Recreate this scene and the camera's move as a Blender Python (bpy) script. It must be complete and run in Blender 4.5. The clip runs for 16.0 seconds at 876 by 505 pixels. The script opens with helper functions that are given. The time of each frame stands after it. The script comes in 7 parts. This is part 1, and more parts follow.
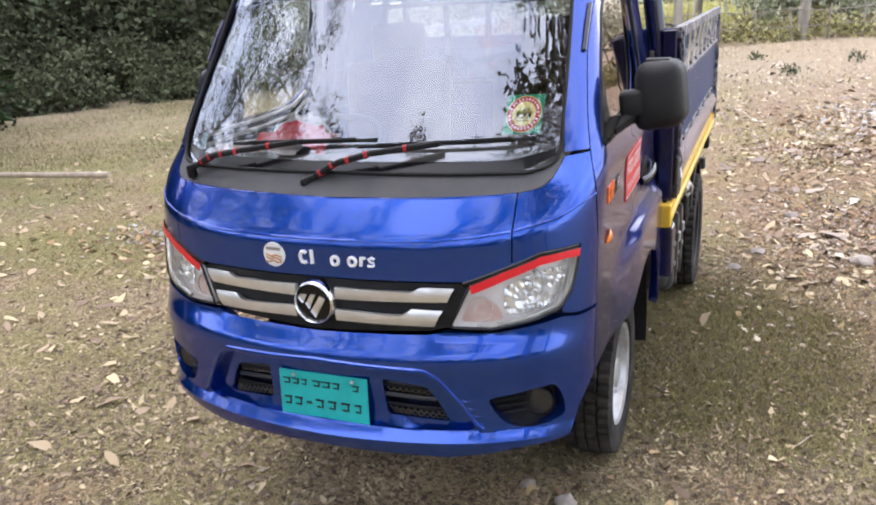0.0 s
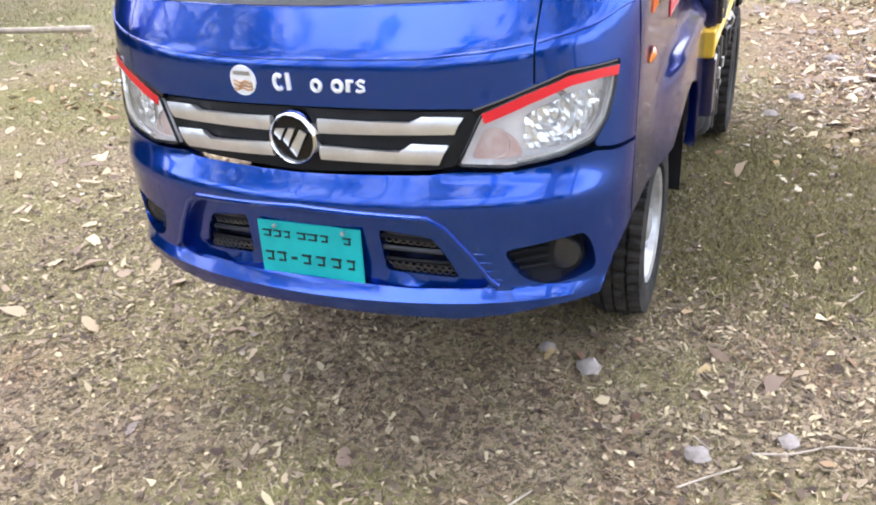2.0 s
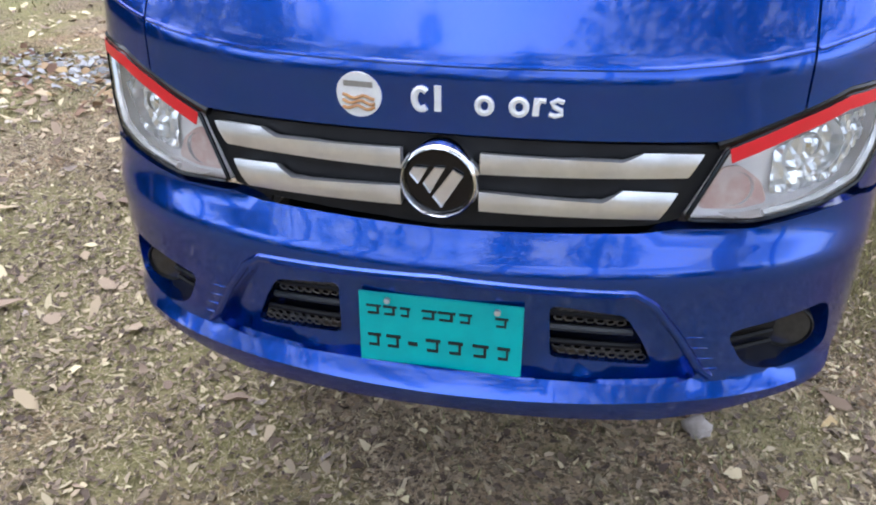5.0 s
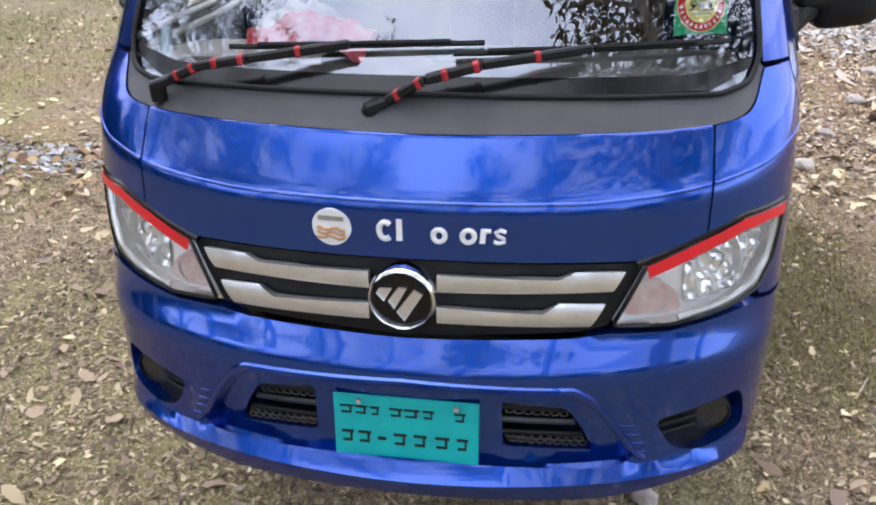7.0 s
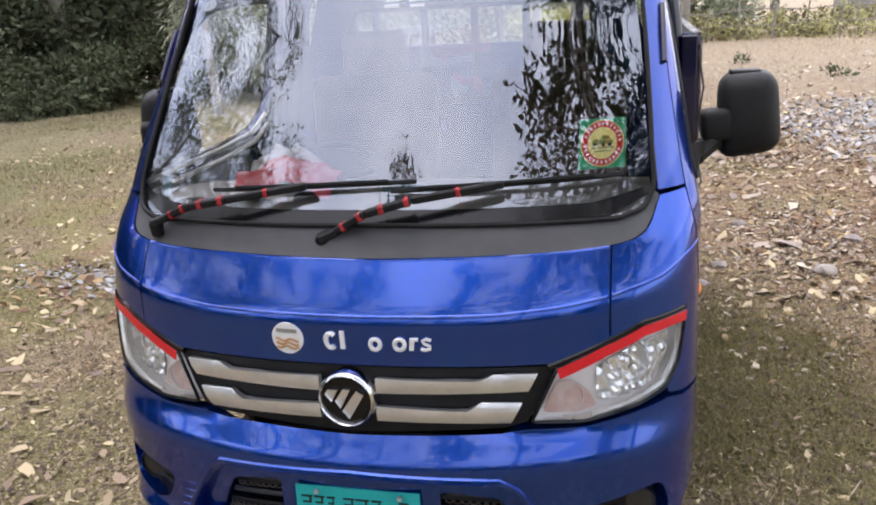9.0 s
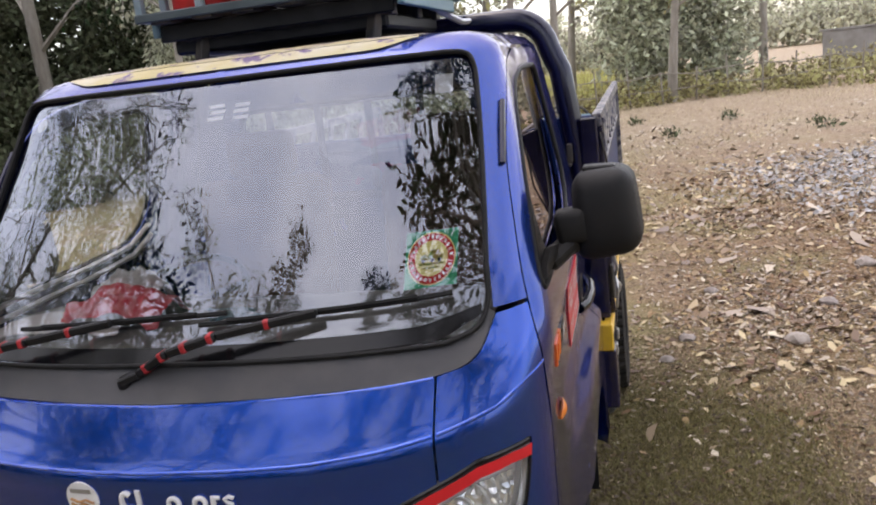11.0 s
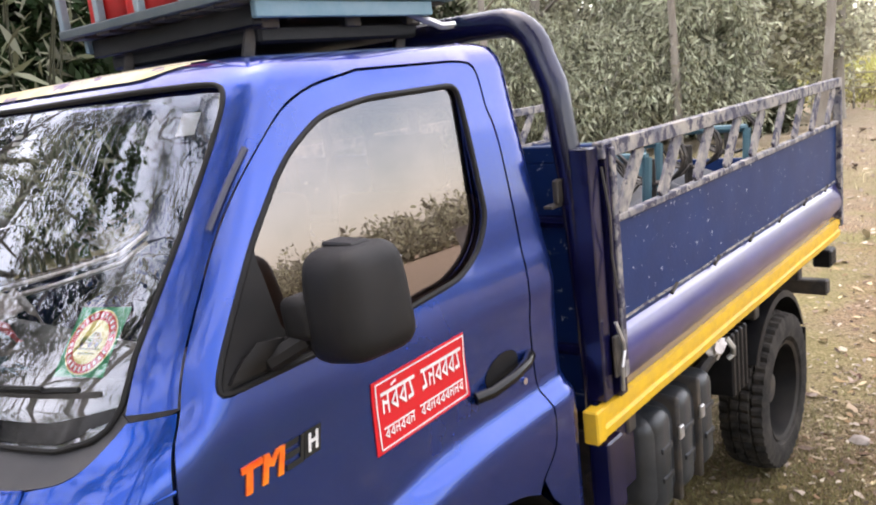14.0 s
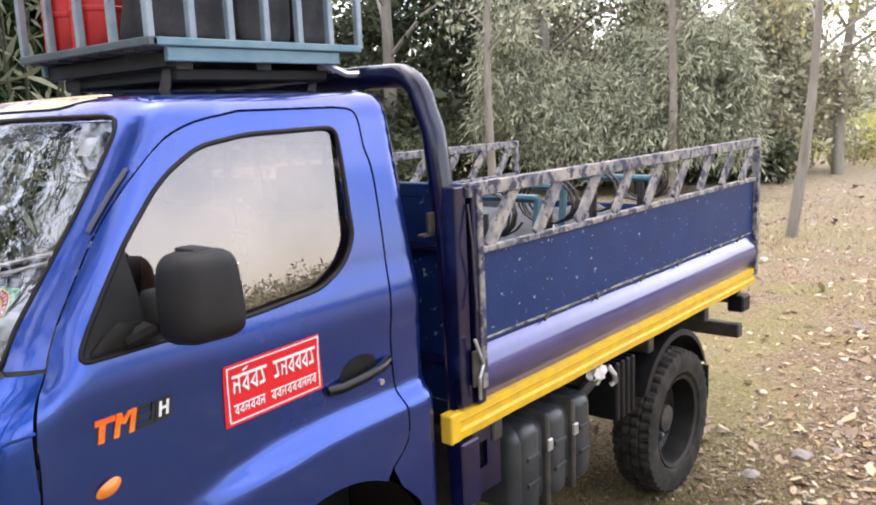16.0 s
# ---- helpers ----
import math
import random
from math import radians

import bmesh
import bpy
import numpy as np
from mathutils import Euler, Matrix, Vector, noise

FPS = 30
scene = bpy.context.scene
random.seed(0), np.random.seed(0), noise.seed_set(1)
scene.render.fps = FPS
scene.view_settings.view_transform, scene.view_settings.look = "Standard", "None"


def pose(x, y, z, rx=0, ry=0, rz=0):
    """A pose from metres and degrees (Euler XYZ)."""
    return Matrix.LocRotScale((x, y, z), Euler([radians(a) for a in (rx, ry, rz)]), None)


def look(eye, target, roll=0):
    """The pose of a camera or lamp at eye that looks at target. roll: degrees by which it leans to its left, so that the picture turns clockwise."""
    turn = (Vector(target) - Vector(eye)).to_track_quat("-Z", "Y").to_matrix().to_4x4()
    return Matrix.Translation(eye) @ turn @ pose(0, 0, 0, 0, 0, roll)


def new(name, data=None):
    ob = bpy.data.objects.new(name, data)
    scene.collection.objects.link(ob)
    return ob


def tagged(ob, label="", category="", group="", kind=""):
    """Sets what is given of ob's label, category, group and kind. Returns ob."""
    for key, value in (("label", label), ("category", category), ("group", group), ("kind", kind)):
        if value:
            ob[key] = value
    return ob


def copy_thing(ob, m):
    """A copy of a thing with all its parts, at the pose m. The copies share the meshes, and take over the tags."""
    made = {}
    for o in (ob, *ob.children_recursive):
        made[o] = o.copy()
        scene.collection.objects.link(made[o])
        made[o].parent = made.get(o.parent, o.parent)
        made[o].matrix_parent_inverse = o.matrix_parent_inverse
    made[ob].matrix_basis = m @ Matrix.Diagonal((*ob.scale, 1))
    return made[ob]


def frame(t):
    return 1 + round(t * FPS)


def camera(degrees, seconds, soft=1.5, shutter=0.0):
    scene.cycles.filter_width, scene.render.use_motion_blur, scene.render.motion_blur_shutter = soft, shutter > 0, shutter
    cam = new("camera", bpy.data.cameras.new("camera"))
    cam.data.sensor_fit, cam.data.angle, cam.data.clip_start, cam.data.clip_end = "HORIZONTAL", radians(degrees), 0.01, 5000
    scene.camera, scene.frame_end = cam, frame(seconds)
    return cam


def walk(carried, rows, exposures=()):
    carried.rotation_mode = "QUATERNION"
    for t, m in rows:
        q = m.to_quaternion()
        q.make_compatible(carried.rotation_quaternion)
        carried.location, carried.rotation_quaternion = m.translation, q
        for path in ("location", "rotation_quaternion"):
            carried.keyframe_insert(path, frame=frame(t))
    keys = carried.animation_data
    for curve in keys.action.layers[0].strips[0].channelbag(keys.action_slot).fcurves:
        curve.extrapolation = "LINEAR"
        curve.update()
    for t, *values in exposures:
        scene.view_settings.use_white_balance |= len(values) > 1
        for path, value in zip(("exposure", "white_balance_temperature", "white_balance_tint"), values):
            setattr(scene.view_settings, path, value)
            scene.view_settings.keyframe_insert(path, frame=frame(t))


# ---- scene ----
cam = camera(56.7, 16.0, soft=2.0)
PATH = [
    (0, (1.25, -2.044, 1.897), (0.519, -0.282, 1.297), -3.2),
    (0.5, (1.266, -2.075, 1.878), (0.539, -0.339, 1.202), -3.7),
    (1, (1.277, -1.992, 1.838), (0.564, -0.284, 1.079), -4.5),
    (1.5, (1.275, -1.865, 1.761), (0.553, -0.183, 0.956), -4.7),
    (2, (1.114, -1.706, 1.669), (0.389, -0.074, 0.768), -4.4),
    (2.5, (0.861, -1.598, 1.608), (0.128, 0.004, 0.662), -5.1),
    (3, (0.704, -1.485, 1.577), (-0.011, 0.102, 0.592), -4.7),
    (5.5, (0.235, -1.278, 1.64), (-0.081, 0.447, 0.679), -0.5),
    (6, (0.256, -1.316, 1.697), (-0.054, 0.445, 0.801), -0.6),
    (6.5, (0.284, -1.38, 1.767), (-0.016, 0.388, 0.881), -0.6),
    (7, (0.296, -1.431, 1.803), (0.011, 0.353, 0.944), -0.6),
    (7.5, (0.363, -1.499, 1.835), (0.108, 0.307, 1.014), -0.5),
    (8, (0.477, -1.562, 1.852), (0.221, 0.27, 1.091), -0.5),
    (8.5, (0.564, -1.611, 1.868), (0.196, 0.227, 1.17), -1.5),
    (9, (0.64, -1.627, 1.901), (0.172, 0.223, 1.302), -3.5),
    (9.5, (0.697, -1.582, 1.942), (0.201, 0.297, 1.468), -5.1),
    (10, (0.754, -1.484, 1.942), (0.295, 0.42, 1.54), -6.3),
    (12.5, (1.519, -0.867, 1.921), (0.788, 0.928, 1.427), -7.3),
    (13, (1.628, -0.63, 1.903), (0.775, 1.122, 1.452), -6.5),
    (13.5, (1.763, -0.466, 1.902), (0.764, 1.211, 1.468), -6.0),
    (14, (1.969, -0.333, 1.931), (0.72, 1.175, 1.525), -6.5),
    (14.5, (2.111, -0.323, 1.936), (0.788, 1.14, 1.606), -5.3),
    (15, (2.266, -0.404, 1.932), (0.933, 1.055, 1.622), -3.9),
    (15.5, (2.402, -0.416, 1.946), (1.116, 1.083, 1.632), -2.7),
    (16, (2.534, -0.36, 1.956), (1.258, 1.142, 1.613), -2.5),
]
walk(cam, [(t, look(eye, target, roll)) for t, eye, target, roll in PATH], [(0, 1.52, 6600, 14), (2, 1.96, 6250, 13), (3, 1.72, 5950, 13), (5.5, 1.54, 6050, 11), (8, 1.38, 6550, 13), (9, 1.20, 6700, 14), (10, 0.83, 6750, 15), (12.5, 0.92, 7300, 16), (13, 1.06, 7300, 16), (13.5, 1.56, 7200, 16), (14, 1.60, 7150, 16), (14.5, 1.40, 7300, 16), (15, 1.32, 7400, 16), (16, 1.60, 6950, 15)])

# ---- world, sun, exposure ----
world = bpy.data.worlds.new("overcast_sky")
scene.world = world
world.use_nodes = True
wn = world.node_tree
sky = wn.nodes.new("ShaderNodeTexSky")
sky.sky_type = "NISHITA"
sky.sun_disc = False
sky.sun_elevation, sky.sun_rotation = radians(75), radians(320)
sky.air_density, sky.dust_density, sky.ozone_density = 1.0, 1.4, 1.2
# thin cloud over the whole sky
cloud_at = wn.nodes.new("ShaderNodeTexCoord")
cloud = wn.nodes.new("ShaderNodeTexNoise")
cloud.inputs["Scale"].default_value, cloud.inputs["Detail"].default_value, cloud.inputs["Roughness"].default_value = 2.6, 5.0, 0.55
wn.links.new(cloud_at.outputs["Generated"], cloud.inputs["Vector"])
cover = wn.nodes.new("ShaderNodeMapRange")
cover.inputs[1].default_value, cover.inputs[2].default_value, cover.inputs[3].default_value = 0.38, 0.66, 0.15
wn.links.new(cloud.outputs["Fac"], cover.inputs[0])
pale = wn.nodes.new("ShaderNodeHueSaturation")
pale.inputs["Saturation"].default_value, pale.inputs["Value"].default_value = 0.35, 1.7
wn.links.new(sky.outputs[0], pale.inputs["Color"])
haze = wn.nodes.new("ShaderNodeMix")
haze.data_type = "RGBA"
wn.links.new(cover.outputs[0], haze.inputs[0])
wn.links.new(sky.outputs[0], haze.inputs[6])
wn.links.new(pale.outputs[0], haze.inputs[7])
wn.links.new(haze.outputs[2], wn.nodes["Background"].inputs[0])
wn.nodes["Background"].inputs[1].default_value = 0.15
sun = new("sun", bpy.data.lights.new("sun", "SUN"))
sun.data.energy, sun.data.angle, sun.data.color = 1.5, radians(155), (1.0, 0.97, 0.94)
sun.matrix_world = look((-1.03, 1.23, 6.0), (0, 0, 0))

# ---- materials ----
_mats = {}


def links(nt, a, b):
    nt.links.new(a, b)


def material(name, colour, rough=0.5, metal=0.0, second=None, scale=8.0, amount=1.0, grain=0.0, grain_scale=120.0, coat=0.0, coat_ior=1.5, coat_rough=0.05,
             random=0.0, per="object", spec=0.5, spots=None, spot_scale=30.0, spot_level=0.62, rough_var=0.0, stretch=None, transmission=0.0, translucent=0.0):
    """One procedural surface: two colours mixed by noise, fine relief, spots of wear, and a random shift from piece to piece."""
    if name in _mats:
        return _mats[name]
    m = bpy.data.materials.new(name)
    _mats[name] = m
    m.use_nodes = True
    nt = m.node_tree
    bsdf = nt.nodes["Principled BSDF"]
    bsdf.inputs["Roughness"].default_value = rough
    bsdf.inputs["Metallic"].default_value = metal
    bsdf.inputs["Coat Weight"].default_value = coat
    bsdf.inputs["Coat Roughness"].default_value = coat_rough
    bsdf.inputs["Coat IOR"].default_value = coat_ior
    bsdf.inputs["Specular IOR Level"].default_value = spec
    bsdf.inputs["Transmission Weight"].default_value = transmission
    geo = nt.nodes.new("ShaderNodeTexCoord")
    vec = geo.outputs["Object"]
    if stretch:
        mp = nt.nodes.new("ShaderNodeMapping")
        mp.inputs["Scale"].default_value = stretch
        links(nt, vec, mp.inputs["Vector"])
        vec = mp.outputs["Vector"]
    col = nt.nodes.new("ShaderNodeRGB")
    col.outputs[0].default_value = (*colour, 1)
    out = col.outputs[0]

    def noise_node(sc, detail=4.0, rgh=0.6):
        n = nt.nodes.new("ShaderNodeTexNoise")
        n.inputs["Scale"].default_value, n.inputs["Detail"].default_value, n.inputs["Roughness"].default_value = sc, detail, rgh
        links(nt, vec, n.inputs["Vector"])
        return n.outputs["Fac"]

    def mix(fac, a, b, mode="MIX"):
        n = nt.nodes.new("ShaderNodeMix")
        n.data_type, n.blend_type = "RGBA", mode
        if isinstance(fac, (int, float)):
            n.inputs[0].default_value = fac
        else:
            links(nt, fac, n.inputs[0])
        links(nt, a, n.inputs[6])
        if isinstance(b, tuple):
            n.inputs[7].default_value = (*b, 1)
        else:
            links(nt, b, n.inputs[7])
        return n.outputs[2]

    def ramp(fac, lo, hi, top=1.0):
        n = nt.nodes.new("ShaderNodeMapRange")
        n.inputs[1].default_value, n.inputs[2].default_value, n.inputs[4].default_value = lo, hi, top
        links(nt, fac, n.inputs[0])
        return n.outputs[0]

    if second:
        out = mix(ramp(noise_node(scale), 0.38, 0.62, amount), out, second)
        out = mix(ramp(noise_node(scale * 7.3, 3.0), 0.45, 0.8, 0.35 * amount), out, second)
    if spots:
        out = mix(ramp(noise_node(spot_scale, 5.0, 0.65), spot_level, spot_level + 0.05), out, spots)
    if random:
        if per == "island":
            r = nt.nodes.new("ShaderNodeNewGeometry").outputs["Random Per Island"]
        else:
            r = nt.nodes.new("ShaderNodeObjectInfo").outputs["Random"]
        hsv = nt.nodes.new("ShaderNodeHueSaturation")
        links(nt, ramp(r, 0, 1), hsv.inputs["Value"])
        rr = nt.nodes.new("ShaderNodeMapRange")
        rr.inputs[3].default_value, rr.inputs[4].default_value = 1 - random, 1 + random
        links(nt, r, rr.inputs[0])
        links(nt, rr.outputs[0], hsv.inputs["Value"])
        hh = nt.nodes.new("ShaderNodeMapRange")
        hh.inputs[3].default_value, hh.inputs[4].default_value = 0.5 - 0.045 * random, 0.5 + 0.045 * random
        links(nt, r, hh.inputs[0])
        links(nt, hh.outputs[0], hsv.inputs["Hue"])
        links(nt, out, hsv.inputs["Color"])
        out = hsv.outputs["Color"]
    links(nt, out, bsdf.inputs["Base Color"])
    if rough_var:
        links(nt, ramp_between(nt, noise_node(scale * 2.1), rough - rough_var, rough + rough_var), bsdf.inputs["Roughness"])
    if grain:
        b = nt.nodes.new("ShaderNodeBump")
        b.inputs["Strength"].default_value = min(1.0, grain)
        b.inputs["Distance"].default_value = 0.004
        links(nt, noise_node(grain_scale, 3.0), b.inputs["Height"])
        links(nt, b.outputs[0], bsdf.inputs["Normal"])
    if translucent:
        tr = nt.nodes.new("ShaderNodeBsdfTranslucent")
        links(nt, out, tr.inputs["Color"])
        ms = nt.nodes.new("ShaderNodeMixShader")
        ms.inputs[0].default_value = translucent
        links(nt, bsdf.outputs[0], ms.inputs[1])
        links(nt, tr.outputs[0], ms.inputs[2])
        links(nt, ms.outputs[0], nt.nodes["Material Output"].inputs["Surface"])
    return m


def ramp_between(nt, fac, lo, hi):
    n = nt.nodes.new("ShaderNodeMapRange")
    n.inputs[1].default_value, n.inputs[2].default_value = 0.3, 0.7
    n.inputs[3].default_value, n.inputs[4].default_value = lo, hi
    nt.links.new(fac, n.inputs[0])
    return n.outputs[0]


def glass_material(name, tint, rough=0.0, ior=1.45, gloss=(1.0, 1.0, 1.0)):
    """A thin pane: clear with its tint, and a mirror by its angle."""
    m = bpy.data.materials.new(name)
    m.use_nodes = True
    nt = m.node_tree
    nt.nodes.remove(nt.nodes["Principled BSDF"])
    tr = nt.nodes.new("ShaderNodeBsdfTransparent")
    tr.inputs[0].default_value = (*tint, 1)
    gl = nt.nodes.new("ShaderNodeBsdfGlossy")
    gl.inputs["Roughness"].default_value = rough
    gl.inputs["Color"].default_value = (*gloss, 1)
    fr = nt.nodes.new("ShaderNodeFresnel")
    fr.inputs[0].default_value = ior
    mx = nt.nodes.new("ShaderNodeMixShader")
    nt.links.new(fr.outputs[0], mx.inputs[0])
    nt.links.new(tr.outputs[0], mx.inputs[1])
    nt.links.new(gl.outputs[0], mx.inputs[2])
    nt.links.new(mx.outputs[0], nt.nodes["Material Output"].inputs[0])
    return m


PAINT = material("blue_metallic_paint", (0.004, 0.058, 0.355), 0.20, 0.82, second=(0.0035, 0.050, 0.315), scale=3.0, coat=1.0, coat_ior=1.52, coat_rough=0.05, grain=0.03, grain_scale=900, rough_var=0.05)
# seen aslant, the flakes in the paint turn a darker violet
# doors, roof and back: the front's blue, its duller light put into the colour
PAINT_CAB = material("shade_toned_blue_paint", (0.012, 0.053, 0.290), 0.23, 0.80, second=(0.020, 0.050, 0.235), scale=1.6, coat=1.0, coat_ior=1.52, coat_rough=0.07, grain=0.03, grain_scale=900, rough_var=0.08)
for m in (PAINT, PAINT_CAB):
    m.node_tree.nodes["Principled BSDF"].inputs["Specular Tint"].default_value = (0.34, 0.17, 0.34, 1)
PAINT_BED = material("dark_blue_bed_paint", (0.006, 0.029, 0.118), 0.45, 0.0, second=(0.005, 0.022, 0.095), scale=5, spec=0.28, spots=(0.58, 0.60, 0.64), spot_scale=34, spot_level=0.648, grain=0.15, grain_scale=60)
PAINT_PURPLE = material("purple_blue_bed_paint", (0.045, 0.042, 0.22), 0.38, 0.5, second=(0.035, 0.032, 0.17), scale=4, coat=1.0, coat_ior=1.8, coat_rough=0.12, grain=0.05)
PAINT_WORN = material("worn_blue_grey_paint", (0.34, 0.31, 0.27), 0.6, 0.05, second=(0.10, 0.10, 0.13), scale=14, spots=(0.028, 0.026, 0.055), spot_scale=20, spot_level=0.515, grain=0.4, grain_scale=90)
PAINT_HOOP = material("navy_hoop_paint", (0.003, 0.003, 0.022), 0.22, 0.0, second=(0.006, 0.006, 0.04), scale=6, coat=0.3)
YELLOW = material("yellow_paint", (0.72, 0.44, 0.015), 0.45, second=(0.60, 0.36, 0.03), scale=14, spots=(0.25, 0.17, 0.06), spot_scale=30, spot_level=0.71, grain=0.1)
CREAM = material("faded_cream_yellow_decal", (0.58, 0.54, 0.44), 0.6, second=(0.50, 0.42, 0.20), scale=3.4, spots=(0.16, 0.11, 0.22), spot_scale=13, spot_level=0.565, grain=0.05)
BLACK = material("black_plastic", (0.005, 0.005, 0.006), 0.45, second=(0.010, 0.010, 0.011), scale=14, grain=0.25, grain_scale=500, spec=0.25)
GLOSS_BLACK = material("gloss_black", (0.004, 0.004, 0.005), 0.16, coat=0.1, spec=0.3)
RUBBER = material("black_rubber", (0.006, 0.006, 0.007), 0.6, second=(0.012, 0.012, 0.012), scale=20, grain=0.2, spec=0.25)
COWL = material("grey_black_cowl_plastic", (0.036, 0.036, 0.041), 0.6, second=(0.052, 0.050, 0.052), scale=9, grain=0.35, grain_scale=650)
MIRROR_PLASTIC = material("grey_black_mirror_plastic", (0.008, 0.008, 0.009), 0.5, spec=0.25, second=(0.014, 0.013, 0.013), scale=9, grain=0.35, grain_scale=600)
TYRE = material("dusty_tyre_rubber", (0.014, 0.0135, 0.013), 0.85, second=(0.045, 0.040, 0.035), scale=11, grain=0.4, grain_scale=150, spec=0.2)
CHROME = material("chrome", (0.86, 0.86, 0.88), 0.08, 1.0, second=(0.72, 0.72, 0.74), scale=20)
SILVER = material("brushed_silver_trim", (0.86, 0.86, 0.88), 0.36, 0.9, second=(0.74, 0.74, 0.76), scale=12, rough_var=0.08)
STEEL = material("grey_steel_rim", (0.62, 0.63, 0.64), 0.38, 0.7, second=(0.42, 0.41, 0.40), scale=12, grain=0.1)
DARK_STEEL = material("dark_dirty_steel", (0.035, 0.035, 0.037), 0.6, 0.4, second=(0.09, 0.075, 0.06), scale=9, grain=0.3)
LAMP_SILVER = material("lamp_reflector", (0.93, 0.93, 0.93), 0.16, 0.7, second=(0.80, 0.81, 0.82), scale=18)
LAMP_GREY = material("lamp_housing", (0.93, 0.91, 0.90), 0.30, 0.05, second=(0.82, 0.80, 0.79), scale=11)
FOG_GLASS = material("smoked_fog_glass", (0.022, 0.021, 0.021), 0.2, second=(0.035, 0.034, 0.033), scale=40)
RIM_DARK = material("near_black_rim", (0.008, 0.008, 0.009), 0.5, 0.2, second=(0.018, 0.016, 0.014), scale=12)
PIPE_TEAL = material("dull_teal_pipe", (0.04, 0.13, 0.17), 0.5, second=(0.07, 0.15, 0.18), scale=9)
TURN_PINK = material("pinkish_lamp_plastic", (0.62, 0.42, 0.38), 0.2, second=(0.72, 0.60, 0.56), scale=30)
# front rail's darker copy of the rack paint, shade put into the colour
RACK_SHADED = material("shaded_rack_paint", (0.045, 0.065, 0.075), 0.5, second=(0.07, 0.09, 0.10), scale=9, grain=0.2)
BULB = material("pinkish_bulb", (0.55, 0.30, 0.24), 0.3)
AMBER = material("amber_plastic", (0.75, 0.20, 0.02), 0.25, coat=0.6)
RED = material("red_film", (0.66, 0.012, 0.022), 0.35, second=(0.62, 0.015, 0.02), scale=20)
RED_TAPE = material("dull_red_tape", (0.42, 0.012, 0.02), 0.5, second=(0.30, 0.01, 0.015), scale=30)
RED_CLOTH = material("red_cloth", (0.70, 0.02, 0.045), 0.9, second=(0.75, 0.30, 0.32), scale=26, amount=0.7, grain=0.6, grain_scale=300)
RED_PLASTIC = material("red_plastic", (0.60, 0.02, 0.02), 0.45, second=(0.45, 0.015, 0.015), scale=9)
WHITE = material("white_film", (0.78, 0.78, 0.77), 0.4, second=(0.68, 0.68, 0.68), scale=30)
WHITE_CLOTH = material("white_cloth", (0.72, 0.68, 0.66), 0.9, second=(0.58, 0.54, 0.52), scale=9, grain=0.5, grain_scale=260)
INK = material("black_ink", (0.01, 0.012, 0.012), 0.5)
GREEN_PLATE = material("green_plate", (0.0, 0.43, 0.43), 0.42, second=(0.0, 0.37, 0.38), scale=18, rough_var=0.08)
GREEN_STICKER = material("green_sticker", (0.02, 0.42, 0.20), 0.4, second=(0.03, 0.34, 0.17), scale=30)
STICKER_YELLOW = material("pale_yellow_film", (0.82, 0.74, 0.30), 0.4)
TAN = material("tan_print", (0.50, 0.25, 0.08), 0.5, second=(0.42, 0.22, 0.09), scale=40)
GREEN_PRINT = material("green_print", (0.10, 0.30, 0.07), 0.5, second=(0.35, 0.22, 0.05), scale=60)
ORANGE = material("orange_film", (0.85, 0.075, 0.01), 0.35, second=(0.92, 0.24, 0.015), scale=12)
RACK = material("blue_grey_rack_paint", (0.16, 0.225, 0.27), 0.55, second=(0.25, 0.31, 0.35), scale=11, spots=(0.20, 0.17, 0.14), spot_scale=40, spot_level=0.70, grain=0.25)
RACK_TEAL = material("teal_rack_paint", (0.085, 0.19, 0.235), 0.5, second=(0.15, 0.24, 0.28), scale=9, spots=(0.20, 0.17, 0.14), spot_scale=40, spot_level=0.72, grain=0.2)
DARK_CLOTH = material("dark_bundle_cloth", (0.02, 0.022, 0.026), 0.85, second=(0.05, 0.05, 0.055), scale=9, grain=0.5, grain_scale=150)
BED_FILL = material("dark_bed_filler", (0.012, 0.018, 0.032), 0.6, second=(0.03, 0.034, 0.042), scale=6, grain=0.4, grain_scale=60)
TANK = material("grey_tank_plastic", (0.018, 0.022, 0.026), 0.32, second=(0.045, 0.048, 0.052), scale=7, grain=0.15)
INTERIOR = material("dark_cab_trim", (0.035, 0.035, 0.038), 0.7, second=(0.055, 0.055, 0.058), scale=11, grain=0.3, grain_scale=400)
DASH = material("grey_dashboard", (0.10, 0.097, 0.093), 0.65, second=(0.21, 0.20, 0.19), scale=8, grain=0.3, grain_scale=500)
SEAT = material("brown_seat_cloth", (0.09, 0.05, 0.035), 0.9, second=(0.13, 0.08, 0.06), scale=16, grain=0.5, grain_scale=300)
GLASS = glass_material("windscreen_glass", (0.92, 0.95, 0.95), ior=2.6, gloss=(0.84, 0.89, 1.0))
GLASS_TINT = glass_material("tinted_door_glass", (0.36, 0.27, 0.21), ior=2.75, gloss=(1.0, 0.89, 0.87))
GLASS_LAMP = glass_material("lamp_lens", (0.985, 0.985, 0.985), ior=1.36)
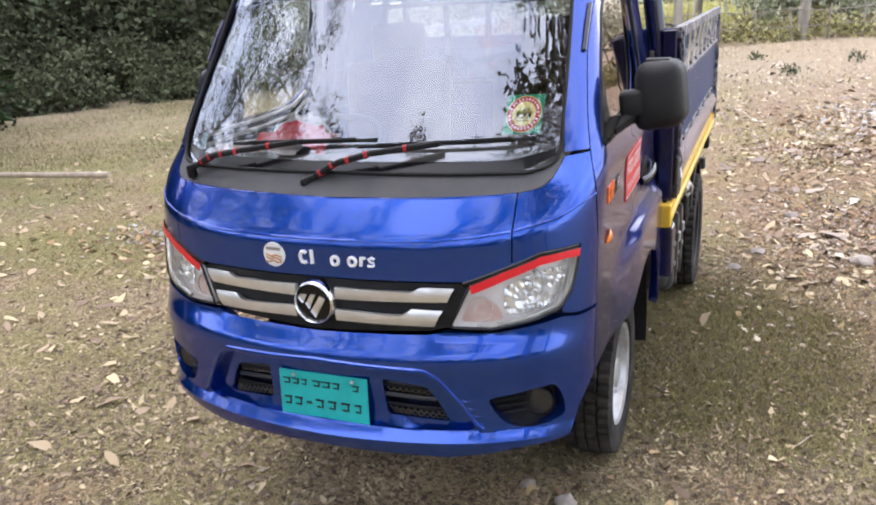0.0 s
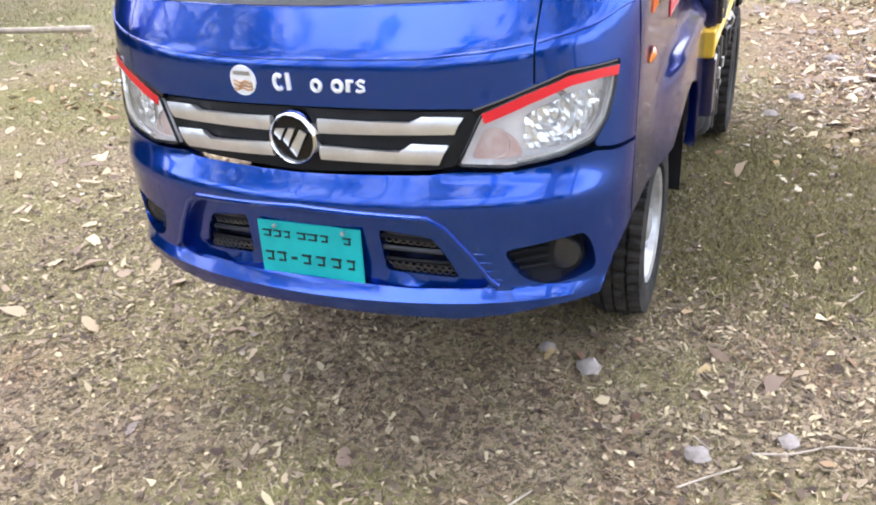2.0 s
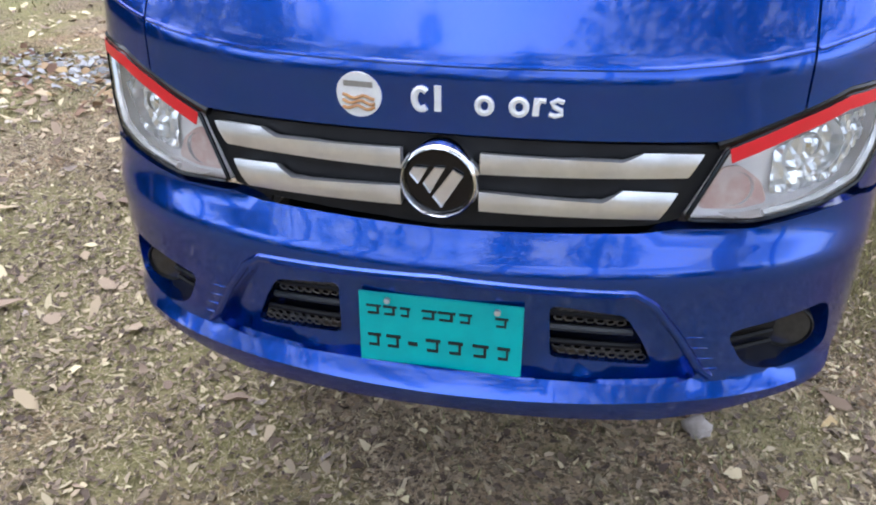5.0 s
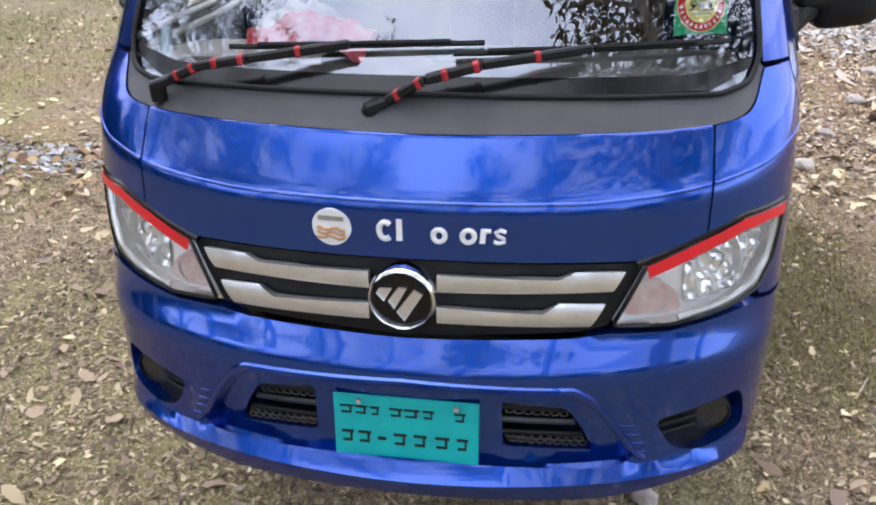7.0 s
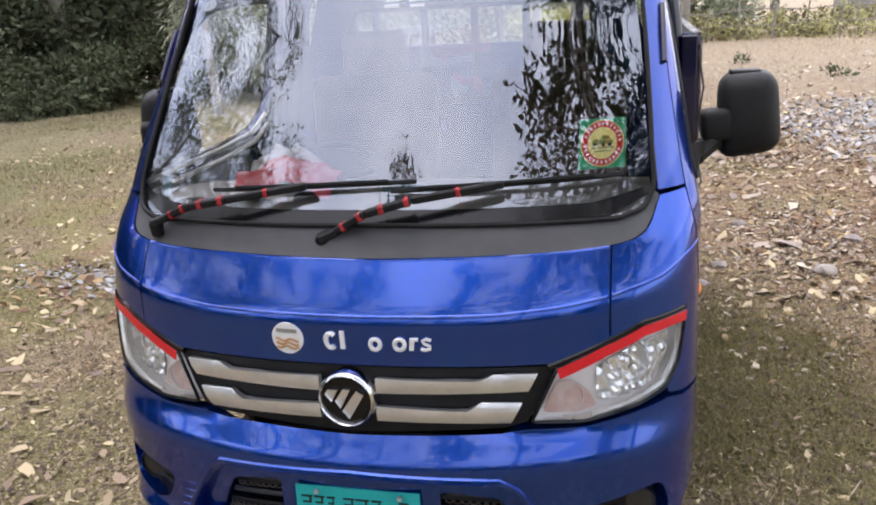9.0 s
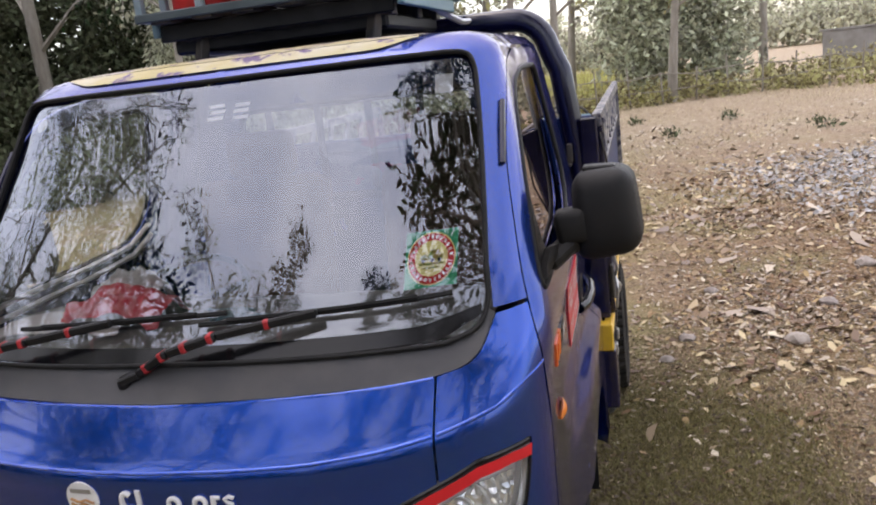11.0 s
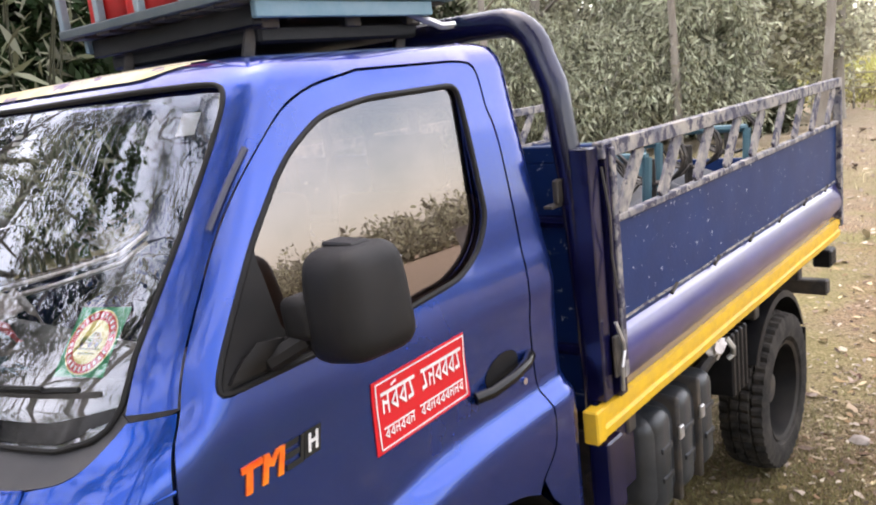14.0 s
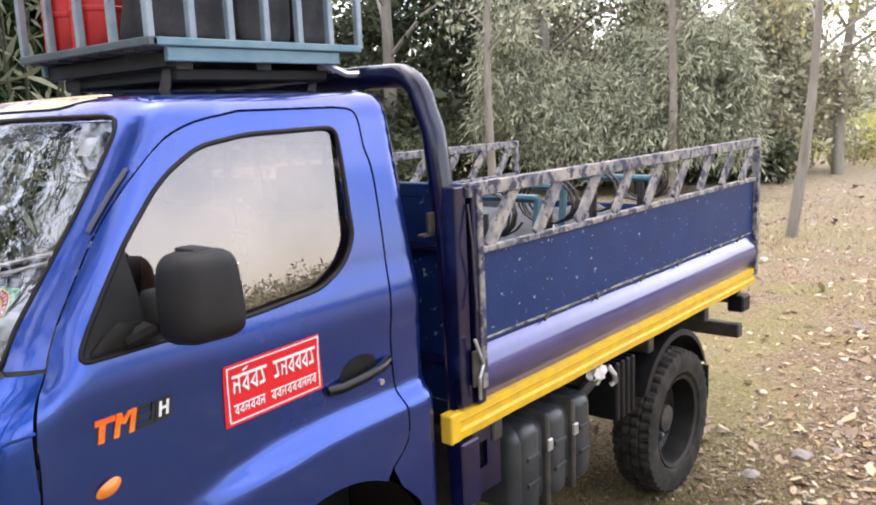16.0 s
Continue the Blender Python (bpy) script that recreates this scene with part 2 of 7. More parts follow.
MIRROR_GLASS = material("mirror_glass", (0.9, 0.9, 0.9), 0.02, 1.0)
LEAF_WOOD = material("dusty_wood_leaf", (0.100, 0.112, 0.066), 0.6, spec=0.2, random=0.75, per="island", translucent=0.25)
CULM = material("dull_green_culm", (0.035, 0.038, 0.018), 0.7, second=(0.025, 0.028, 0.014), scale=6, grain=0.3)
# sunlight is put into this paler leaf colour
LEAF_SUNLIT = material("pale_sunlit_leaf", (0.21, 0.22, 0.15), 0.5, random=0.8, per="island", translucent=0.3)
BARK = material("grey_bark", (0.21, 0.185, 0.155), 0.9, second=(0.31, 0.285, 0.25), scale=5, grain=0.9, grain_scale=25, stretch=(1, 1, 0.25))
# near-black base colour: the deep shade among these leaves is in it
LEAF_DARK = material("shade_dark_leaf", (0.020, 0.035, 0.013), 0.6, spec=0.15, random=0.7, per="island", translucent=0.25)
# silvery leaf, lightened further: background haze is put into the colour
LEAF_MID = material("grey_green_leaf", (0.40, 0.41, 0.30), 0.55, random=0.75, per="island", translucent=0.3)
LEAF_BUSH = material("bush_leaf", (0.115, 0.128, 0.074), 0.6, spec=0.2, random=0.75, per="island", translucent=0.25)
LEAF_BAMBOO = material("pale_bamboo_leaf", (0.12, 0.13, 0.08), 0.5, random=0.5, per="island", translucent=0.3)
# the haze over the far brush is part of this pale olive
LEAF_OLIVE = material("hazy_olive_leaf", (0.31, 0.28, 0.135), 0.6, random=0.65, per="island", translucent=0.3)
DRY_LEAF = material("dry_leaf", (0.44, 0.332, 0.222), 0.8, random=0.6, per="island", translucent=0.15)
BROWN_LEAF = material("brown_broken_leaf", (0.27, 0.165, 0.095), 0.85, random=0.65, per="island", translucent=0.1)
DARK_LEAF = material("rotten_leaf", (0.12, 0.085, 0.055), 0.85, random=0.5, per="island")
CHIP = material("pale_chip", (0.43, 0.355, 0.285), 0.85, random=0.55, per="island")
STONE = material("pale_stone", (0.25, 0.212, 0.185), 0.9, random=0.25, per="object", second=(0.36, 0.315, 0.285), scale=20, grain=0.5)
STRAW = material("dry_grass_blade", (0.46, 0.366, 0.242), 0.8, random=0.5, per="island", translucent=0.2)
# turf blades, darkened with the shade beside the truck
TURF = material("shaded_turf_blade", (0.165, 0.136, 0.052), 0.75, random=0.6, per="island", translucent=0.2)
GRASS = material("green_grass_blade", (0.215, 0.195, 0.088), 0.7, random=0.5, per="island", translucent=0.25)
# far woods: distance haze is put into the pale leaf colour
LEAF_FAR = material("hazy_far_leaf", (0.42, 0.41, 0.30), 0.7, random=0.6, per="island", translucent=0.3)
CROP = material("yellow_green_crop", (0.34, 0.33, 0.11), 0.8, random=0.4, per="island", translucent=0.3)
# near-white: light from the open window is put into this trim colour
TRIM = material("lit_pale_trim", (0.82, 0.81, 0.80), 0.5, second=(0.72, 0.71, 0.70), scale=9)
GRAVEL = material("grey_gravel", (0.34, 0.335, 0.34), 0.85, random=0.4, per="island")
WALL = material("grey_cement", (0.30, 0.29, 0.28), 0.9, second=(0.22, 0.21, 0.20), scale=1.5, grain=0.4)
WOOD = material("weathered_pole", (0.50, 0.42, 0.33), 0.85, second=(0.36, 0.30, 0.24), scale=10, grain=0.5, stretch=(1, 1, 1))


def ground_material():
    m = bpy.data.materials.new("dry_field_soil")
    m.use_nodes = True
    nt = m.node_tree
    bsdf = nt.nodes["Principled BSDF"]
    bsdf.inputs["Roughness"].default_value = 0.95
    bsdf.inputs["Specular IOR Level"].default_value = 0.15
    co = nt.nodes.new("ShaderNodeTexCoord").outputs["Object"]

    def nz(sc, det=5.0, r=0.6):
        n = nt.nodes.new("ShaderNodeTexNoise")
        n.inputs["Scale"].default_value, n.inputs["Detail"].default_value, n.inputs["Roughness"].default_value = sc, det, r
        nt.links.new(co, n.inputs["Vector"])
        return n.outputs["Fac"]

    def rng(f, a, b, top=1.0):
        n = nt.nodes.new("ShaderNodeMapRange")
        n.inputs[1].default_value, n.inputs[2].default_value, n.inputs[4].default_value = a, b, top
        nt.links.new(f, n.inputs[0])
        return n.outputs[0]

    def mx(f, a, b):
        n = nt.nodes.new("ShaderNodeMix")
        n.data_type = "RGBA"
        nt.links.new(f, n.inputs[0])
        for i, v in ((6, a), (7, b)):
            if isinstance(v, tuple):
                n.inputs[i].default_value = (*v, 1)
            else:
                nt.links.new(v, n.inputs[i])
        return n.outputs[2]

    def cells(sc):
        n = nt.nodes.new("ShaderNodeTexVoronoi")
        n.inputs["Scale"].default_value = sc
        nt.links.new(co, n.inputs["Vector"])
        sep = nt.nodes.new("ShaderNodeSeparateColor")
        nt.links.new(n.outputs["Color"], sep.inputs[0])
        return sep.outputs[0]

    soil = mx(rng(nz(0.9), 0.35, 0.65), (0.50, 0.367, 0.238), (0.375, 0.276, 0.175))
    soil = mx(rng(cells(55), 0.55, 1.0, 0.8), soil, (0.46, 0.372, 0.278))
    soil = mx(rng(nz(1.7, 3, 0.5), 0.50, 0.64, 0.7), soil, (0.46, 0.285, 0.175))
    soil = mx(rng(nz(38, 4, 0.75), 0.50, 0.57, 0.85), soil, (0.130, 0.098, 0.066))
    soil = mx(rng(cells(90), 0.62, 0.95, 0.85), soil, (0.115, 0.090, 0.060))
    grass = mx(rng(cells(80), 0.3, 0.9), (0.215, 0.200, 0.080), (0.400, 0.335, 0.180))
    patchy = rng(nz(0.55, 5, 0.6), 0.46, 0.58, 0.9)
    col = mx(patchy, soil, grass)
    # thin moss between the trodden spots
    moss = mx(rng(cells(65), 0.2, 0.9), (0.215, 0.202, 0.075), (0.420, 0.365, 0.175))
    col = mx(rng(nz(1.25, 5, 0.65), 0.48, 0.60, 0.6), col, moss)
    # a trodden green patch beside the cab, its shade put into the dark colour
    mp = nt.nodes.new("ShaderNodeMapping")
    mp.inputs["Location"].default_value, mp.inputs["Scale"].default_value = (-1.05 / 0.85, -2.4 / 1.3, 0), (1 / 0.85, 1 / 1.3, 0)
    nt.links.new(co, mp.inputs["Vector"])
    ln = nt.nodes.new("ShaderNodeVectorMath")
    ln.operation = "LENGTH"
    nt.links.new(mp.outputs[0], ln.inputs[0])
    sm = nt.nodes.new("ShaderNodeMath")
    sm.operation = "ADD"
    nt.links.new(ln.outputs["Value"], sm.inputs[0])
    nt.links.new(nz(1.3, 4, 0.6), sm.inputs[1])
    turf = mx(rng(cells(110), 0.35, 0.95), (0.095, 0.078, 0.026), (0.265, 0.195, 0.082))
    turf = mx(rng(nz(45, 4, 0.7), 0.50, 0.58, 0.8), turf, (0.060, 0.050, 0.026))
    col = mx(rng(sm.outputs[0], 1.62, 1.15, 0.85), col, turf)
    # bare brown earth towards the tail and beyond
    xyz = nt.nodes.new("ShaderNodeSeparateXYZ")
    nt.links.new(co, xyz.inputs[0])
    both_ = nt.nodes.new("ShaderNodeMath")
    both_.operation = "MULTIPLY"
    nt.links.new(rng(xyz.outputs[0], 0.3, 2.0), both_.inputs[0])
    nt.links.new(rng(xyz.outputs[1], 1.6, 4.2), both_.inputs[1])
    worn = nt.nodes.new("ShaderNodeMath")
    worn.operation = "MULTIPLY"
    nt.links.new(both_.outputs[0], worn.inputs[0])
    nt.links.new(rng(nz(0.8, 4, 0.6), 0.32, 0.55, 0.85), worn.inputs[1])
    earth = mx(rng(cells(60), 0.3, 0.95), (0.215, 0.122, 0.070), (0.41, 0.285, 0.190))
    col = mx(worn.outputs[0], col, earth)
    # greener ground on the hedge's side
    green = nt.nodes.new("ShaderNodeMath")
    green.operation = "MULTIPLY"
    nt.links.new(rng(xyz.outputs[0], -4.5, -7.0), green.inputs[0])
    nt.links.new(rng(nz(0.7, 4, 0.6), 0.38, 0.60, 0.8), green.inputs[1])
    col = mx(green.outputs[0], col, mx(rng(cells(70), 0.3, 0.9), (0.150, 0.165, 0.062), (0.330, 0.320, 0.165)))
    # the open field pales with distance: its brighter, hazy light is in the colour
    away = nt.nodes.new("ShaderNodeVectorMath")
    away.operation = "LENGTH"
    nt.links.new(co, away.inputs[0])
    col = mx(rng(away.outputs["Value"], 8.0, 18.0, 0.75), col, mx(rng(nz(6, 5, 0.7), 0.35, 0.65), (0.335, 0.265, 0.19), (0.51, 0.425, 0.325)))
    nt.links.new(col, bsdf.inputs["Base Color"])
    add = nt.nodes.new("ShaderNodeMath")
    add.operation = "ADD"
    nt.links.new(nz(60, 5, 0.7), add.inputs[0])
    nt.links.new(nz(14, 4, 0.6), add.inputs[1])
    b = nt.nodes.new("ShaderNodeBump")
    b.inputs["Strength"].default_value, b.inputs["Distance"].default_value = 1.0, 0.035
    nt.links.new(add.outputs[0], b.inputs["Height"])
    nt.links.new(b.outputs[0], bsdf.inputs["Normal"])
    return m


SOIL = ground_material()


# ---- mesh tools ----
def mesh_from(bm, name, mat, smooth=True, angle=32):
    me = bpy.data.meshes.new(name)
    bm.to_mesh(me)
    bm.free()
    me.materials.append(mat)
    me.polygons.foreach_set("use_smooth", [smooth] * len(me.polygons))
    if smooth:
        me.set_sharp_from_angle(angle=radians(angle))
    return me


def part(name, bm, mat, parent=None, label="", smooth=True, angle=32):
    """One mesh object, under a thing or a part."""
    me = bm if isinstance(bm, bpy.types.Mesh) else mesh_from(bm, name, mat, smooth, angle)
    ob = new(name, me)
    ob.parent = parent
    if label:
        tagged(ob, label)
    return ob


def thing(name, label, category, group="", kind="", at=(0, 0, 0)):
    ob = new(name)
    ob.empty_display_size = 0.1
    ob.location = at
    return tagged(ob, label, category, group, kind)


def joined(bms):
    """Several bmeshes as one."""
    out = bmesh.new()
    for b in bms:
        me = bpy.data.meshes.new("tmp")
        b.to_mesh(me)
        b.free()
        out.from_mesh(me)
        bpy.data.meshes.remove(me)
    return out


def box(cx, cy, cz, sx, sy, sz, bevel=0.004, m=None, seg=1):
    bm = bmesh.new()
    bmesh.ops.create_cube(bm, size=1)
    bmesh.ops.scale(bm, vec=(sx, sy, sz), verts=bm.verts)
    if bevel:
        bmesh.ops.bevel(bm, geom=bm.edges[:], offset=min(bevel, 0.45 * min(sx, sy, sz)), segments=seg, profile=0.5, affect="EDGES")
    if m is not None:
        bmesh.ops.transform(bm, matrix=m, verts=bm.verts)
    bmesh.ops.translate(bm, vec=(cx, cy, cz), verts=bm.verts)
    return bm


def bar(p, q, w, h, bevel=0.003, up=(0, 0, 1)):
    """A bar of section w by h from p to q."""
    p, q = Vector(p), Vector(q)
    d = (q - p)
    n = d.normalized()
    u = Vector(up)
    if abs(n.dot(u)) > 0.98:
        u = Vector((1, 0, 0))
    s = n.cross(u).normalized()
    t = s.cross(n)
    m = Matrix((s, n, t)).transposed().to_4x4()
    m.translation = (p + q) / 2
    bm = bmesh.new()
    bmesh.ops.create_cube(bm, size=1)
    bmesh.ops.scale(bm, vec=(w, d.length, h), verts=bm.verts)
    if bevel:
        bmesh.ops.bevel(bm, geom=bm.edges[:], offset=bevel, segments=1, profile=0.5, affect="EDGES")
    bmesh.ops.transform(bm, matrix=m, verts=bm.verts)
    return bm


def tube(path, r, sides=8, closed=False, taper=None, caps=True):
    """A round tube along a path of points; r may shrink to taper at the end."""
    pts = [Vector(p) for p in path]
    n = len(pts)
    bm = bmesh.new()
    rings = []
    ref = None
    for i, p in enumerate(pts):
        a = pts[i - 1] if (i > 0 or closed) else p
        b = pts[(i + 1) % n] if (i < n - 1 or closed) else p
        t = (b - a).normalized()
        if ref is None:
            ref = t.orthogonal().normalized()
        ref = (ref - t * ref.dot(t))
        ref = ref.normalized() if ref.length > 1e-6 else t.orthogonal().normalized()
        u = t.cross(ref)
        rr = r if taper is None else r + (taper - r) * i / (n - 1)
        if callable(r):
            rr = r(i / (n - 1))
        rings.append([bm.verts.new(p + rr * (math.cos(2 * math.pi * k / sides) * ref + math.sin(2 * math.pi * k / sides) * u)) for k in range(sides)])
    for i in range(n if closed else n - 1):
        A, B = rings[i], rings[(i + 1) % n]
        for k in range(sides):
            bm.faces.new((A[k], A[(k + 1) % sides], B[(k + 1) % sides], B[k]))
    if caps and not closed:
        bm.faces.new(rings[0][::-1])
        bm.faces.new(rings[-1])
    bmesh.ops.recalc_face_normals(bm, faces=bm.faces[:])
    return bm


def lathe(profile, axis_point, segs=40, axis="x", cap=True):
    """Revolves (along, radius) pairs about a line through axis_point."""
    bm = bmesh.new()
    c = Vector(axis_point)
    rings = []
    for along, r in profile:
        ring = []
        for k in range(segs):
            a = 2 * math.pi * k / segs
            if axis == "x":
                v = Vector((along, r * math.cos(a), r * math.sin(a)))
            elif axis == "y":
                v = Vector((r * math.cos(a), along, r * math.sin(a)))
            else:
                v = Vector((r * math.cos(a), r * math.sin(a), along))
            ring.append(bm.verts.new(c + v))
        rings.append(ring)
    for A, B in zip(rings, rings[1:]):
        for k in range(segs):
            bm.faces.new((A[k], A[(k + 1) % segs], B[(k + 1) % segs], B[k]))
    for ring in (rings[0], rings[-1]) if cap else ():
        if (ring[0].co - ring[segs // 2].co).length > 0.002:
            bm.faces.new(ring)
    bmesh.ops.remove_doubles(bm, verts=bm.verts[:], dist=1e-5)
    bmesh.ops.recalc_face_normals(bm, faces=bm.faces[:])
    return bm


def inside(poly, pts):
    """Which of the points lie in a polygon."""
    x, y = pts[:, 0], pts[:, 1]
    r = np.zeros(len(pts), bool)
    n = len(poly)
    for i in range(n):
        (x1, y1), (x2, y2) = poly[i], poly[(i + 1) % n]
        if y1 == y2:
            continue
        c = ((y1 > y) != (y2 > y)) & (x < (x2 - x1) * (y - y1) / (y2 - y1) + x1)
        r ^= c
    return r


def rounded(poly, r, seg=4):
    """A polygon with its corners rounded by up to r."""
    out = []
    n = len(poly)
    for i in range(n):
        p, a, b = Vector(poly[i]), Vector(poly[i - 1]), Vector(poly[(i + 1) % n])
        da, db = a - p, b - p
        if da.length < 1e-6 or db.length < 1e-6:
            continue
        k = min(r, 0.45 * da.length, 0.45 * db.length)
        p0, p1 = p + da.normalized() * k, p + db.normalized() * k
        for j in range(seg + 1):
            t = j / seg
            out.append(tuple((1 - t) ** 2 * p0 + 2 * t * (1 - t) * p + t * t * p1))
    return out


def dense(poly, step, closed=True):
    out = []
    n = len(poly)
    for i in range(n if closed else n - 1):
        a, b = Vector(poly[i]), Vector(poly[(i + 1) % n])
        k = max(1, int(math.ceil((b - a).length / step)))
        out += [tuple(a + (b - a) * j / k) for j in range(k)]
    if not closed:
        out.append(tuple(poly[-1]))
    return out


def patch(outline, fn, holes=(), step=0.03, depth=0.0, inner=None, flip=False, soft=0.0):
    """A sheet that fills an outline (less its holes) in the plane, laid on the surface fn(u, v); depth: how far its rims turn in."""
    from mathutils.geometry import delaunay_2d_cdt
    rings = [dense(outline, step)] + [dense(h, step) for h in holes]
    verts, edges = [], []
    for ring in rings:
        o = len(verts)
        verts += ring
        edges += [(o + i, o + (i + 1) % len(ring)) for i in range(len(ring))]
    rim = np.array(verts)
    lo, hi = rim.min(0), rim.max(0)
    gx, gy = np.meshgrid(np.arange(lo[0] + step * 0.5, hi[0], step), np.arange(lo[1] + step * 0.5, hi[1], step))
    grid = np.stack([gx.ravel(), gy.ravel()], 1)
    keep = inside(rings[0], grid)
    for h in rings[1:]:
        keep &= ~inside(h, grid)
    grid = grid[keep]
    if len(grid):
        near = np.array([((rim - g) ** 2).sum(1).min() for g in grid])
        grid = grid[near > (0.45 * step) ** 2]
    verts += [tuple(g) for g in grid]
    vs, _, fs, *_ = delaunay_2d_cdt([Vector(v) for v in verts], edges, [], 0, 1e-6)
    cent = np.array([sum((np.array(vs[i]) for i in f), np.zeros(2)) / len(f) for f in fs])
    ok = inside(rings[0], cent)
    for h in rings[1:]:
        ok &= ~inside(h, cent)
    bm = bmesh.new()
    bv = [bm.verts.new(fn(v[0], v[1])) for v in vs]
    for f, good in zip(fs, ok):
        if good:
            try:
                bm.faces.new([bv[i] for i in f])
            except ValueError:
                pass
    bmesh.ops.delete(bm, geom=[v for v in bm.verts if not v.link_faces], context="VERTS")
    bmesh.ops.remove_doubles(bm, verts=bm.verts[:], dist=1e-6)
    if flip:
        bmesh.ops.reverse_faces(bm, faces=bm.faces[:])
    bm.normal_update()
    if depth:
        nv = {v: v.normal.copy() for v in bm.verts}
        be = [e for e in bm.edges if e.is_boundary]
        res = bmesh.ops.extrude_edge_only(bm, edges=be)
        newv = [g for g in res["geom"] if isinstance(g, bmesh.types.BMVert)]
        olds = {}
        for v in newv:
            for e in v.link_edges:
                o = e.other_vert(v)
                if o in nv:
                    olds[v] = o
        for v in newv:
            if v in olds:
                v.co -= nv[olds[v]] * depth
        bm.normal_update()
    return bm


def mirrored(bm):
    b = bm.copy()
    bmesh.ops.scale(b, vec=(-1, 1, 1), verts=b.verts)
    bmesh.ops.reverse_faces(b, faces=b.faces[:])
    return b


def quads(name, co, mat, n=4, parent=None, smooth=False):
    """A mesh of many loose n-sided faces from an array (faces, n, 3)."""
    co = np.asarray(co, np.float32)
    f = len(co)
    me = bpy.data.meshes.new(name)
    me.vertices.add(f * n)
    me.vertices.foreach_set("co", co.ravel())
    me.loops.add(f * n)
    me.loops.foreach_set("vertex_index", np.arange(f * n, dtype=np.int32))
    me.polygons.add(f)
    me.polygons.foreach_set("loop_start", np.arange(0, f * n, n, dtype=np.int32))
    me.update(calc_edges=True)
    me.materials.append(mat)
    ob = new(name, me)
    ob.parent = parent
    return ob

# ---- the truck: its body surface ----
FACE = ((0.50, -0.030), (0.580, -0.054), (0.612, -0.072), (0.620, -0.068), (0.640, -0.030), (0.70, -0.036), (0.84, -0.052), (0.885, -0.058), (0.945, -0.010), (1.09, 0.004),
        (1.177, 0.009), (1.222, 0.006), (1.236, 0.014), (1.345, 0.10), (1.42, 0.19), (2.0, 0.62), (2.06, 0.665))
CORNER = ((0.50, 0.36), (0.88, 0.36), (1.1, 0.39), (1.23, 0.42), (1.35, 0.47), (1.45, 0.52), (1.62, 0.62), (1.8, 0.73), (1.99, 0.83), (2.06, 0.875))
_fz, _fy = np.array(FACE).T
_cz, _cy = np.array(CORNER).T
REAR = 1.64  # back of the cab


def face_y(z):
    """How far back the middle of the front lies at a height, with its creases slightly rounded."""
    return float(np.interp(z + np.array((-0.008, -0.004, 0, 0.004, 0.008)), _fz, _fy).mean())


def corner_y(z):
    return float(np.interp(z + np.array((-0.06, -0.03, 0, 0.03, 0.06)), _cz, _cy).mean())


def half_width(z):
    w = 0.80
    if z > 1.30:
        w -= 0.105 * (max(0.0, z - 1.35) / 0.63) ** 1.2
    if z < 0.62:
        w -= 0.25 * (0.62 - z) ** 1.5
    if z > 1.97:
        q = min(1.0, (z - 1.97) / 0.07)
        w -= 0.07 * (1 - math.sqrt(max(0.0, 1 - q * q)))
    return w


def ease(a, b, x):
    t = min(1.0, max(0.0, (x - a) / (b - a)))
    return t * t * (3 - 2 * t)


def body(s, z):
    """The body's skin: s runs from the middle of the front (0) round the corner (1) and back along the side in metres."""
    sign, s = (-1 if s < 0 else 1), abs(s)
    rise = float(np.interp(s, (0.30, 0.44, 0.54, 0.70, 0.80, 0.95), (0, 0.010, 0.022, 0.050, 0.085, 0.11)))
    w = float(np.interp(z, (1.08, 1.25, 1.36, 1.44), (0, 1, 0.8, 0)))
    zz = z - rise * w
    y0, yc, x = face_y(zz), corner_y(z), half_width(z)
    if z > 1.97:
        q = min(1.0, (z - 1.97) / 0.07)
        y0 += 0.05 * (1 - math.sqrt(max(0.0, 1 - q * q)))
    if s <= 1:
        th = s * math.pi / 2
        g = math.sin(th) ** (2 / 1.9)
        h = 1 - max(0.0, 1 - g ** (1.9 + 0.8 * ease(1.38, 1.55, z))) ** 0.4
        px, py = x * g, y0 + (yc - y0) * h
    else:
        px, py = x, yc + s - 1
    if s > 0.9:
        crease = 1.092 - 0.21 * (min(py, 1.28) - 1.28) ** 2
        bulge = 1 - ease(crease - 0.055, crease + 0.010, z)
        px += 0.044 * bulge * ease(0.50, 1.0, py)
        if py > REAR - 0.06:
            px -= 0.05 * min(1.0, (py - REAR + 0.06) / 0.06) ** 2
        if 1.30 < z < 1.50 and py > 0.40:
            px += 0.006 * math.sin((z - 1.30) / 0.20 * math.pi)
    return Vector((sign * px, py, z))


def skin(off=0.0):
    """The body's skin pushed out by off."""
    def fn(s, z):
        p = body(s, z)
        if off:
            a, b = body(s + 0.004, z) - body(s - 0.004, z), body(s, z + 0.004) - body(s, z - 0.004)
            p = p + off * a.cross(b).normalized()
        return p
    return fn


def rear_s(z):
    return 1 + REAR - corner_y(z)


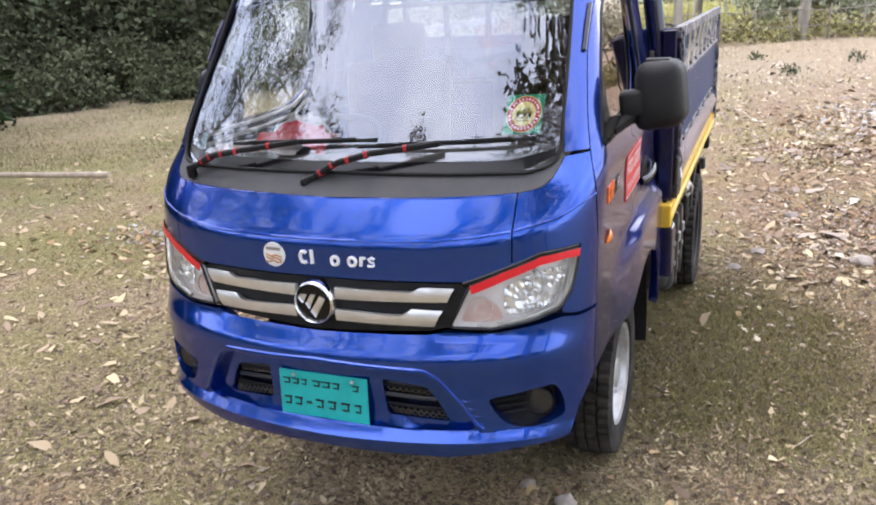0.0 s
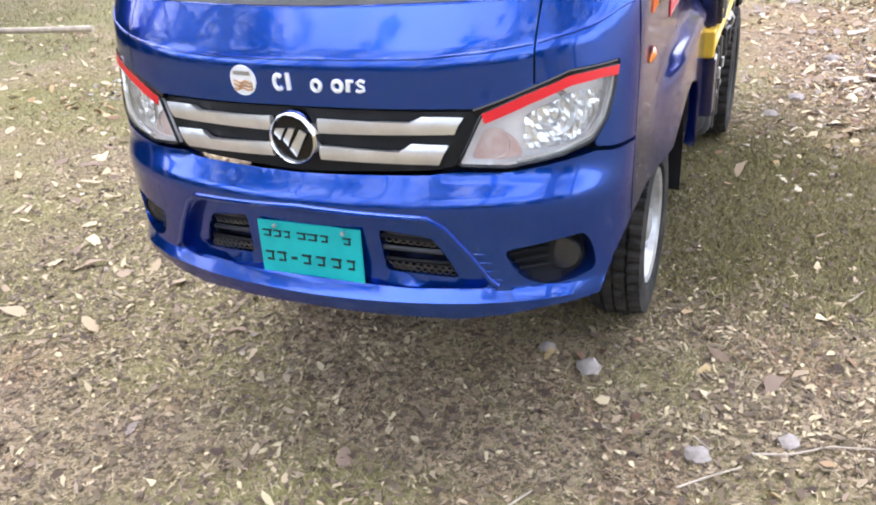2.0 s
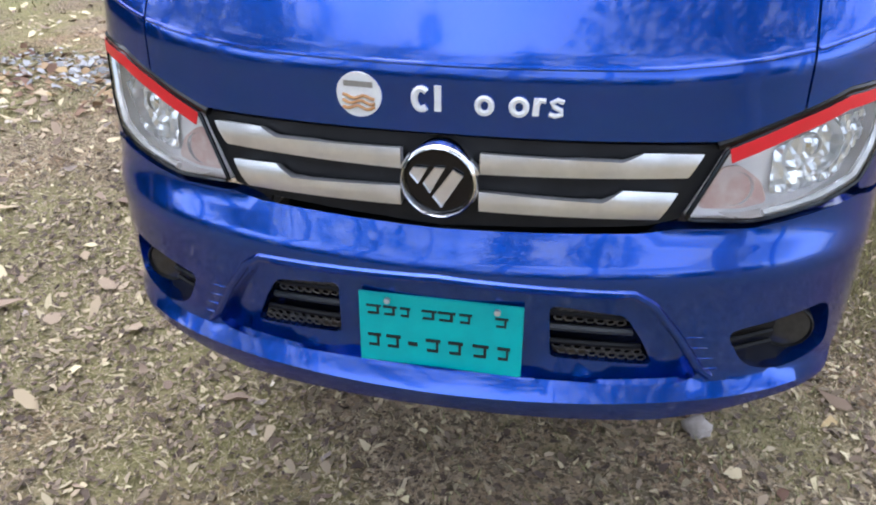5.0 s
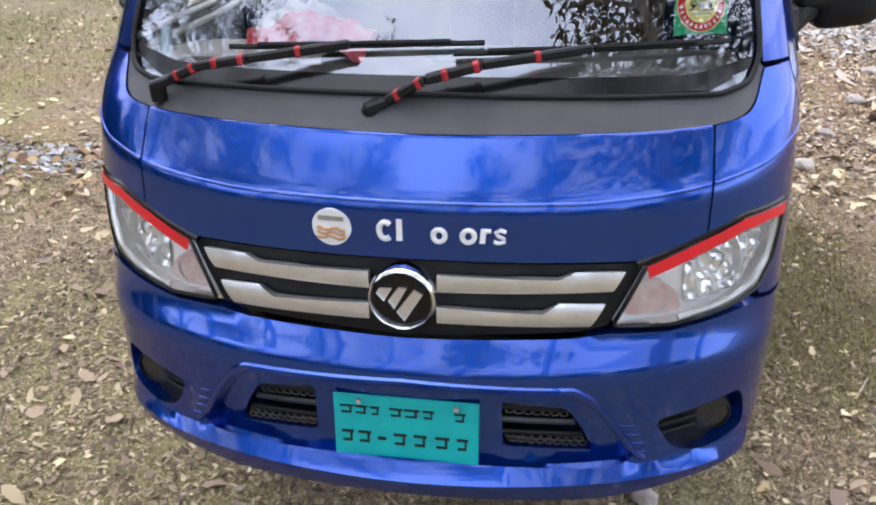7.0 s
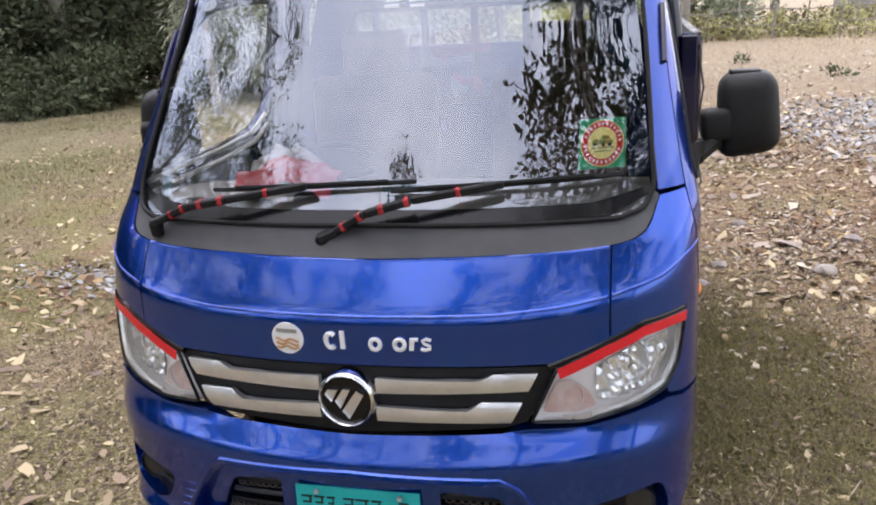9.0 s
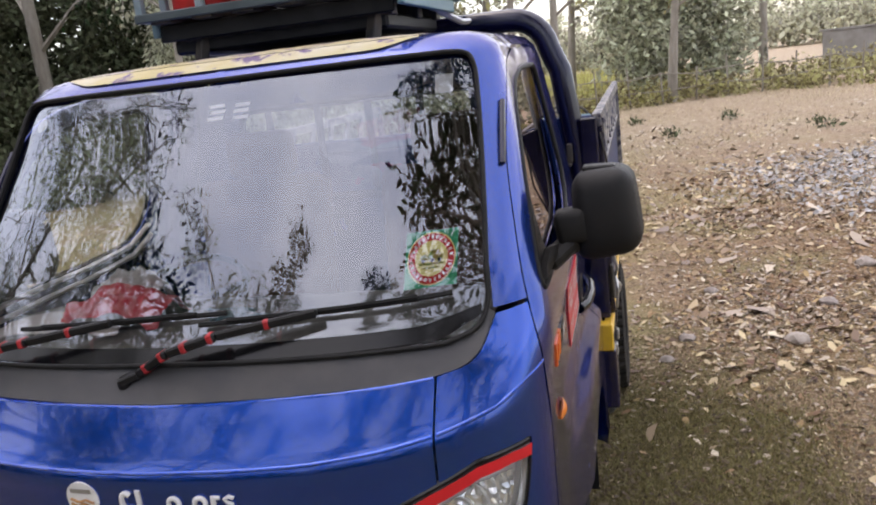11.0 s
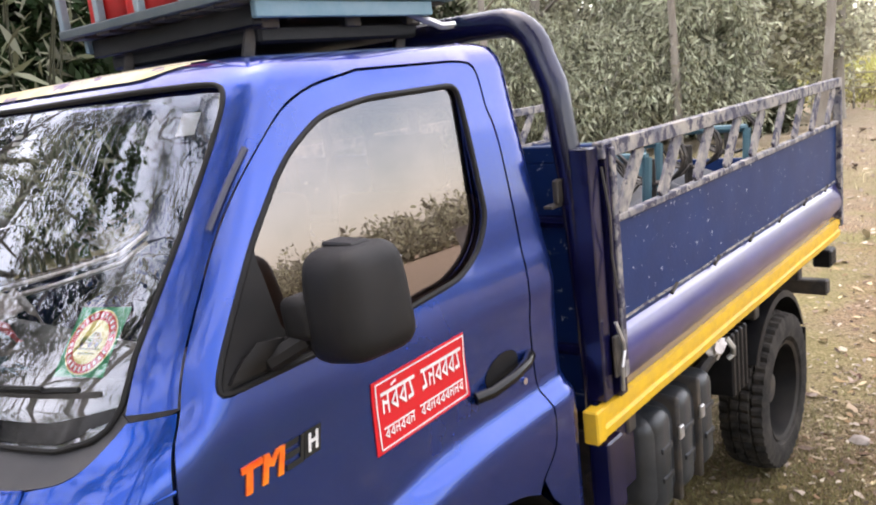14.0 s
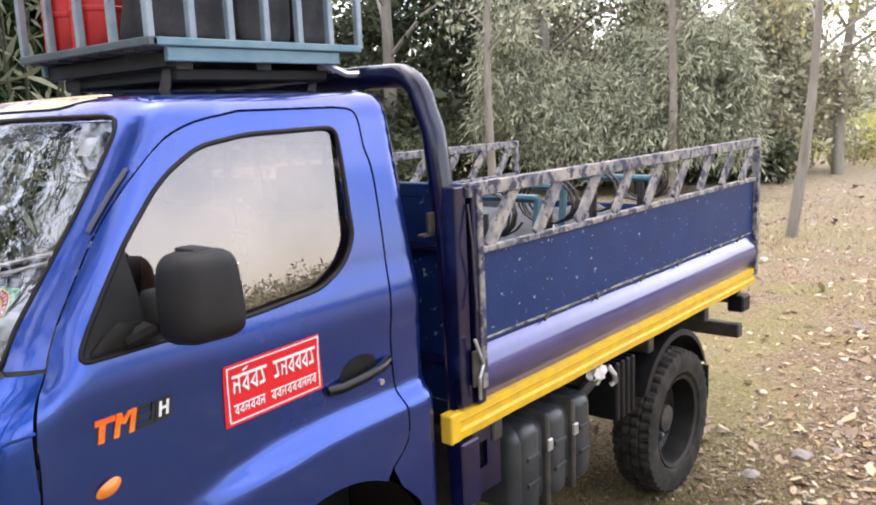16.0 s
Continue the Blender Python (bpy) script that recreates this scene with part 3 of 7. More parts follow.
def both(poly):
    """A right-hand half outline, given from the middle of the top clockwise to the middle of the bottom, closed by its mirror image."""
    return list(poly) + [(-s, z) for s, z in reversed(poly) if abs(s) > 1e-6]


truck = thing("truck", "blue pickup truck with a slatted cargo bed on bare ground", "truck", at=(0, -0.024, -0.013))


def panel(name, outline, mat, parent, label="", off=0.0, holes=(), step=0.03, depth=0.012, r=0.0, angle=35):
    o = rounded(outline, r) if r else outline
    return part(name, patch(o, skin(off), holes, step, depth), mat, parent, label, angle=angle)


def inward(s, z):
    """A place on the front given for a slimmer cab top, moved to the same distance from the middle."""
    g = math.sin(min(1.0, s) * math.pi / 2) ** (2 / 1.9)
    lost = 0.035 * (max(0.0, z - 1.35) / 0.63) ** 1.2
    g *= (half_width(z) - lost) / half_width(z)
    return (math.asin(min(1.0, g) ** 0.95) / (math.pi / 2), z)


def flowing(pts, n=5):
    """A smooth line through points."""
    P = [Vector(p) for p in pts]
    P = [2 * P[0] - P[1]] + P + [2 * P[-1] - P[-2]]
    out = []
    for i in range(1, len(P) - 2):
        a, b, c, d = P[i - 1:i + 3]
        for k in range(n):
            t = k / n
            out.append(tuple(0.5 * (2 * b + (c - a) * t + (2 * a - 5 * b + 4 * c - d) * t * t + (3 * b - a - 3 * c + d) * t ** 3)))
    return out + [tuple(pts[-1])]


def beside(line, d):
    """A line moved sideways by d in its plane."""
    out = []
    for i, p in enumerate(line):
        a, b = Vector(line[max(0, i - 1)]), Vector(line[min(len(line) - 1, i + 1)])
        t = (b - a).normalized()
        out.append((p[0] - t.y * d, p[1] + t.x * d))
    return out


SCREEN = [inward(s, z) for s, z in [(0, 1.992), (0.45, 1.994)] + flowing([(0.69, 1.993), (0.775, 1.989), (0.816, 1.977), (0.830, 1.952), (0.823, 1.920), (0.792, 1.84)], 4) + [(0.745, 1.70), (0.702, 1.54)] + flowing([(0.697, 1.50), (0.685, 1.46), (0.645, 1.42), (0.56, 1.402)], 4) + [(0.30, 1.402), (0, 1.405)]]
# the door's shut line, from its front foot over the top to the back
SHUT = ([(0.952, 0.60), (0.950, 0.80)] + flowing([(0.948, 1.00), (0.942, 1.18), (0.895, 1.33), (0.833, 1.445), (0.822, 1.60), (0.838, 1.75), (0.915, 1.868), (1.032, 1.958), (1.190, 1.993)])
        + flowing([(1.54, 1.994), (1.612, 1.985), (1.655, 1.95), (1.700, 1.87), (1.775, 1.767), (1.962, 1.417), (2.075, 1.089), (2.102, 0.98), (2.090, 0.92), (2.03, 0.865)], 4))
DOOR = [(0.9515, 0.770)] + [p for p in beside(SHUT, -0.0035) if p[0] > 1 or p[1] > 0.79]
ARCH = [(1.79 + 0.455 * math.sin(a), 0.43 + 0.455 * math.cos(a)) for a in [radians(d) for d in range(28, -44, -7)]]
WINDOW = [(0.93, 1.447), (0.942, 1.58), (0.955, 1.69), (1.008, 1.835), (1.090, 1.906), (1.24, 1.930), (1.563, 1.936), (1.655, 1.76), (1.745, 1.60), (1.730, 1.525), (1.66, 1.478), (1.43, 1.457)]

# cab shell: roof frame, pillars and rear quarters
half = ([(0, 2.04)] + [inward(s, z) for s, z in ((0, 1.996), (0.45, 1.998), (0.72, 1.996), (0.820, 1.986), (0.845, 1.952), (0.802, 1.84), (0.755, 1.70), (0.712, 1.54), (0.700, 1.449))]
        + [(0.828, 1.449)] + [p for p in beside(SHUT, 0.0035) if p[1] > 1.46 or p[0] > 1.5]
        + [(1.79 + 0.455 * math.sin(radians(d)), 0.43 + 0.455 * math.cos(radians(d))) for d in (38, 50, 62, 74)]
        + [(2.238, 0.50)] + [(rear_s(z), z) for z in (0.50, 0.80, 1.10, 1.30, 1.45, 1.62, 1.80, 1.95, 2.04)])
half = half[::-1]
shell_r = patch(half, skin(), step=0.028, depth=0.0)
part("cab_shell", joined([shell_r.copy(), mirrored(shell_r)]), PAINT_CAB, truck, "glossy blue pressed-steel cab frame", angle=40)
shell_r.free()

# roof panel with its crown
bm = bmesh.new()
ring = [body(k / 40 * rear_s(2.04), 2.04) for k in range(41)]
ring = ring + [Vector((x, REAR, 2.04)) for x in np.linspace(ring[-1].x, -ring[-1].x, 14)[1:-1]] + [Vector((-p.x, p.y, p.z)) for p in ring[:0:-1]]
mid = Vector((0, 1.20, 2.04))
levels = []
for rho in (1.0, 0.97, 0.9, 0.8, 0.65, 0.45, 0.25):
    levels.append([bm.verts.new((mid.x + (p.x - mid.x) * rho, mid.y + (p.y - mid.y) * rho, 2.04 + 0.028 * (1 - rho ** 2.2))) for p in ring])
for A, B in zip(levels, levels[1:]):
    for k in range(len(A)):
        bm.faces.new((A[k], A[(k + 1) % len(A)], B[(k + 1) % len(A)], B[k]))
bm.faces.new(levels[-1])
bmesh.ops.recalc_face_normals(bm, faces=bm.faces[:])
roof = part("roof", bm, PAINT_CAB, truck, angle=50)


# scalloped pale yellow decal along the front of the roof
def roof_point(x, k):
    """A point of the roof a way k back from its front edge."""
    s = math.asin(min(1.0, abs(x) / half_width(2.04)) ** 0.95) / (math.pi / 2)
    p = body(s, 2.04)
    d = mid - Vector((x, p.y, 2.04))
    return (x + d.x * k, p.y + d.y * k, 2.043 + 0.028 * (1 - (1 - k) ** 2.2))


band = [(x, 0.004) for x in np.linspace(-0.53, 0.53, 41)]
top_edge = [(x, 0.010 + (0.20 + 0.06 * abs(math.sin(x * 21)) + 0.10 * (0.5 - abs(x))) * min(1.0, (0.53 - abs(x)) / 0.10) ** 0.6) for x in np.linspace(0.53, -0.53, 81)]
part("roof_decal", patch(band + top_edge, roof_point, step=0.03, depth=0.0), CREAM, roof, "faded yellow scalloped decal strip")

part("roof_decal", patch([(s, 2.016 + 0.020 * ease(0.40, 0.60, abs(s))) for s in np.linspace(-0.60, 0.60, 30)] + [(s, 2.039) for s in np.linspace(0.60, -0.60, 30)], skin(0.0025), step=0.02), CREAM, roof, "faded yellow scalloped decal strip")

# windscreen, its rubber, the cowl below it
def pane(off=0.0):
    """The windscreen's glass: an even curve from pillar to pillar, pushed out by off."""
    def even(s, z):
        e = float(np.interp(z, (1.40, 1.54, 1.70, 1.84, 2.0), (0.690, 0.700, 0.735, 0.775, 0.805)))
        mid, rim, p = body(0, z), body(e, z), body(s, z)
        y = mid.y + (rim.y - mid.y) * abs(p.x / rim.x) ** 2.4
        return Vector((p.x, y + 0.7 * ease(1.86, 2.0, z) * (p.y - y), z))

    def fn(s, z):
        a, b = even(s + 0.01, z) - even(s - 0.01, z), even(s, z + 0.01) - even(s, z - 0.01)
        return even(s, z) + (off - 0.006) * a.cross(b).normalized()
    return fn


screen = part("windscreen", patch(both(SCREEN)[::-1], pane(), step=0.035), GLASS, truck, "raked windscreen reflecting sky and trees")
screen.visible_shadow = False
loop = dense(both(SCREEN), 0.04)
part("screen_rubber", tube([skin(0.0)(s, z) for s, z in loop], 0.0058, 8, closed=True), RUBBER, screen)
seal = bmesh.new()
ring = [(seal.verts.new(skin(0.001)(s, z)), seal.verts.new(pane(-0.004)(s, z))) for s, z in loop]
for (a, b), (c, d) in zip(ring, ring[1:] + ring[:1]):
    seal.faces.new((a, b, d, c))
part("screen_seal", seal, RUBBER, screen)
BAND = [(s, 1.4085 if abs(s) < 0.57 else 1.416 + 0.3 * (abs(s) - 0.57)) for s in np.linspace(-0.66, 0.66, 34)] + [(s, 1.436 + (0.0 if abs(s) < 0.5 else 0.16 * (abs(s) - 0.5))) for s in np.linspace(0.66, -0.66, 34)]
part("black_band", patch(BAND, pane(0.0025), step=0.03), GLOSS_BLACK, screen, "black printed band along the glass foot")
COWL_TOP = [(0, 1.404), (0.30, 1.401), (0.56, 1.399), (0.64, 1.412), (0.68, 1.452)]
COWL_LOW = [(0.700, 1.440), (0.640, 1.378), (0.545, 1.356), (0.34, 1.349), (0, 1.346)]
part("cowl_panel", patch(both(COWL_TOP + flowing(COWL_LOW))[::-1], skin(-0.004), step=0.03, depth=0.01), COWL, truck, "matt grey-black plastic cowl below the windscreen")

# bonnet flap and front corners
BONNET = [(0, 1.342), (0.34, 1.345), (0.45, 1.348), (0.538, 1.352), (0.538, 1.158), (0.43, 1.122), (0.40, 1.114), (0, 1.119)]
panel("bonnet", both(BONNET)[::-1], PAINT, truck, "glossy blue bonnet flap with a sharp crease", step=0.022, angle=50)
CORNERP = flowing([(0.543, 1.352), (0.640, 1.373), (0.700, 1.437)]) + [ (0.828, 1.441), (0.889, 1.33), (0.939, 1.18), (0.945, 0.985), (0.80, 0.988), (0.735, 0.996), (0.724, 1.008), (0.776, 1.062), (0.799, 1.12), (0.813, 1.192), (0.80, 1.196), (0.633, 1.190), (0.543, 1.160)]
bm = patch(CORNERP[::-1], skin(), step=0.022, depth=0.012)
part("front_fender", bm.copy(), PAINT, truck, angle=50)
part("front_fender", mirrored(bm), PAINT, truck, angle=50)
bm.free()



def crease_line(s0, s1, z0, n=30):
    """A line along the face at a height that rises with the corner."""
    out = []
    for s in np.linspace(s0, s1, n):
        z = z0
        for _ in range(12):
            rise = float(np.interp(abs(s), (0.30, 0.44, 0.54, 0.70, 0.80, 0.95), (0, 0.010, 0.022, 0.050, 0.085, 0.11)))
            z = z0 + rise * float(np.interp(z, (1.08, 1.25, 1.36, 1.44), (0, 1, 0.8, 0)))
        out.append(skin(-0.0022)(s, z))
    return out


part("pressed_crease", tube(crease_line(-0.535, 0.535, 1.2345), 0.0042, 8), PAINT, truck)
for sg in (1, -1):
    part("pressed_crease", tube(crease_line(sg * 0.546, sg * 0.90, 1.2345, 20), 0.0042, 8), PAINT, truck)
part("bonnet_hem", tube([skin(-0.003)(s, z) for s, z in dense([(-0.535, 1.351), (-0.45, 1.347), (-0.34, 1.344), (0, 1.341), (0.34, 1.344), (0.45, 1.347), (0.535, 1.351)], 0.03, False)], 0.0045, 8), PAINT, truck)

# bumper with its central intake and fog recesses
INTAKE = [(0, 0.856), (0.29, 0.842), (0.325, 0.815), (0.368, 0.755), (0.43, 0.655), (0.41, 0.642), (0.35, 0.638), (0, 0.652)]
FOG = [(0.465, 0.755), (0.60, 0.775), (0.705, 0.785), (0.738, 0.73), (0.748, 0.672), (0.66, 0.652), (0.585, 0.645), (0.515, 0.668)]
BUMPER = [(0, 0.946), (0.30, 0.952), (0.355, 0.960), (0.48, 0.955), (0.62, 0.972), (0.73, 0.985), (0.80, 0.976), (0.944, 0.975), (0.944, 0.766), (0.884, 0.734), (0.829, 0.693), (0.794, 0.644), (0.772, 0.600), (0.565, 0.590), (0.48, 0.575), (0.36, 0.562), (0, 0.572)]
fog_r = rounded(FOG, 0.03)
bumper = part("bumper", patch(both(BUMPER)[::-1], skin(), [rounded(both(INTAKE), 0.025), fog_r, [(-s, z) for s, z in fog_r]], step=0.022, depth=0.045), PAINT, truck, "deep blue moulded front bumper", angle=38)
INNER = [(0, 0.868), (0.31, 0.852), (0.345, 0.815), (0.39, 0.755), (0.45, 0.645), (0.42, 0.632), (0.35, 0.628), (0, 0.642)]
VENT = [(0.178, 0.798), (0.299, 0.776), (0.33, 0.72), (0.357, 0.655), (0.183, 0.672)]
vent_r = rounded(VENT, 0.015)
vent_l = [(-s, z) for s, z in vent_r]
intake = part("intake_panel", patch(both(INNER)[::-1], skin(-0.034), [vent_r, vent_l], step=0.03, depth=0.03), PAINT, bumper)
# ridge above the intake, as a slim proud moulding
brow = [(s, z) for s, z in [(-0.45, 0.65), (-0.43, 0.668), (-0.378, 0.758), (-0.333, 0.826), (-0.30, 0.852), (0, 0.868), (0.30, 0.852), (0.333, 0.826), (0.378, 0.758), (0.43, 0.668), (0.45, 0.65)]]
part("brow_moulding", tube([skin(0.0)(s, z) for s, z in dense(brow, 0.03, False)], 0.009, 8), PAINT, bumper)
for sg in (1, -1):
    v = vent_r if sg > 0 else vent_l[::-1]
    vc = (sg * 0.265, 0.725)
    v = [(vc[0] + 1.25 * (a - vc[0]), vc[1] + 1.25 * (b - vc[1])) for a, b in v]
    back = patch([(s, z) for s, z in v][::-1], skin(-0.085), step=0.05)
    part("vent_backing", back, GLOSS_BLACK, bumper)
    for k, (z, s1) in enumerate(((0.770, 0.30), (0.735, 0.318), (0.700, 0.336))):
        seg = dense([(sg * 0.180, z), (sg * s1, z - 0.012)], 0.03, False)
        part("vent_slat", tube([skin(-0.05)(a, b) for a, b in seg], 0.006 if k != 1 else 0.007, 6), BLACK if k != 1 else TANK, bumper)
    # honeycomb strip in the upper part of the vent
    cells = []
    for row, top in ((0, 0.786), (1, 0.772), (0, 0.758), (0, 0.690), (1, 0.676)):
        if top == 0.690:
            part("vent_mesh", joined(cells), DARK_STEEL, bumper)
            cells = []
        for c in range(7 if top > 0.7 else 9):
            cs, cz = sg * (0.195 + 0.017 * c + 0.008 * row), top - 0.002 * c
            cells.append(tube([skin(-0.05)(cs + 0.008 * math.cos(a), cz + 0.007 * math.sin(a)) for a in np.linspace(0, 2 * math.pi, 7)[:-1]], 0.0022, 4, closed=True))
    part("vent_mesh", joined(cells), DARK_STEEL, bumper)
    # fog recess: dark back, slats, lamp
    f = [(sg * s, z) for s, z in fog_r]
    if sg < 0:
        f = f[::-1]
    mc = (sum(a for a, _ in f) / len(f), sum(b for _, b in f) / len(f))
    f = [(mc[0] + 1.35 * (a - mc[0]), mc[1] + 1.35 * (b - mc[1])) for a, b in f]
    part("fog_backing", patch(f[::-1], skin(-0.046), step=0.05), BLACK, bumper)
    fr = skin(-0.034)
    for k in range(4):
        part("fog_slat", tube([fr(sg * (0.475 + 0.012 * k), 0.752 - 0.024 * k), fr(sg * 0.56, 0.760 - 0.025 * k), fr(sg * 0.60, 0.762 - 0.025 * k)], 0.006, 6), BLACK, bumper)
    c = skin(-0.032)(sg * 0.640, 0.712)
    lamp = part("fog_lamp", lathe([(0.03, 0.050), (0.004, 0.050), (0.0, 0.047), (0.010, 0.042)], c, 24, "y", False), BLACK, bumper)
    part("fog_glass", lathe([(0.006, 0.044), (0.003, 0.024), (0.002, 0.0)], c, 20, "y"), FOG_GLASS, lamp)
# corrugated steps on the diagonal webs beside the intake
for sg in (1, -1):
    for k in range(5):
        t = k / 4
        a, b = sg * (0.375 + 0.055 * t), sg * (0.425 + 0.05 * t)
        z = 0.752 - 0.105 * t
        part("web_rib", tube([skin(-0.008)(a, z), skin(-0.001)((a + b) / 2, z - 0.004), skin(-0.002)(b, z - 0.006)], 0.003, 6), PAINT, bumper)

# number plate
plate = part("number_plate", box(0, -0.018, 0.722, 0.316, 0.006, 0.155, 0.002, Matrix.Rotation(radians(-3), 4, "X")), GREEN_PLATE, truck, "green number plate with black lettering as bars")
rows_ = [(0.763, 0.024, [(-0.128, 0.026), (-0.096, 0.024), (-0.066, 0.018), (-0.020, 0.026), (0.014, 0.030), (0.050, 0.022), (0.118, 0.022)]),
         (0.695, 0.034, [(-0.128, 0.024), (-0.090, 0.026), (-0.052, 0.018), (-0.012, 0.026), (0.032, 0.026), (0.080, 0.028), (0.124, 0.022)])]
for z, h, items in rows_:
    for x, w in items:
        hh = h if w != 0.018 or z > 0.73 else 0.007
        yy = -0.0225 - 0.052 * (0.722 - z)
        bits = [box(x, yy, z + 0.36 * hh, w * 1.1, 0.003, 0.16 * hh, 0), box(x + 0.30 * w, yy, z - 0.05 * hh, 0.18 * w, 0.003, 0.70 * hh, 0), box(x - 0.12 * w, yy, z - 0.32 * hh, 0.7 * w, 0.003, 0.15 * hh, 0)] if hh > 0.01 else [box(x, yy, z, w, 0.003, hh, 0)]
        part("bar", joined(bits), INK, plate)
for x in (-0.10, 0.11):
    part("bolt", lathe([(0.004, 0.006), (-0.003, 0.006), (-0.005, 0.0)], (x, -0.0245, 0.788), 10, "y"), STEEL, plate)

# grille
GRILLE = [(0, 1.112), (0.42, 1.104), (0.400, 1.06), (0.358, 0.975), (0.31, 0.962), (0, 0.950)]
grille = panel("grille", both(GRILLE)[::-1], BLACK, truck, "black grille with two silver bars", off=-0.012, depth=0.02)
BAR_UP = [(0.062, 1.091), (0.262, 1.084), (0.290, 1.099), (0.378, 1.096), (0.358, 1.054), (0.062, 1.052)]
BAR_LOW = [(0.062, 1.023), (0.238, 1.012), (0.266, 1.033), (0.346, 1.029), (0.322, 0.978), (0.062, 0.986)]
for poly in (BAR_UP, BAR_LOW):
    zc = sum(z for _, z in poly) / len(poly)

    def convex(s, z, zc=zc):
        p = skin(0.006)(s, z)
        p.y += 10.0 * (z - zc) ** 2 - 0.007
        return p
    bm = patch(poly[::-1], convex, step=0.012, depth=0.018)
    part("grille_bar", bm.copy(), SILVER, grille, "brushed silver grille bar", angle=50)
    part("grille_bar", mirrored(bm), SILVER, grille, "brushed silver grille bar", angle=50)
    bm.free()
badge_at = Vector((0, -0.006, 1.040))
badge = part("badge", lathe([(0.02, 0.070), (-0.012, 0.070), (-0.020, 0.066), (-0.022, 0.063), (-0.016, 0.059), (-0.010, 0.058)], badge_at, 40, "y", False), CHROME, grille, "round badge with a chrome rim")
part("badge_face", lathe([(-0.010, 0.059), (-0.012, 0.03), (-0.012, 0.0)], badge_at, 40, "y"), GLOSS_BLACK, badge)
for pts in ([(-0.043, 0.026), (-0.018, 0.026), (-0.035, -0.004), (-0.050, 0.014)], [(-0.006, 0.028), (0.012, 0.028), (-0.014, -0.020), (-0.026, -0.002)], [(0.026, 0.026), (0.044, 0.016), (0.006, -0.046), (-0.010, -0.026)]):
    part("badge_slash", patch(pts, lambda x, z: badge_at + Vector((x, -0.015, z)), step=0.02, depth=0.005, flip=True), SILVER, badge)

# white disc and worn lettering shapes on the bonnet
disc = part("bonnet_disc", patch([(-0.125 + 0.034 * math.cos(a), 1.176 + 0.039 * math.sin(a)) for a in np.linspace(0, -2 * math.pi, 33)[:-1]][::-1], skin(0.003), step=0.02, depth=0.004), WHITE, truck, "small round cream badge", angle=60)
part("disc_band", patch([(-0.147, 1.190), (-0.103, 1.190), (-0.103, 1.200), (-0.147, 1.200)], skin(0.0045), step=0.02), BARK, disc)
for k in range(3):
    part("disc_wave", tube([skin(0.0045)(-0.125 + 0.024 * u, 1.172 - 0.009 * k + 0.003 * math.sin(5 * u + k)) for u in np.linspace(-1, 1, 9)], 0.0030, 5), TAN, disc)


def letter(s, w, kind):
    if kind == "ring":
        ring_ = [(s + w / 2 + (w / 2 - 0.003) * math.cos(a), 1.171 + 0.013 * math.sin(a)) for a in np.linspace(0, 2 * math.pi, 15)[:-1]]
        return tube([skin(0.003)(a, b) for a, b in ring_], 0.0054, 6, closed=True)
    if kind == "c":
        ring_ = [(s + w / 2 + (w / 2 - 0.003) * math.cos(a), 1.177 + 0.018 * math.sin(a)) for a in np.linspace(0.8, 5.4, 13)]
        return tube([skin(0.003)(a, b) for a, b in ring_], 0.0060, 6)
    if kind == "r":
        return joined([patch([(s, 1.157), (s + 0.009, 1.157), (s + 0.011, 1.187), (s + 0.002, 1.187)], skin(0.004), step=0.02, depth=0.005), tube([skin(0.003)(s + a, b) for a, b in ((0.006, 1.176), (0.011, 1.184), (0.018, 1.183))], 0.0046, 5)])
    if kind == "s":
        return tube([skin(0.003)(s + a, b) for a, b in ((0.021, 1.181), (0.013, 1.185), (0.005, 1.180), (0.009, 1.173), (0.018, 1.168), (0.019, 1.161), (0.010, 1.158), (0.002, 1.161))], 0.0044, 5)
    h = 0.044 if kind == "tall" else 0.030
    return patch([(s, 1.157), (s + w, 1.157), (s + w, 1.157 + h), (s, 1.157 + h)], skin(0.004), step=0.02, depth=0.005)


for s, w, kind in ((-0.045, 0.028, "c"), (-0.011, 0.011, "tall"), (0.052, 0.026, "ring"), (0.100, 0.026, "ring"), (0.131, 0.018, "r"), (0.152, 0.022, "s")):
    part("bonnet_mark", letter(s, w, kind), WHITE, truck, "worn white remains of a lettering")

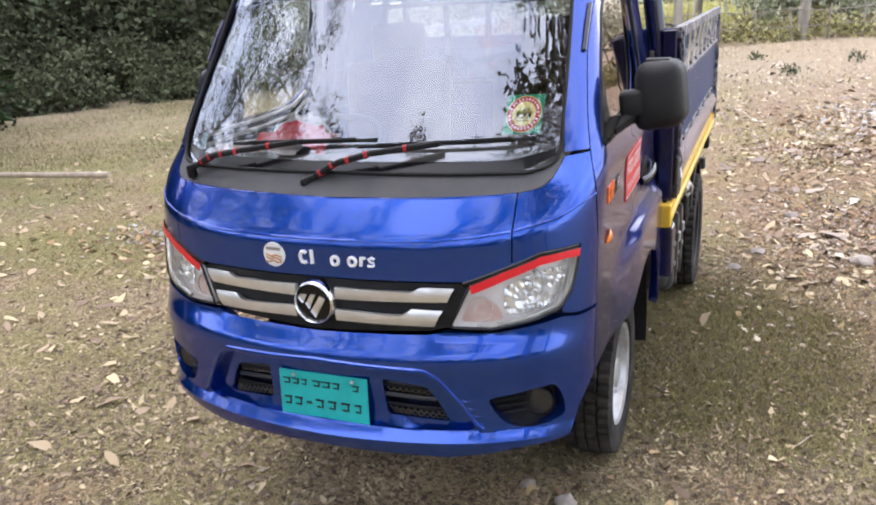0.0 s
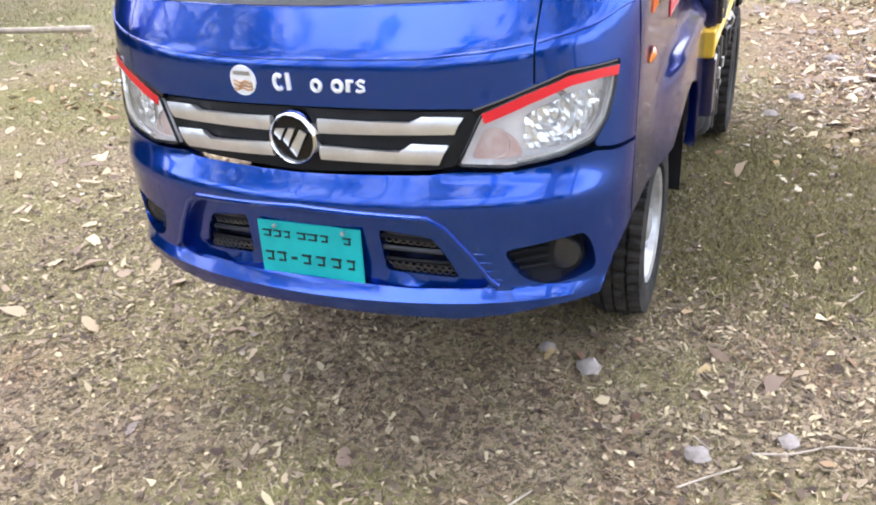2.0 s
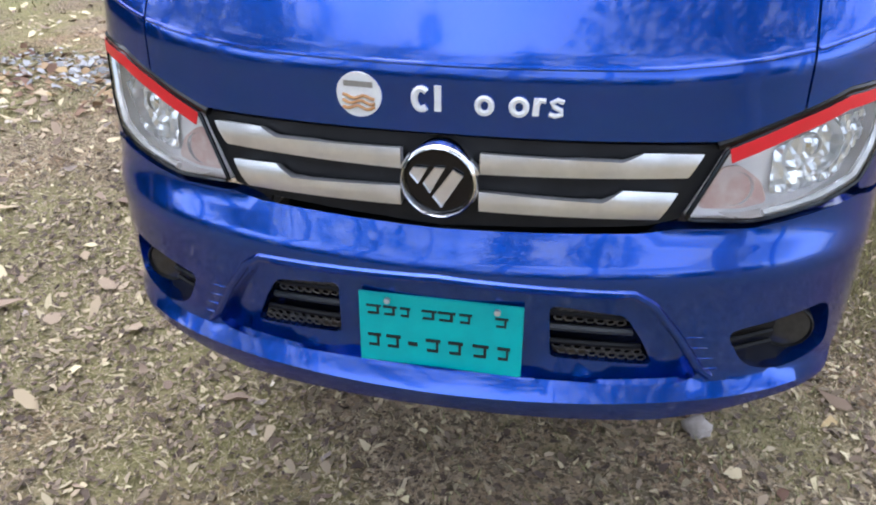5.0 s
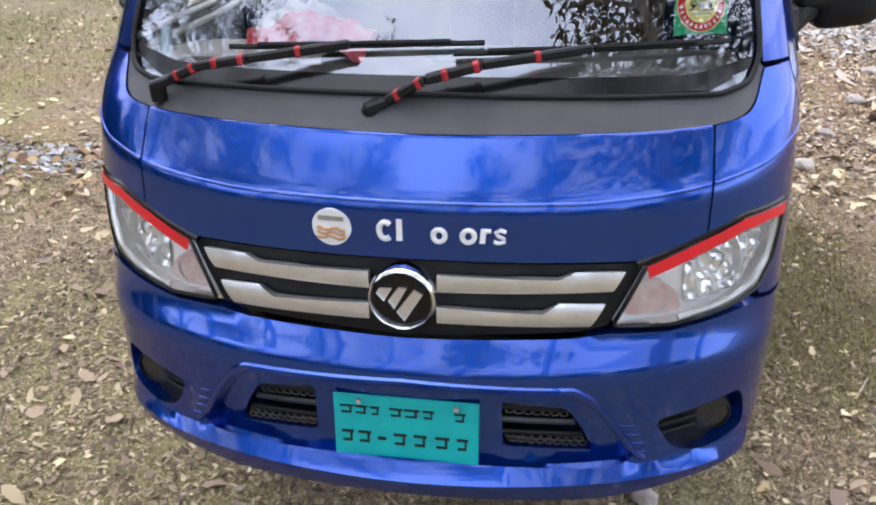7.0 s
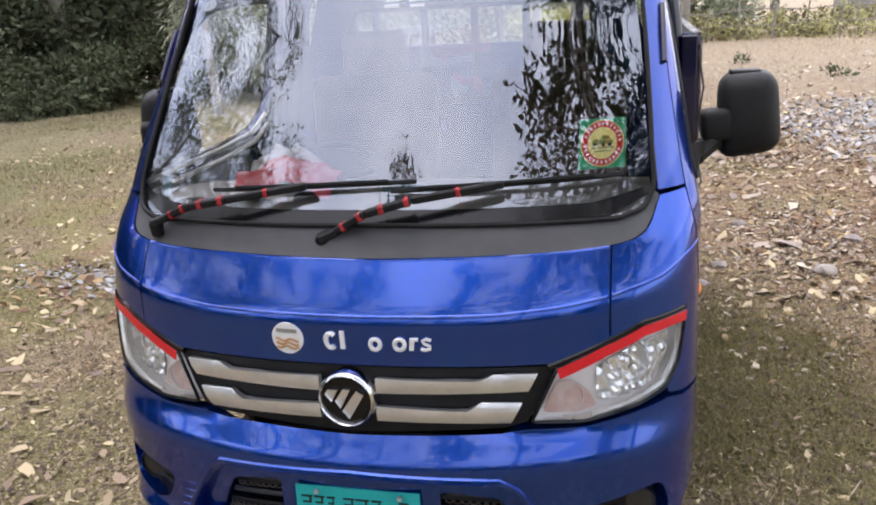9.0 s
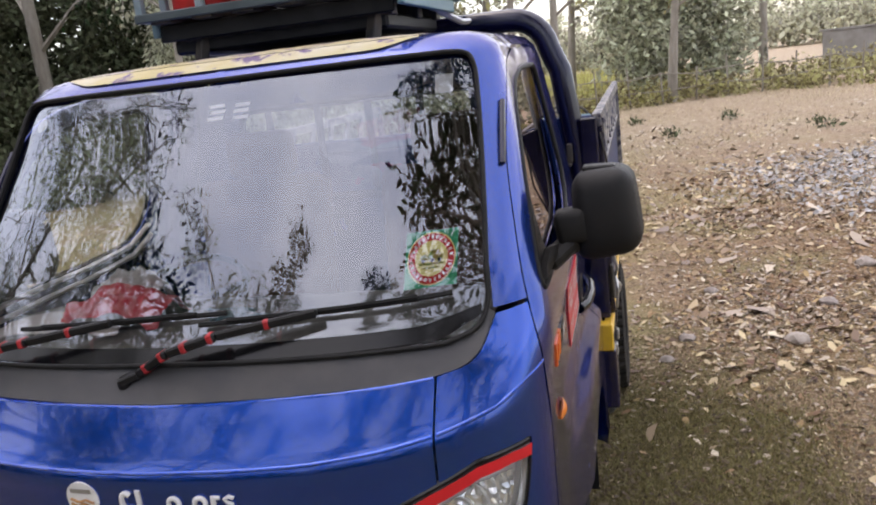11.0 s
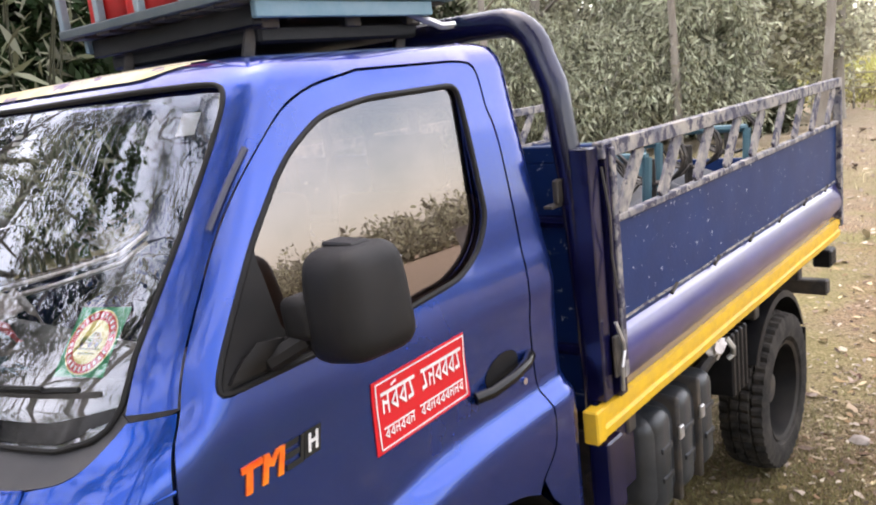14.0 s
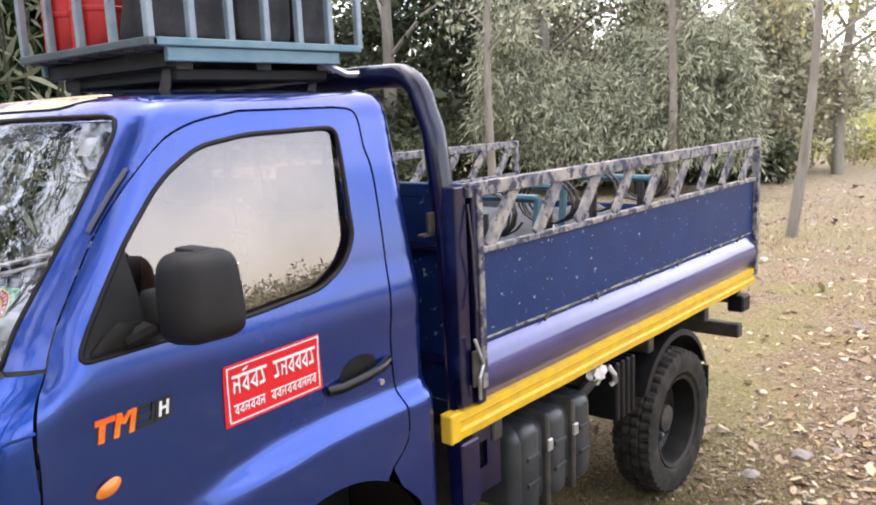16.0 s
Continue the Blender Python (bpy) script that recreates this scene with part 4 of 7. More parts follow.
# headlamps
LAMP = [(0.418, 1.100), (0.52, 1.140), (0.633, 1.174), (0.73, 1.180), (0.803, 1.180), (0.790, 1.12), (0.768, 1.062), (0.718, 1.014), (0.616, 0.988), (0.48, 0.969), (0.364, 0.977)]
STRIP = [(0.418, 1.101), (0.52, 1.141), (0.633, 1.175), (0.73, 1.181), (0.804, 1.181), (0.799, 1.159), (0.73, 1.160), (0.637, 1.152), (0.53, 1.119), (0.424, 1.077)]
for sg in (1, -1):
    fit_ = (lambda b: b) if sg > 0 else (lambda b: mirrored(b))
    lamp = part("headlamp", fit_(patch(rounded(LAMP, 0.01)[::-1], skin(-0.042), step=0.03)), LAMP_GREY, truck, "clear headlamp with a red strip along its top")
    lens = part("lens", fit_(patch(rounded(LAMP, 0.012)[::-1], skin(0.002), step=0.025, depth=0.05)), GLASS_LAMP, lamp, angle=50)
    lens.visible_shadow = False
    rim_ = [skin(0.0)(s, z) for s, z in dense(rounded(LAMP, 0.012), 0.03)]
    part("lamp_seal", fit_(tube(rim_, 0.0045, 6, closed=True)), GLOSS_BLACK, lamp)
    part("red_strip", fit_(patch(STRIP[::-1], skin(0.0055), step=0.025, depth=0.002)), RED, lamp, "red film strip")
    ring_ = dense(rounded(LAMP, 0.012), 0.03)
    bm = bmesh.new()
    sides_ = [[bm.verts.new(skin(d)(a, b)) for a, b in ring_] for d in (-0.002, -0.043)]
    for k in range(len(ring_)):
        bm.faces.new((sides_[0][k], sides_[0][k - 1], sides_[1][k - 1], sides_[1][k]))
    part("lamp_wall", fit_(bm), LAMP_GREY, lamp)
    cut = [(0.520, 1.000), (0.625, 1.004), (0.712, 1.030), (0.756, 1.068), (0.778, 1.130), (0.640, 1.126), (0.520, 1.085)]

    def cut_glass(a, b):
        return skin(-0.034 + 0.010 * noise.noise((a * 60, b * 70, 3)))(a, b)
    part("cut_reflector", fit_(patch(rounded(cut, 0.02)[::-1], cut_glass, step=0.011)), LAMP_SILVER, lamp, "sparkling cut-glass reflector", smooth=False)
    part("lamp_edge", fit_(tube([skin(-0.009)(a, b) for a, b in dense([(0.50, 0.978), (0.612, 0.996), (0.712, 1.022), (0.760, 1.066), (0.784, 1.125), (0.792, 1.160)], 0.03, False)], 0.0075, 6)), LAMP_SILVER, lamp)
    c = skin(-0.05)(0.60, 1.085)
    n = (skin(0.1)(0.60, 1.085) - skin(0)(0.60, 1.085)).normalized()
    n = (n + Vector((0, -1.2, 0))).normalized()
    turn = Vector((0, -1, 0)).rotation_difference(n).to_matrix().to_4x4()
    turn.translation = c
    turn_bowl = turn.copy()
    bowl = lathe([(0.020, 0.012), (0.012, 0.028), (-0.002, 0.046), (-0.014, 0.055), (-0.020, 0.058), (-0.016, 0.062)], (0, 0, 0), 18, "y", False)
    bmesh.ops.transform(bowl, matrix=turn, verts=bowl.verts)
    part("reflector", fit_(bowl), LAMP_SILVER, lamp, "bright faceted reflector bowl", angle=8)
    bulb = lathe([(0.006, 0.012), (-0.012, 0.012), (-0.020, 0.0)], (0, 0, 0), 14, "y")
    bmesh.ops.transform(bulb, matrix=turn, verts=bulb.verts)
    part("bulb", fit_(bulb), CHROME, lamp)
    c2 = skin(-0.045)(0.455, 1.02)
    turn.translation = c2
    for nm, prof, mt in (("turn_reflector", [(0.01, 0.01), (-0.008, 0.026), (-0.018, 0.032)], LAMP_SILVER), ("turn_bulb", [(0.006, 0.011), (-0.010, 0.009), (-0.015, 0.0)], BULB)):
        b2 = lathe(prof, (0, 0, 0), 16, "y", nm == "turn_bulb")
        bmesh.ops.transform(b2, matrix=turn, verts=b2.verts)
        part(nm, fit_(b2), mt, lamp)
    part("turn_lens", fit_(patch(rounded([(0.392, 0.986), (0.470, 0.981), (0.520, 0.990), (0.500, 1.030), (0.455, 1.062), (0.422, 1.058)], 0.012)[::-1], skin(-0.030), step=0.03, depth=0.004)), TURN_PINK, lamp, "pinkish turn-signal insert")
    part("bulb_shield", fit_(tube([turn_bowl @ Vector((0.022 * math.cos(a), -0.016, 0.022 * math.sin(a))) for a in np.linspace(0, 2 * math.pi, 19)[:-1]], 0.003, 6, closed=True)), STEEL, lamp)
    for k in range(5):
        part("lens_rib", fit_(tube([skin(-0.03)(0.66 + 0.022 * k, 1.03 + 0.012 * k), skin(-0.028)(0.665 + 0.022 * k, 1.05 + 0.012 * k)], 0.004, 5)), LAMP_SILVER, lamp)
    # black trim gap above the lamp, towards the bonnet
    gap = [(0.40, 1.106), (0.52, 1.147), (0.633, 1.182), (0.80, 1.188)]
    part("lamp_gap", fit_(tube([skin(-0.006)(s, z) for s, z in dense(gap, 0.03, False)], 0.010, 6)), GLOSS_BLACK, lamp)

# wipers
for wx, wl, wz in ((-0.567, 0.50, 1), (-0.087, 0.52, 1)):
    base = Vector((wx, 0.205 if wx < -0.3 else 0.150, 1.385 if wx < -0.3 else 1.366))
    wiper = part("wiper", lathe([(-0.02, 0.016), (0.012, 0.019), (0.020, 0.012), (0.022, 0.0)], base, 14, "z"), BLACK, truck, "black wiper with red bands along its arm")

    def on_glass(x, z, off):
        s = math.asin(min(1, abs(x) / half_width(z)) ** 0.95) / (math.pi / 2)
        return skin(off)(s if x > 0 else -s, z)
    p1 = on_glass(wx + 0.22, 1.440, 0.045)
    p2 = on_glass(wx + 0.43, 1.476, 0.030)
    arm_pts = [base + Vector((-0.012, -0.005, 0.012)), base + Vector((0.03, 0.01, 0.026)), base.lerp(p1, 0.5) + Vector((0, -0.005, 0.022)), p1, p2]
    part("wiper_arm", joined([bar(a, b, w_, 0.019, 0.004) for a, b, w_ in zip(arm_pts, arm_pts[1:], (0.034, 0.029, 0.026, 0.016))]), BLACK, wiper)
    blade = [on_glass(x, z, 0.013) for x, z in zip(np.linspace(wx + 0.16, wx + 0.70, 9), np.linspace(1.470, 1.490, 9))]
    part("wiper_blade", joined([tube(blade, 0.006, 5), tube([p + Vector((0, -0.005, 0.006)) for p in blade[1:-1]], 0.005, 5)]), RUBBER, wiper)
    path_ = arm_pts[1:]
    for t in (0.3, 0.85, 1.35, 1.9, 2.5):
        i = int(t)
        q = path_[i].lerp(path_[i + 1], t - i)
        d = (path_[i + 1] - path_[i]).normalized() * 0.007
        part("red_band", bar(q - d, q + d, 0.0305 if t < 2 else 0.0185, 0.0212, 0.003), RED_TAPE, wiper, "red tape band")

# stickers on the inner side of the windscreen
def glass_at(x, z, off=-0.004):
    s = math.asin(min(1, abs(x) / half_width(z)) ** 0.95) / (math.pi / 2)
    return pane(off)(s if x > 0 else -s, z)


def on_screen(name, poly, level, mat, label=""):
    """A flat print behind the glass; a higher level lies nearer to it."""
    return part(name, patch(poly, lambda x, z: glass_at(x, z, -0.0048 + 0.0006 * level), step=0.04), mat, screen, label)


def disc_at(cx, cz, r, n=28):
    return [(cx + r * math.cos(2 * math.pi * k / n), cz + r * math.sin(2 * math.pi * k / n)) for k in range(n)]


sc = (0.566, 1.562)
on_screen("windscreen_sticker", [(sc[0] - 0.055, sc[1] - 0.054), (sc[0] + 0.055, sc[1] - 0.054), (sc[0] + 0.055, sc[1] + 0.054), (sc[0] - 0.055, sc[1] + 0.054)], 0, GREEN_STICKER, "square green sticker with a round red and yellow emblem")
on_screen("sticker_ring", disc_at(*sc, 0.051), 1, STICKER_YELLOW)
on_screen("sticker_ring", disc_at(*sc, 0.0485), 2, RED)
on_screen("sticker_centre", disc_at(*sc, 0.0345), 3, STICKER_YELLOW)
# the emblem's lorry: bonnet, cab, load, wheels and the ground line
for poly in ([(-0.024, -0.003), (-0.010, -0.003), (-0.010, 0.009), (-0.019, 0.008), (-0.024, 0.003)], [(-0.009, -0.003), (0.023, -0.003), (0.024, 0.006), (-0.009, 0.006)], [(-0.006, 0.007), (0.020, 0.007), (0.014, 0.015), (0.000, 0.016)],
             [(-0.026, -0.012), (0.026, -0.012), (0.026, -0.009), (-0.026, -0.009)], [(-0.018, -0.019), (0.018, -0.019), (0.018, -0.0165), (-0.018, -0.0165)]):
    on_screen("sticker_print", [(sc[0] + a, sc[1] + b) for a, b in poly], 4, GREEN_PRINT)
for a in (-0.017, 0.002, 0.017):
    on_screen("sticker_print", disc_at(sc[0] + a, sc[1] - 0.0045, 0.0042, 10), 5, INK)
# the ring's writing as short bars
for k in range(26):
    a = 2 * math.pi * (k + 0.5) / 26
    if k in (12, 25):
        continue
    u, v = Vector((math.cos(a), math.sin(a))), Vector((-math.sin(a), math.cos(a)))
    c = Vector(sc) + 0.0415 * u
    on_screen("bar", [tuple(c + e * u + f * v) for e, f in ((-0.0035, -0.0028), (0.0035, -0.0028), (0.0035, 0.0018), (-0.0035, 0.0018))], 3, WHITE)
for x, z in ((0.008, 1.934), (0.078, 1.932), (0.012, 1.920), (0.075, 1.918), (0.008, 1.905), (0.078, 1.903)):
    on_screen("paper_slip", [(x - 0.020, z - 0.004), (x + 0.020, z - 0.003), (x + 0.020, z + 0.005), (x - 0.020, z + 0.004)], 1, WHITE)
for nm, x, z, w, h, mt in (("blue_sticker", -0.60, 1.475, 0.035, 0.05, RACK_TEAL), ("white_sticker", 0.575, 1.925, 0.040, 0.042, WHITE)):
    on_screen(nm, [(x - w / 2, z - h / 2), (x + w / 2, z - h / 2), (x + w / 2, z + h / 2), (x - w / 2, z + h / 2)], 0, mt)
on_screen("white_sticker", [(-0.575 + 0.022 * math.cos(a) + 0.006 * math.sin(a), 1.935 + 0.016 * math.sin(a)) for a in np.linspace(0, 2 * math.pi, 17)[:-1]], 0, WHITE)

# doors with windows, handles, mirrors
win = rounded(WINDOW, 0.04)


def pane_at(s, z):
    """The door glass, a little steeper than the frame round it."""
    p = body(s, z)
    p.x = min(p.x - 0.008, half_width(1.935) - 0.010 + (1.935 - z) * math.tan(radians(8.2)))
    return p


for sg in (1, -1):
    fit_ = (lambda b: b) if sg > 0 else (lambda b: mirrored(b))
    outline = DOOR + ARCH + [(1.40, 0.768), (1.20, 0.768), (0.99, 0.770)]
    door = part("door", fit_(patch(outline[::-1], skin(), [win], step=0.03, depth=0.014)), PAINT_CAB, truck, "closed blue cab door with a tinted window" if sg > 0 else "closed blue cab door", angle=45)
    if sg > 0:
        pane = part("door_glass", patch(win[::-1], pane_at, step=0.04), GLASS_TINT, door, "brown-tinted door window")
        pane.visible_shadow = False
    else:
        # wound down: only its top edge stands out of the slot
        part("door_glass", fit_(tube([skin(-0.012)(s, z) for s, z in ((1.20, 1.470), (1.43, 1.472), (1.62, 1.484))], 0.004, 6)), GLASS_TINT, door, "window wound down into the door")
    for lift, deep_ in ((0.0, -0.030), (-0.030, -0.050)) if sg < 0 else ():
        part("belt_trim", fit_(tube([skin(deep_)(s, z + lift) for s, z in ((0.97, 1.450), (1.20, 1.458), (1.43, 1.462), (1.66, 1.480), (1.74, 1.53))], 0.009, 6)), TRIM, door, "pale trim along the window's foot, its light in the colour")
    part("window_rubber", fit_(tube([skin(-0.002)(s, z) for s, z in dense(win, 0.03)], 0.0072, 8, closed=True)), RUBBER, door)
    part("sail_panel", fit_(patch([(0.934, 1.452), (0.948, 1.60), (0.962, 1.690), (1.02, 1.61), (1.08, 1.525), (1.18, 1.459)][::-1], skin(-0.004), step=0.03, depth=0.01)), MIRROR_PLASTIC, door, "black triangular panel at the mirror foot")
    # drip clip on the pillar
    part("pillar_clip", fit_(tube([skin(0.004)(0.802, 1.725), skin(0.006)(0.828, 1.80), skin(0.004)(0.862, 1.862)], 0.0075, 8)), PAINT_HOOP, door)
    # handle
    hy, hz = 1.305, 1.187
    s0 = 1 + hy - corner_y(hz)
    cup = [(s0 - 0.005 + 0.075 * math.cos(a), hz + 0.018 + 0.044 * math.sin(a)) for a in np.linspace(0, 2 * math.pi, 25)[:-1]]
    part("handle_cup", fit_(patch(cup[::-1], skin(0.002), step=0.03, depth=0.0)), BLACK, door)
    hp = [skin(o)(s0 + a, hz + b) for a, b, o in ((-0.125, -0.012, 0.004), (-0.08, -0.010, 0.022), (0.0, 0.000, 0.030), (0.08, 0.010, 0.024), (0.125, 0.016, 0.004))]
    hb = tube(hp, 0.016, 12)
    part("handle", fit_(hb), GLOSS_BLACK, door, "glossy dark pull handle")
    part("key_lock", fit_(lathe([(-0.004, 0.010), (0.006, 0.010), (0.008, 0.0)], skin(0.0)(s0 + 0.108, hz - 0.048), 12, "x")), CHROME, door)
    # amber side repeater
    ay, az = 0.495, 1.148
    sa = 1 + ay - corner_y(az)
    rep = [(sa + 0.030 * math.cos(a), az + 0.020 * math.sin(a) + 0.006 * math.cos(a)) for a in np.linspace(0, 2 * math.pi, 21)[:-1]]

    def dome(s, z, sa=sa, az=az):
        return skin(0.004 + 0.012 * max(0.0, 1 - ((s - sa) / 0.03) ** 2 - ((z - az) / 0.022) ** 2))(s, z)
    part("side_repeater", fit_(patch(rep[::-1], dome, step=0.008, depth=0.006)), AMBER, door, "small oval amber side lamp", angle=60)
    # mirror
    fold = Matrix.Identity(4) if sg > 0 else Matrix.Translation((0.862, 0.62, 0)) @ Matrix.Rotation(radians(62), 4, "Z") @ Matrix.Translation((-0.80, -0.60, 0))

    def turned(b):
        bmesh.ops.transform(b, matrix=fold, verts=b.verts)
        return fit_(b)
    def mirror_shell():
        """A rounded housing, wider at its foot, deeper in the middle."""
        b = box(0, 0, 0, 0.155, 0.165, 0.214, 0.042, None, 4)
        bmesh.ops.subdivide_edges(b, edges=[e for e in b.edges if e.calc_length() > 0.06], cuts=3, use_grid_fill=True)
        for v in b.verts:
            k = v.co.z / 0.107
            v.co.x *= 1.0 - 0.06 * k - 0.03 * k * k
            v.co.y *= 1.0 - 0.05 * k - 0.05 * k * k
            v.co.z += 0.10 * v.co.x * (0.5 - 0.5 * k)
            if v.co.y < -0.05:
                v.co.y -= 0.010 * max(0.0, 1 - (v.co.x / 0.07) ** 2) * max(0.0, 1 - k * k)
        bmesh.ops.transform(b, matrix=Matrix.Translation((0.930, 0.702, 1.574)) @ Matrix.Rotation(radians(-3), 4, "Y") @ Matrix.Rotation(radians(-4), 4, "Z"), verts=b.verts)
        return b
    mroot = part("mirror_housing", turned(mirror_shell()), MIRROR_PLASTIC, door, "large matt black wing mirror" if sg > 0 else "black wing mirror folded back", angle=60)
    part("mirror_arm", turned(joined([box(0.848, 0.652, 1.552, 0.080, 0.080, 0.084, 0.018, Matrix.Rotation(radians(-6), 4, "Y"), 3), box(0.838, 0.650, 1.503, 0.050, 0.052, 0.040, 0.012, Matrix.Rotation(radians(-12), 4, "Y"), 2)])), MIRROR_PLASTIC, mroot)
    foot = patch([(0.965, 1.462), (1.00, 1.520), (1.055, 1.512), (1.135, 1.468)][::-1], lambda a, b: skin(0.010 + 0.026 * ease(1.46, 1.50, b) * ease(0.965, 1.03, a))(a, b), step=0.02, depth=0.02)
    part("mirror_foot", fit_(joined([foot, bar((0.782, 0.585, 1.472), (0.846, 0.652, 1.515), 0.060, 0.040, 0.012)])), MIRROR_PLASTIC, mroot)
    part("mirror_lip", turned(box(0.918, 0.700, 1.681, 0.078, 0.05, 0.012, 0.004)), BLACK, mroot)
    part("mirror_pin", turned(lathe([(-0.004, 0.006), (0.012, 0.006)], (0.866, 0.655, 1.480), 8, "z")), STEEL, mroot)
    part("mirror_glass", turned(box(0.934, 0.7775, 1.572, 0.100, 0.006, 0.145, 0.002, Matrix.Rotation(radians(-4), 4, "Z"))), MIRROR_GLASS, mroot)
    if sg > 0:
        # red name board: plain bars for its writing
        def side(y, z, off):
            return skin(off)(1 + y - corner_y(z), z)
        sign = part("door_sign", patch([(0.822, 1.178), (1.160, 1.192), (1.152, 1.356), (0.826, 1.344)], lambda y, z: side(y, z, 0.003), step=0.04, depth=0.002), RED, door, "red sign plate with white writing as bars")
        for a, b in (((0.834, 1.186), (1.150, 1.199)), ((0.836, 1.335), (1.145, 1.348))):
            part("sign_line", patch([a, b, (b[0], b[1] + 0.004), (a[0], a[1] + 0.004)], lambda y, z: side(y, z, 0.005), step=0.06), WHITE, sign)
        for a, z0, z1 in ((0.834, 1.186, 1.339), (1.145, 1.199, 1.352)):
            part("sign_line", patch([(a, z0), (a + 0.004, z0), (a + 0.004, z1), (a, z1)], lambda y, z: side(y, z, 0.005), step=0.06), WHITE, sign)
        rnd = random.Random(4)
        for zrow, h, words in ((1.262, 0.058, ((0.850, 0.963, 4), (0.985, 1.135, 6))), (1.207, 0.030, ((0.850, 0.952, 6), (0.972, 1.135, 9)))):
            for wa, wb, n in words:
                w = (wb - wa) / n
                for k in range(n):
                    y = wa + k * w
                    z = zrow + 0.041 * (y - 0.83)
                    strokes = [[(y, z + h * 0.74), (y + w * 1.02, z + h * 0.75), (y + w * 1.02, z + h * 0.90), (y, z + h * 0.89)]]
                    kind = rnd.randrange(4)
                    if kind != 3:
                        strokes.append([(y + w * 0.70, z), (y + w * 0.88, z), (y + w * 0.88, z + h * 0.76), (y + w * 0.70, z + h * 0.76)])
                    if kind in (0, 2):
                        strokes.append([(y + w * 0.05, z + h * 0.30), (y + w * 0.22, z + h * 0.22), (y + w * 0.70, z + h * 0.55), (y + w * 0.66, z + h * 0.68)])
                        strokes.append([(y + w * 0.05, z + h * 0.30), (y + w * 0.70, z + h * 0.02), (y + w * 0.72, z + h * 0.18), (y + w * 0.22, z + h * 0.36)])
                    if kind == 1:
                        strokes.append([(y + w * 0.10, z + h * 0.05), (y + w * 0.28, z + h * 0.05), (y + w * 0.34, z + h * 0.60), (y + w * 0.16, z + h * 0.60)])
                        strokes.append([(y + w * 0.16, z + h * 0.40), (y + w * 0.70, z + h * 0.36), (y + w * 0.70, z + h * 0.50), (y + w * 0.16, z + h * 0.54)])
                    if kind == 3:
                        strokes.append([(y + w * 0.10, z + h * 0.02), (y + w * 0.75, z + h * 0.06), (y + w * 0.75, z + h * 0.22), (y + w * 0.10, z + h * 0.18)])
                        strokes.append([(y + w * 0.60, z + h * 0.08), (y + w * 0.80, z + h * 0.12), (y + w * 0.50, z + h * 0.76), (y + w * 0.32, z + h * 0.76)])
                    if kind == 2 and h > 0.04:
                        strokes.append([(y + w * 0.2, z + h * 0.95), (y + w * 0.8, z + h * 1.06), (y + w * 0.8, z + h * 1.18), (y + w * 0.2, z + h * 1.06)])
                    part("bar", joined([patch(q, lambda a, b: side(a, b, 0.005), step=0.08) for q in strokes]), WHITE, sign)
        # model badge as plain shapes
        def tag_at(y, z, off):
            return side(0.575 + (y - 0.575) * 1.06, 1.287 + (z - 1.287) * 1.22, off)
        y = 0.474
        for w, mt, nm in ((0.046, ORANGE, "badge_block"), (0.052, ORANGE, "badge_block"), (0.040, INK, "badge_block")):
            lean = 0.012
            if nm and mt is ORANGE and w < 0.05:
                polys = [[(y + lean, 1.296), (y + w + lean, 1.298), (y + w + lean, 1.309), (y + lean, 1.307)], [(y + 0.014, 1.262), (y + 0.028, 1.262), (y + 0.036, 1.297), (y + 0.022, 1.297)]]
            elif mt is ORANGE:
                polys = [[(y, 1.263), (y + 0.012, 1.263), (y + 0.012 + lean, 1.309), (y + lean, 1.309)], [(y + 0.036, 1.264), (y + 0.048, 1.264), (y + 0.048 + lean, 1.310), (y + 0.036 + lean, 1.310)],
                         [(y + 0.019, 1.288), (y + 0.029, 1.284), (y + 0.024, 1.309), (y + 0.013, 1.309)], [(y + 0.019, 1.288), (y + 0.029, 1.284), (y + 0.050, 1.309), (y + 0.040, 1.309)]]
            else:
                polys = [[(y, 1.265 + d), (y + 0.034, 1.266 + d), (y + 0.036, 1.275 + d), (y + 0.002, 1.274 + d)] for d in (0, 0.018, 0.036)] + [[(y + 0.032, 1.266), (y + 0.040, 1.266), (y + 0.050, 1.311), (y + 0.042, 1.311)]]
            part(nm, joined([patch(q, lambda a, b: tag_at(a, b, 0.004), step=0.05, depth=0.004) for q in polys]), mt, door)
            y += w + 0.004
        hb = part("badge_box", patch([(0.624, 1.268), (0.664, 1.270), (0.672, 1.314), (0.632, 1.312)], lambda a, b: tag_at(a, b, 0.003), step=0.05, depth=0.003), INK, door)
        part("badge_mark", joined([patch(q, lambda a, b: tag_at(a, b, 0.005), step=0.05) for q in
                                   ([(0.633, 1.276), (0.640, 1.276), (0.645, 1.307), (0.638, 1.307)], [(0.651, 1.277), (0.658, 1.277), (0.663, 1.308), (0.656, 1.308)], [(0.637, 1.289), (0.656, 1.290), (0.657, 1.296), (0.638, 1.295)])]), WHITE, door)

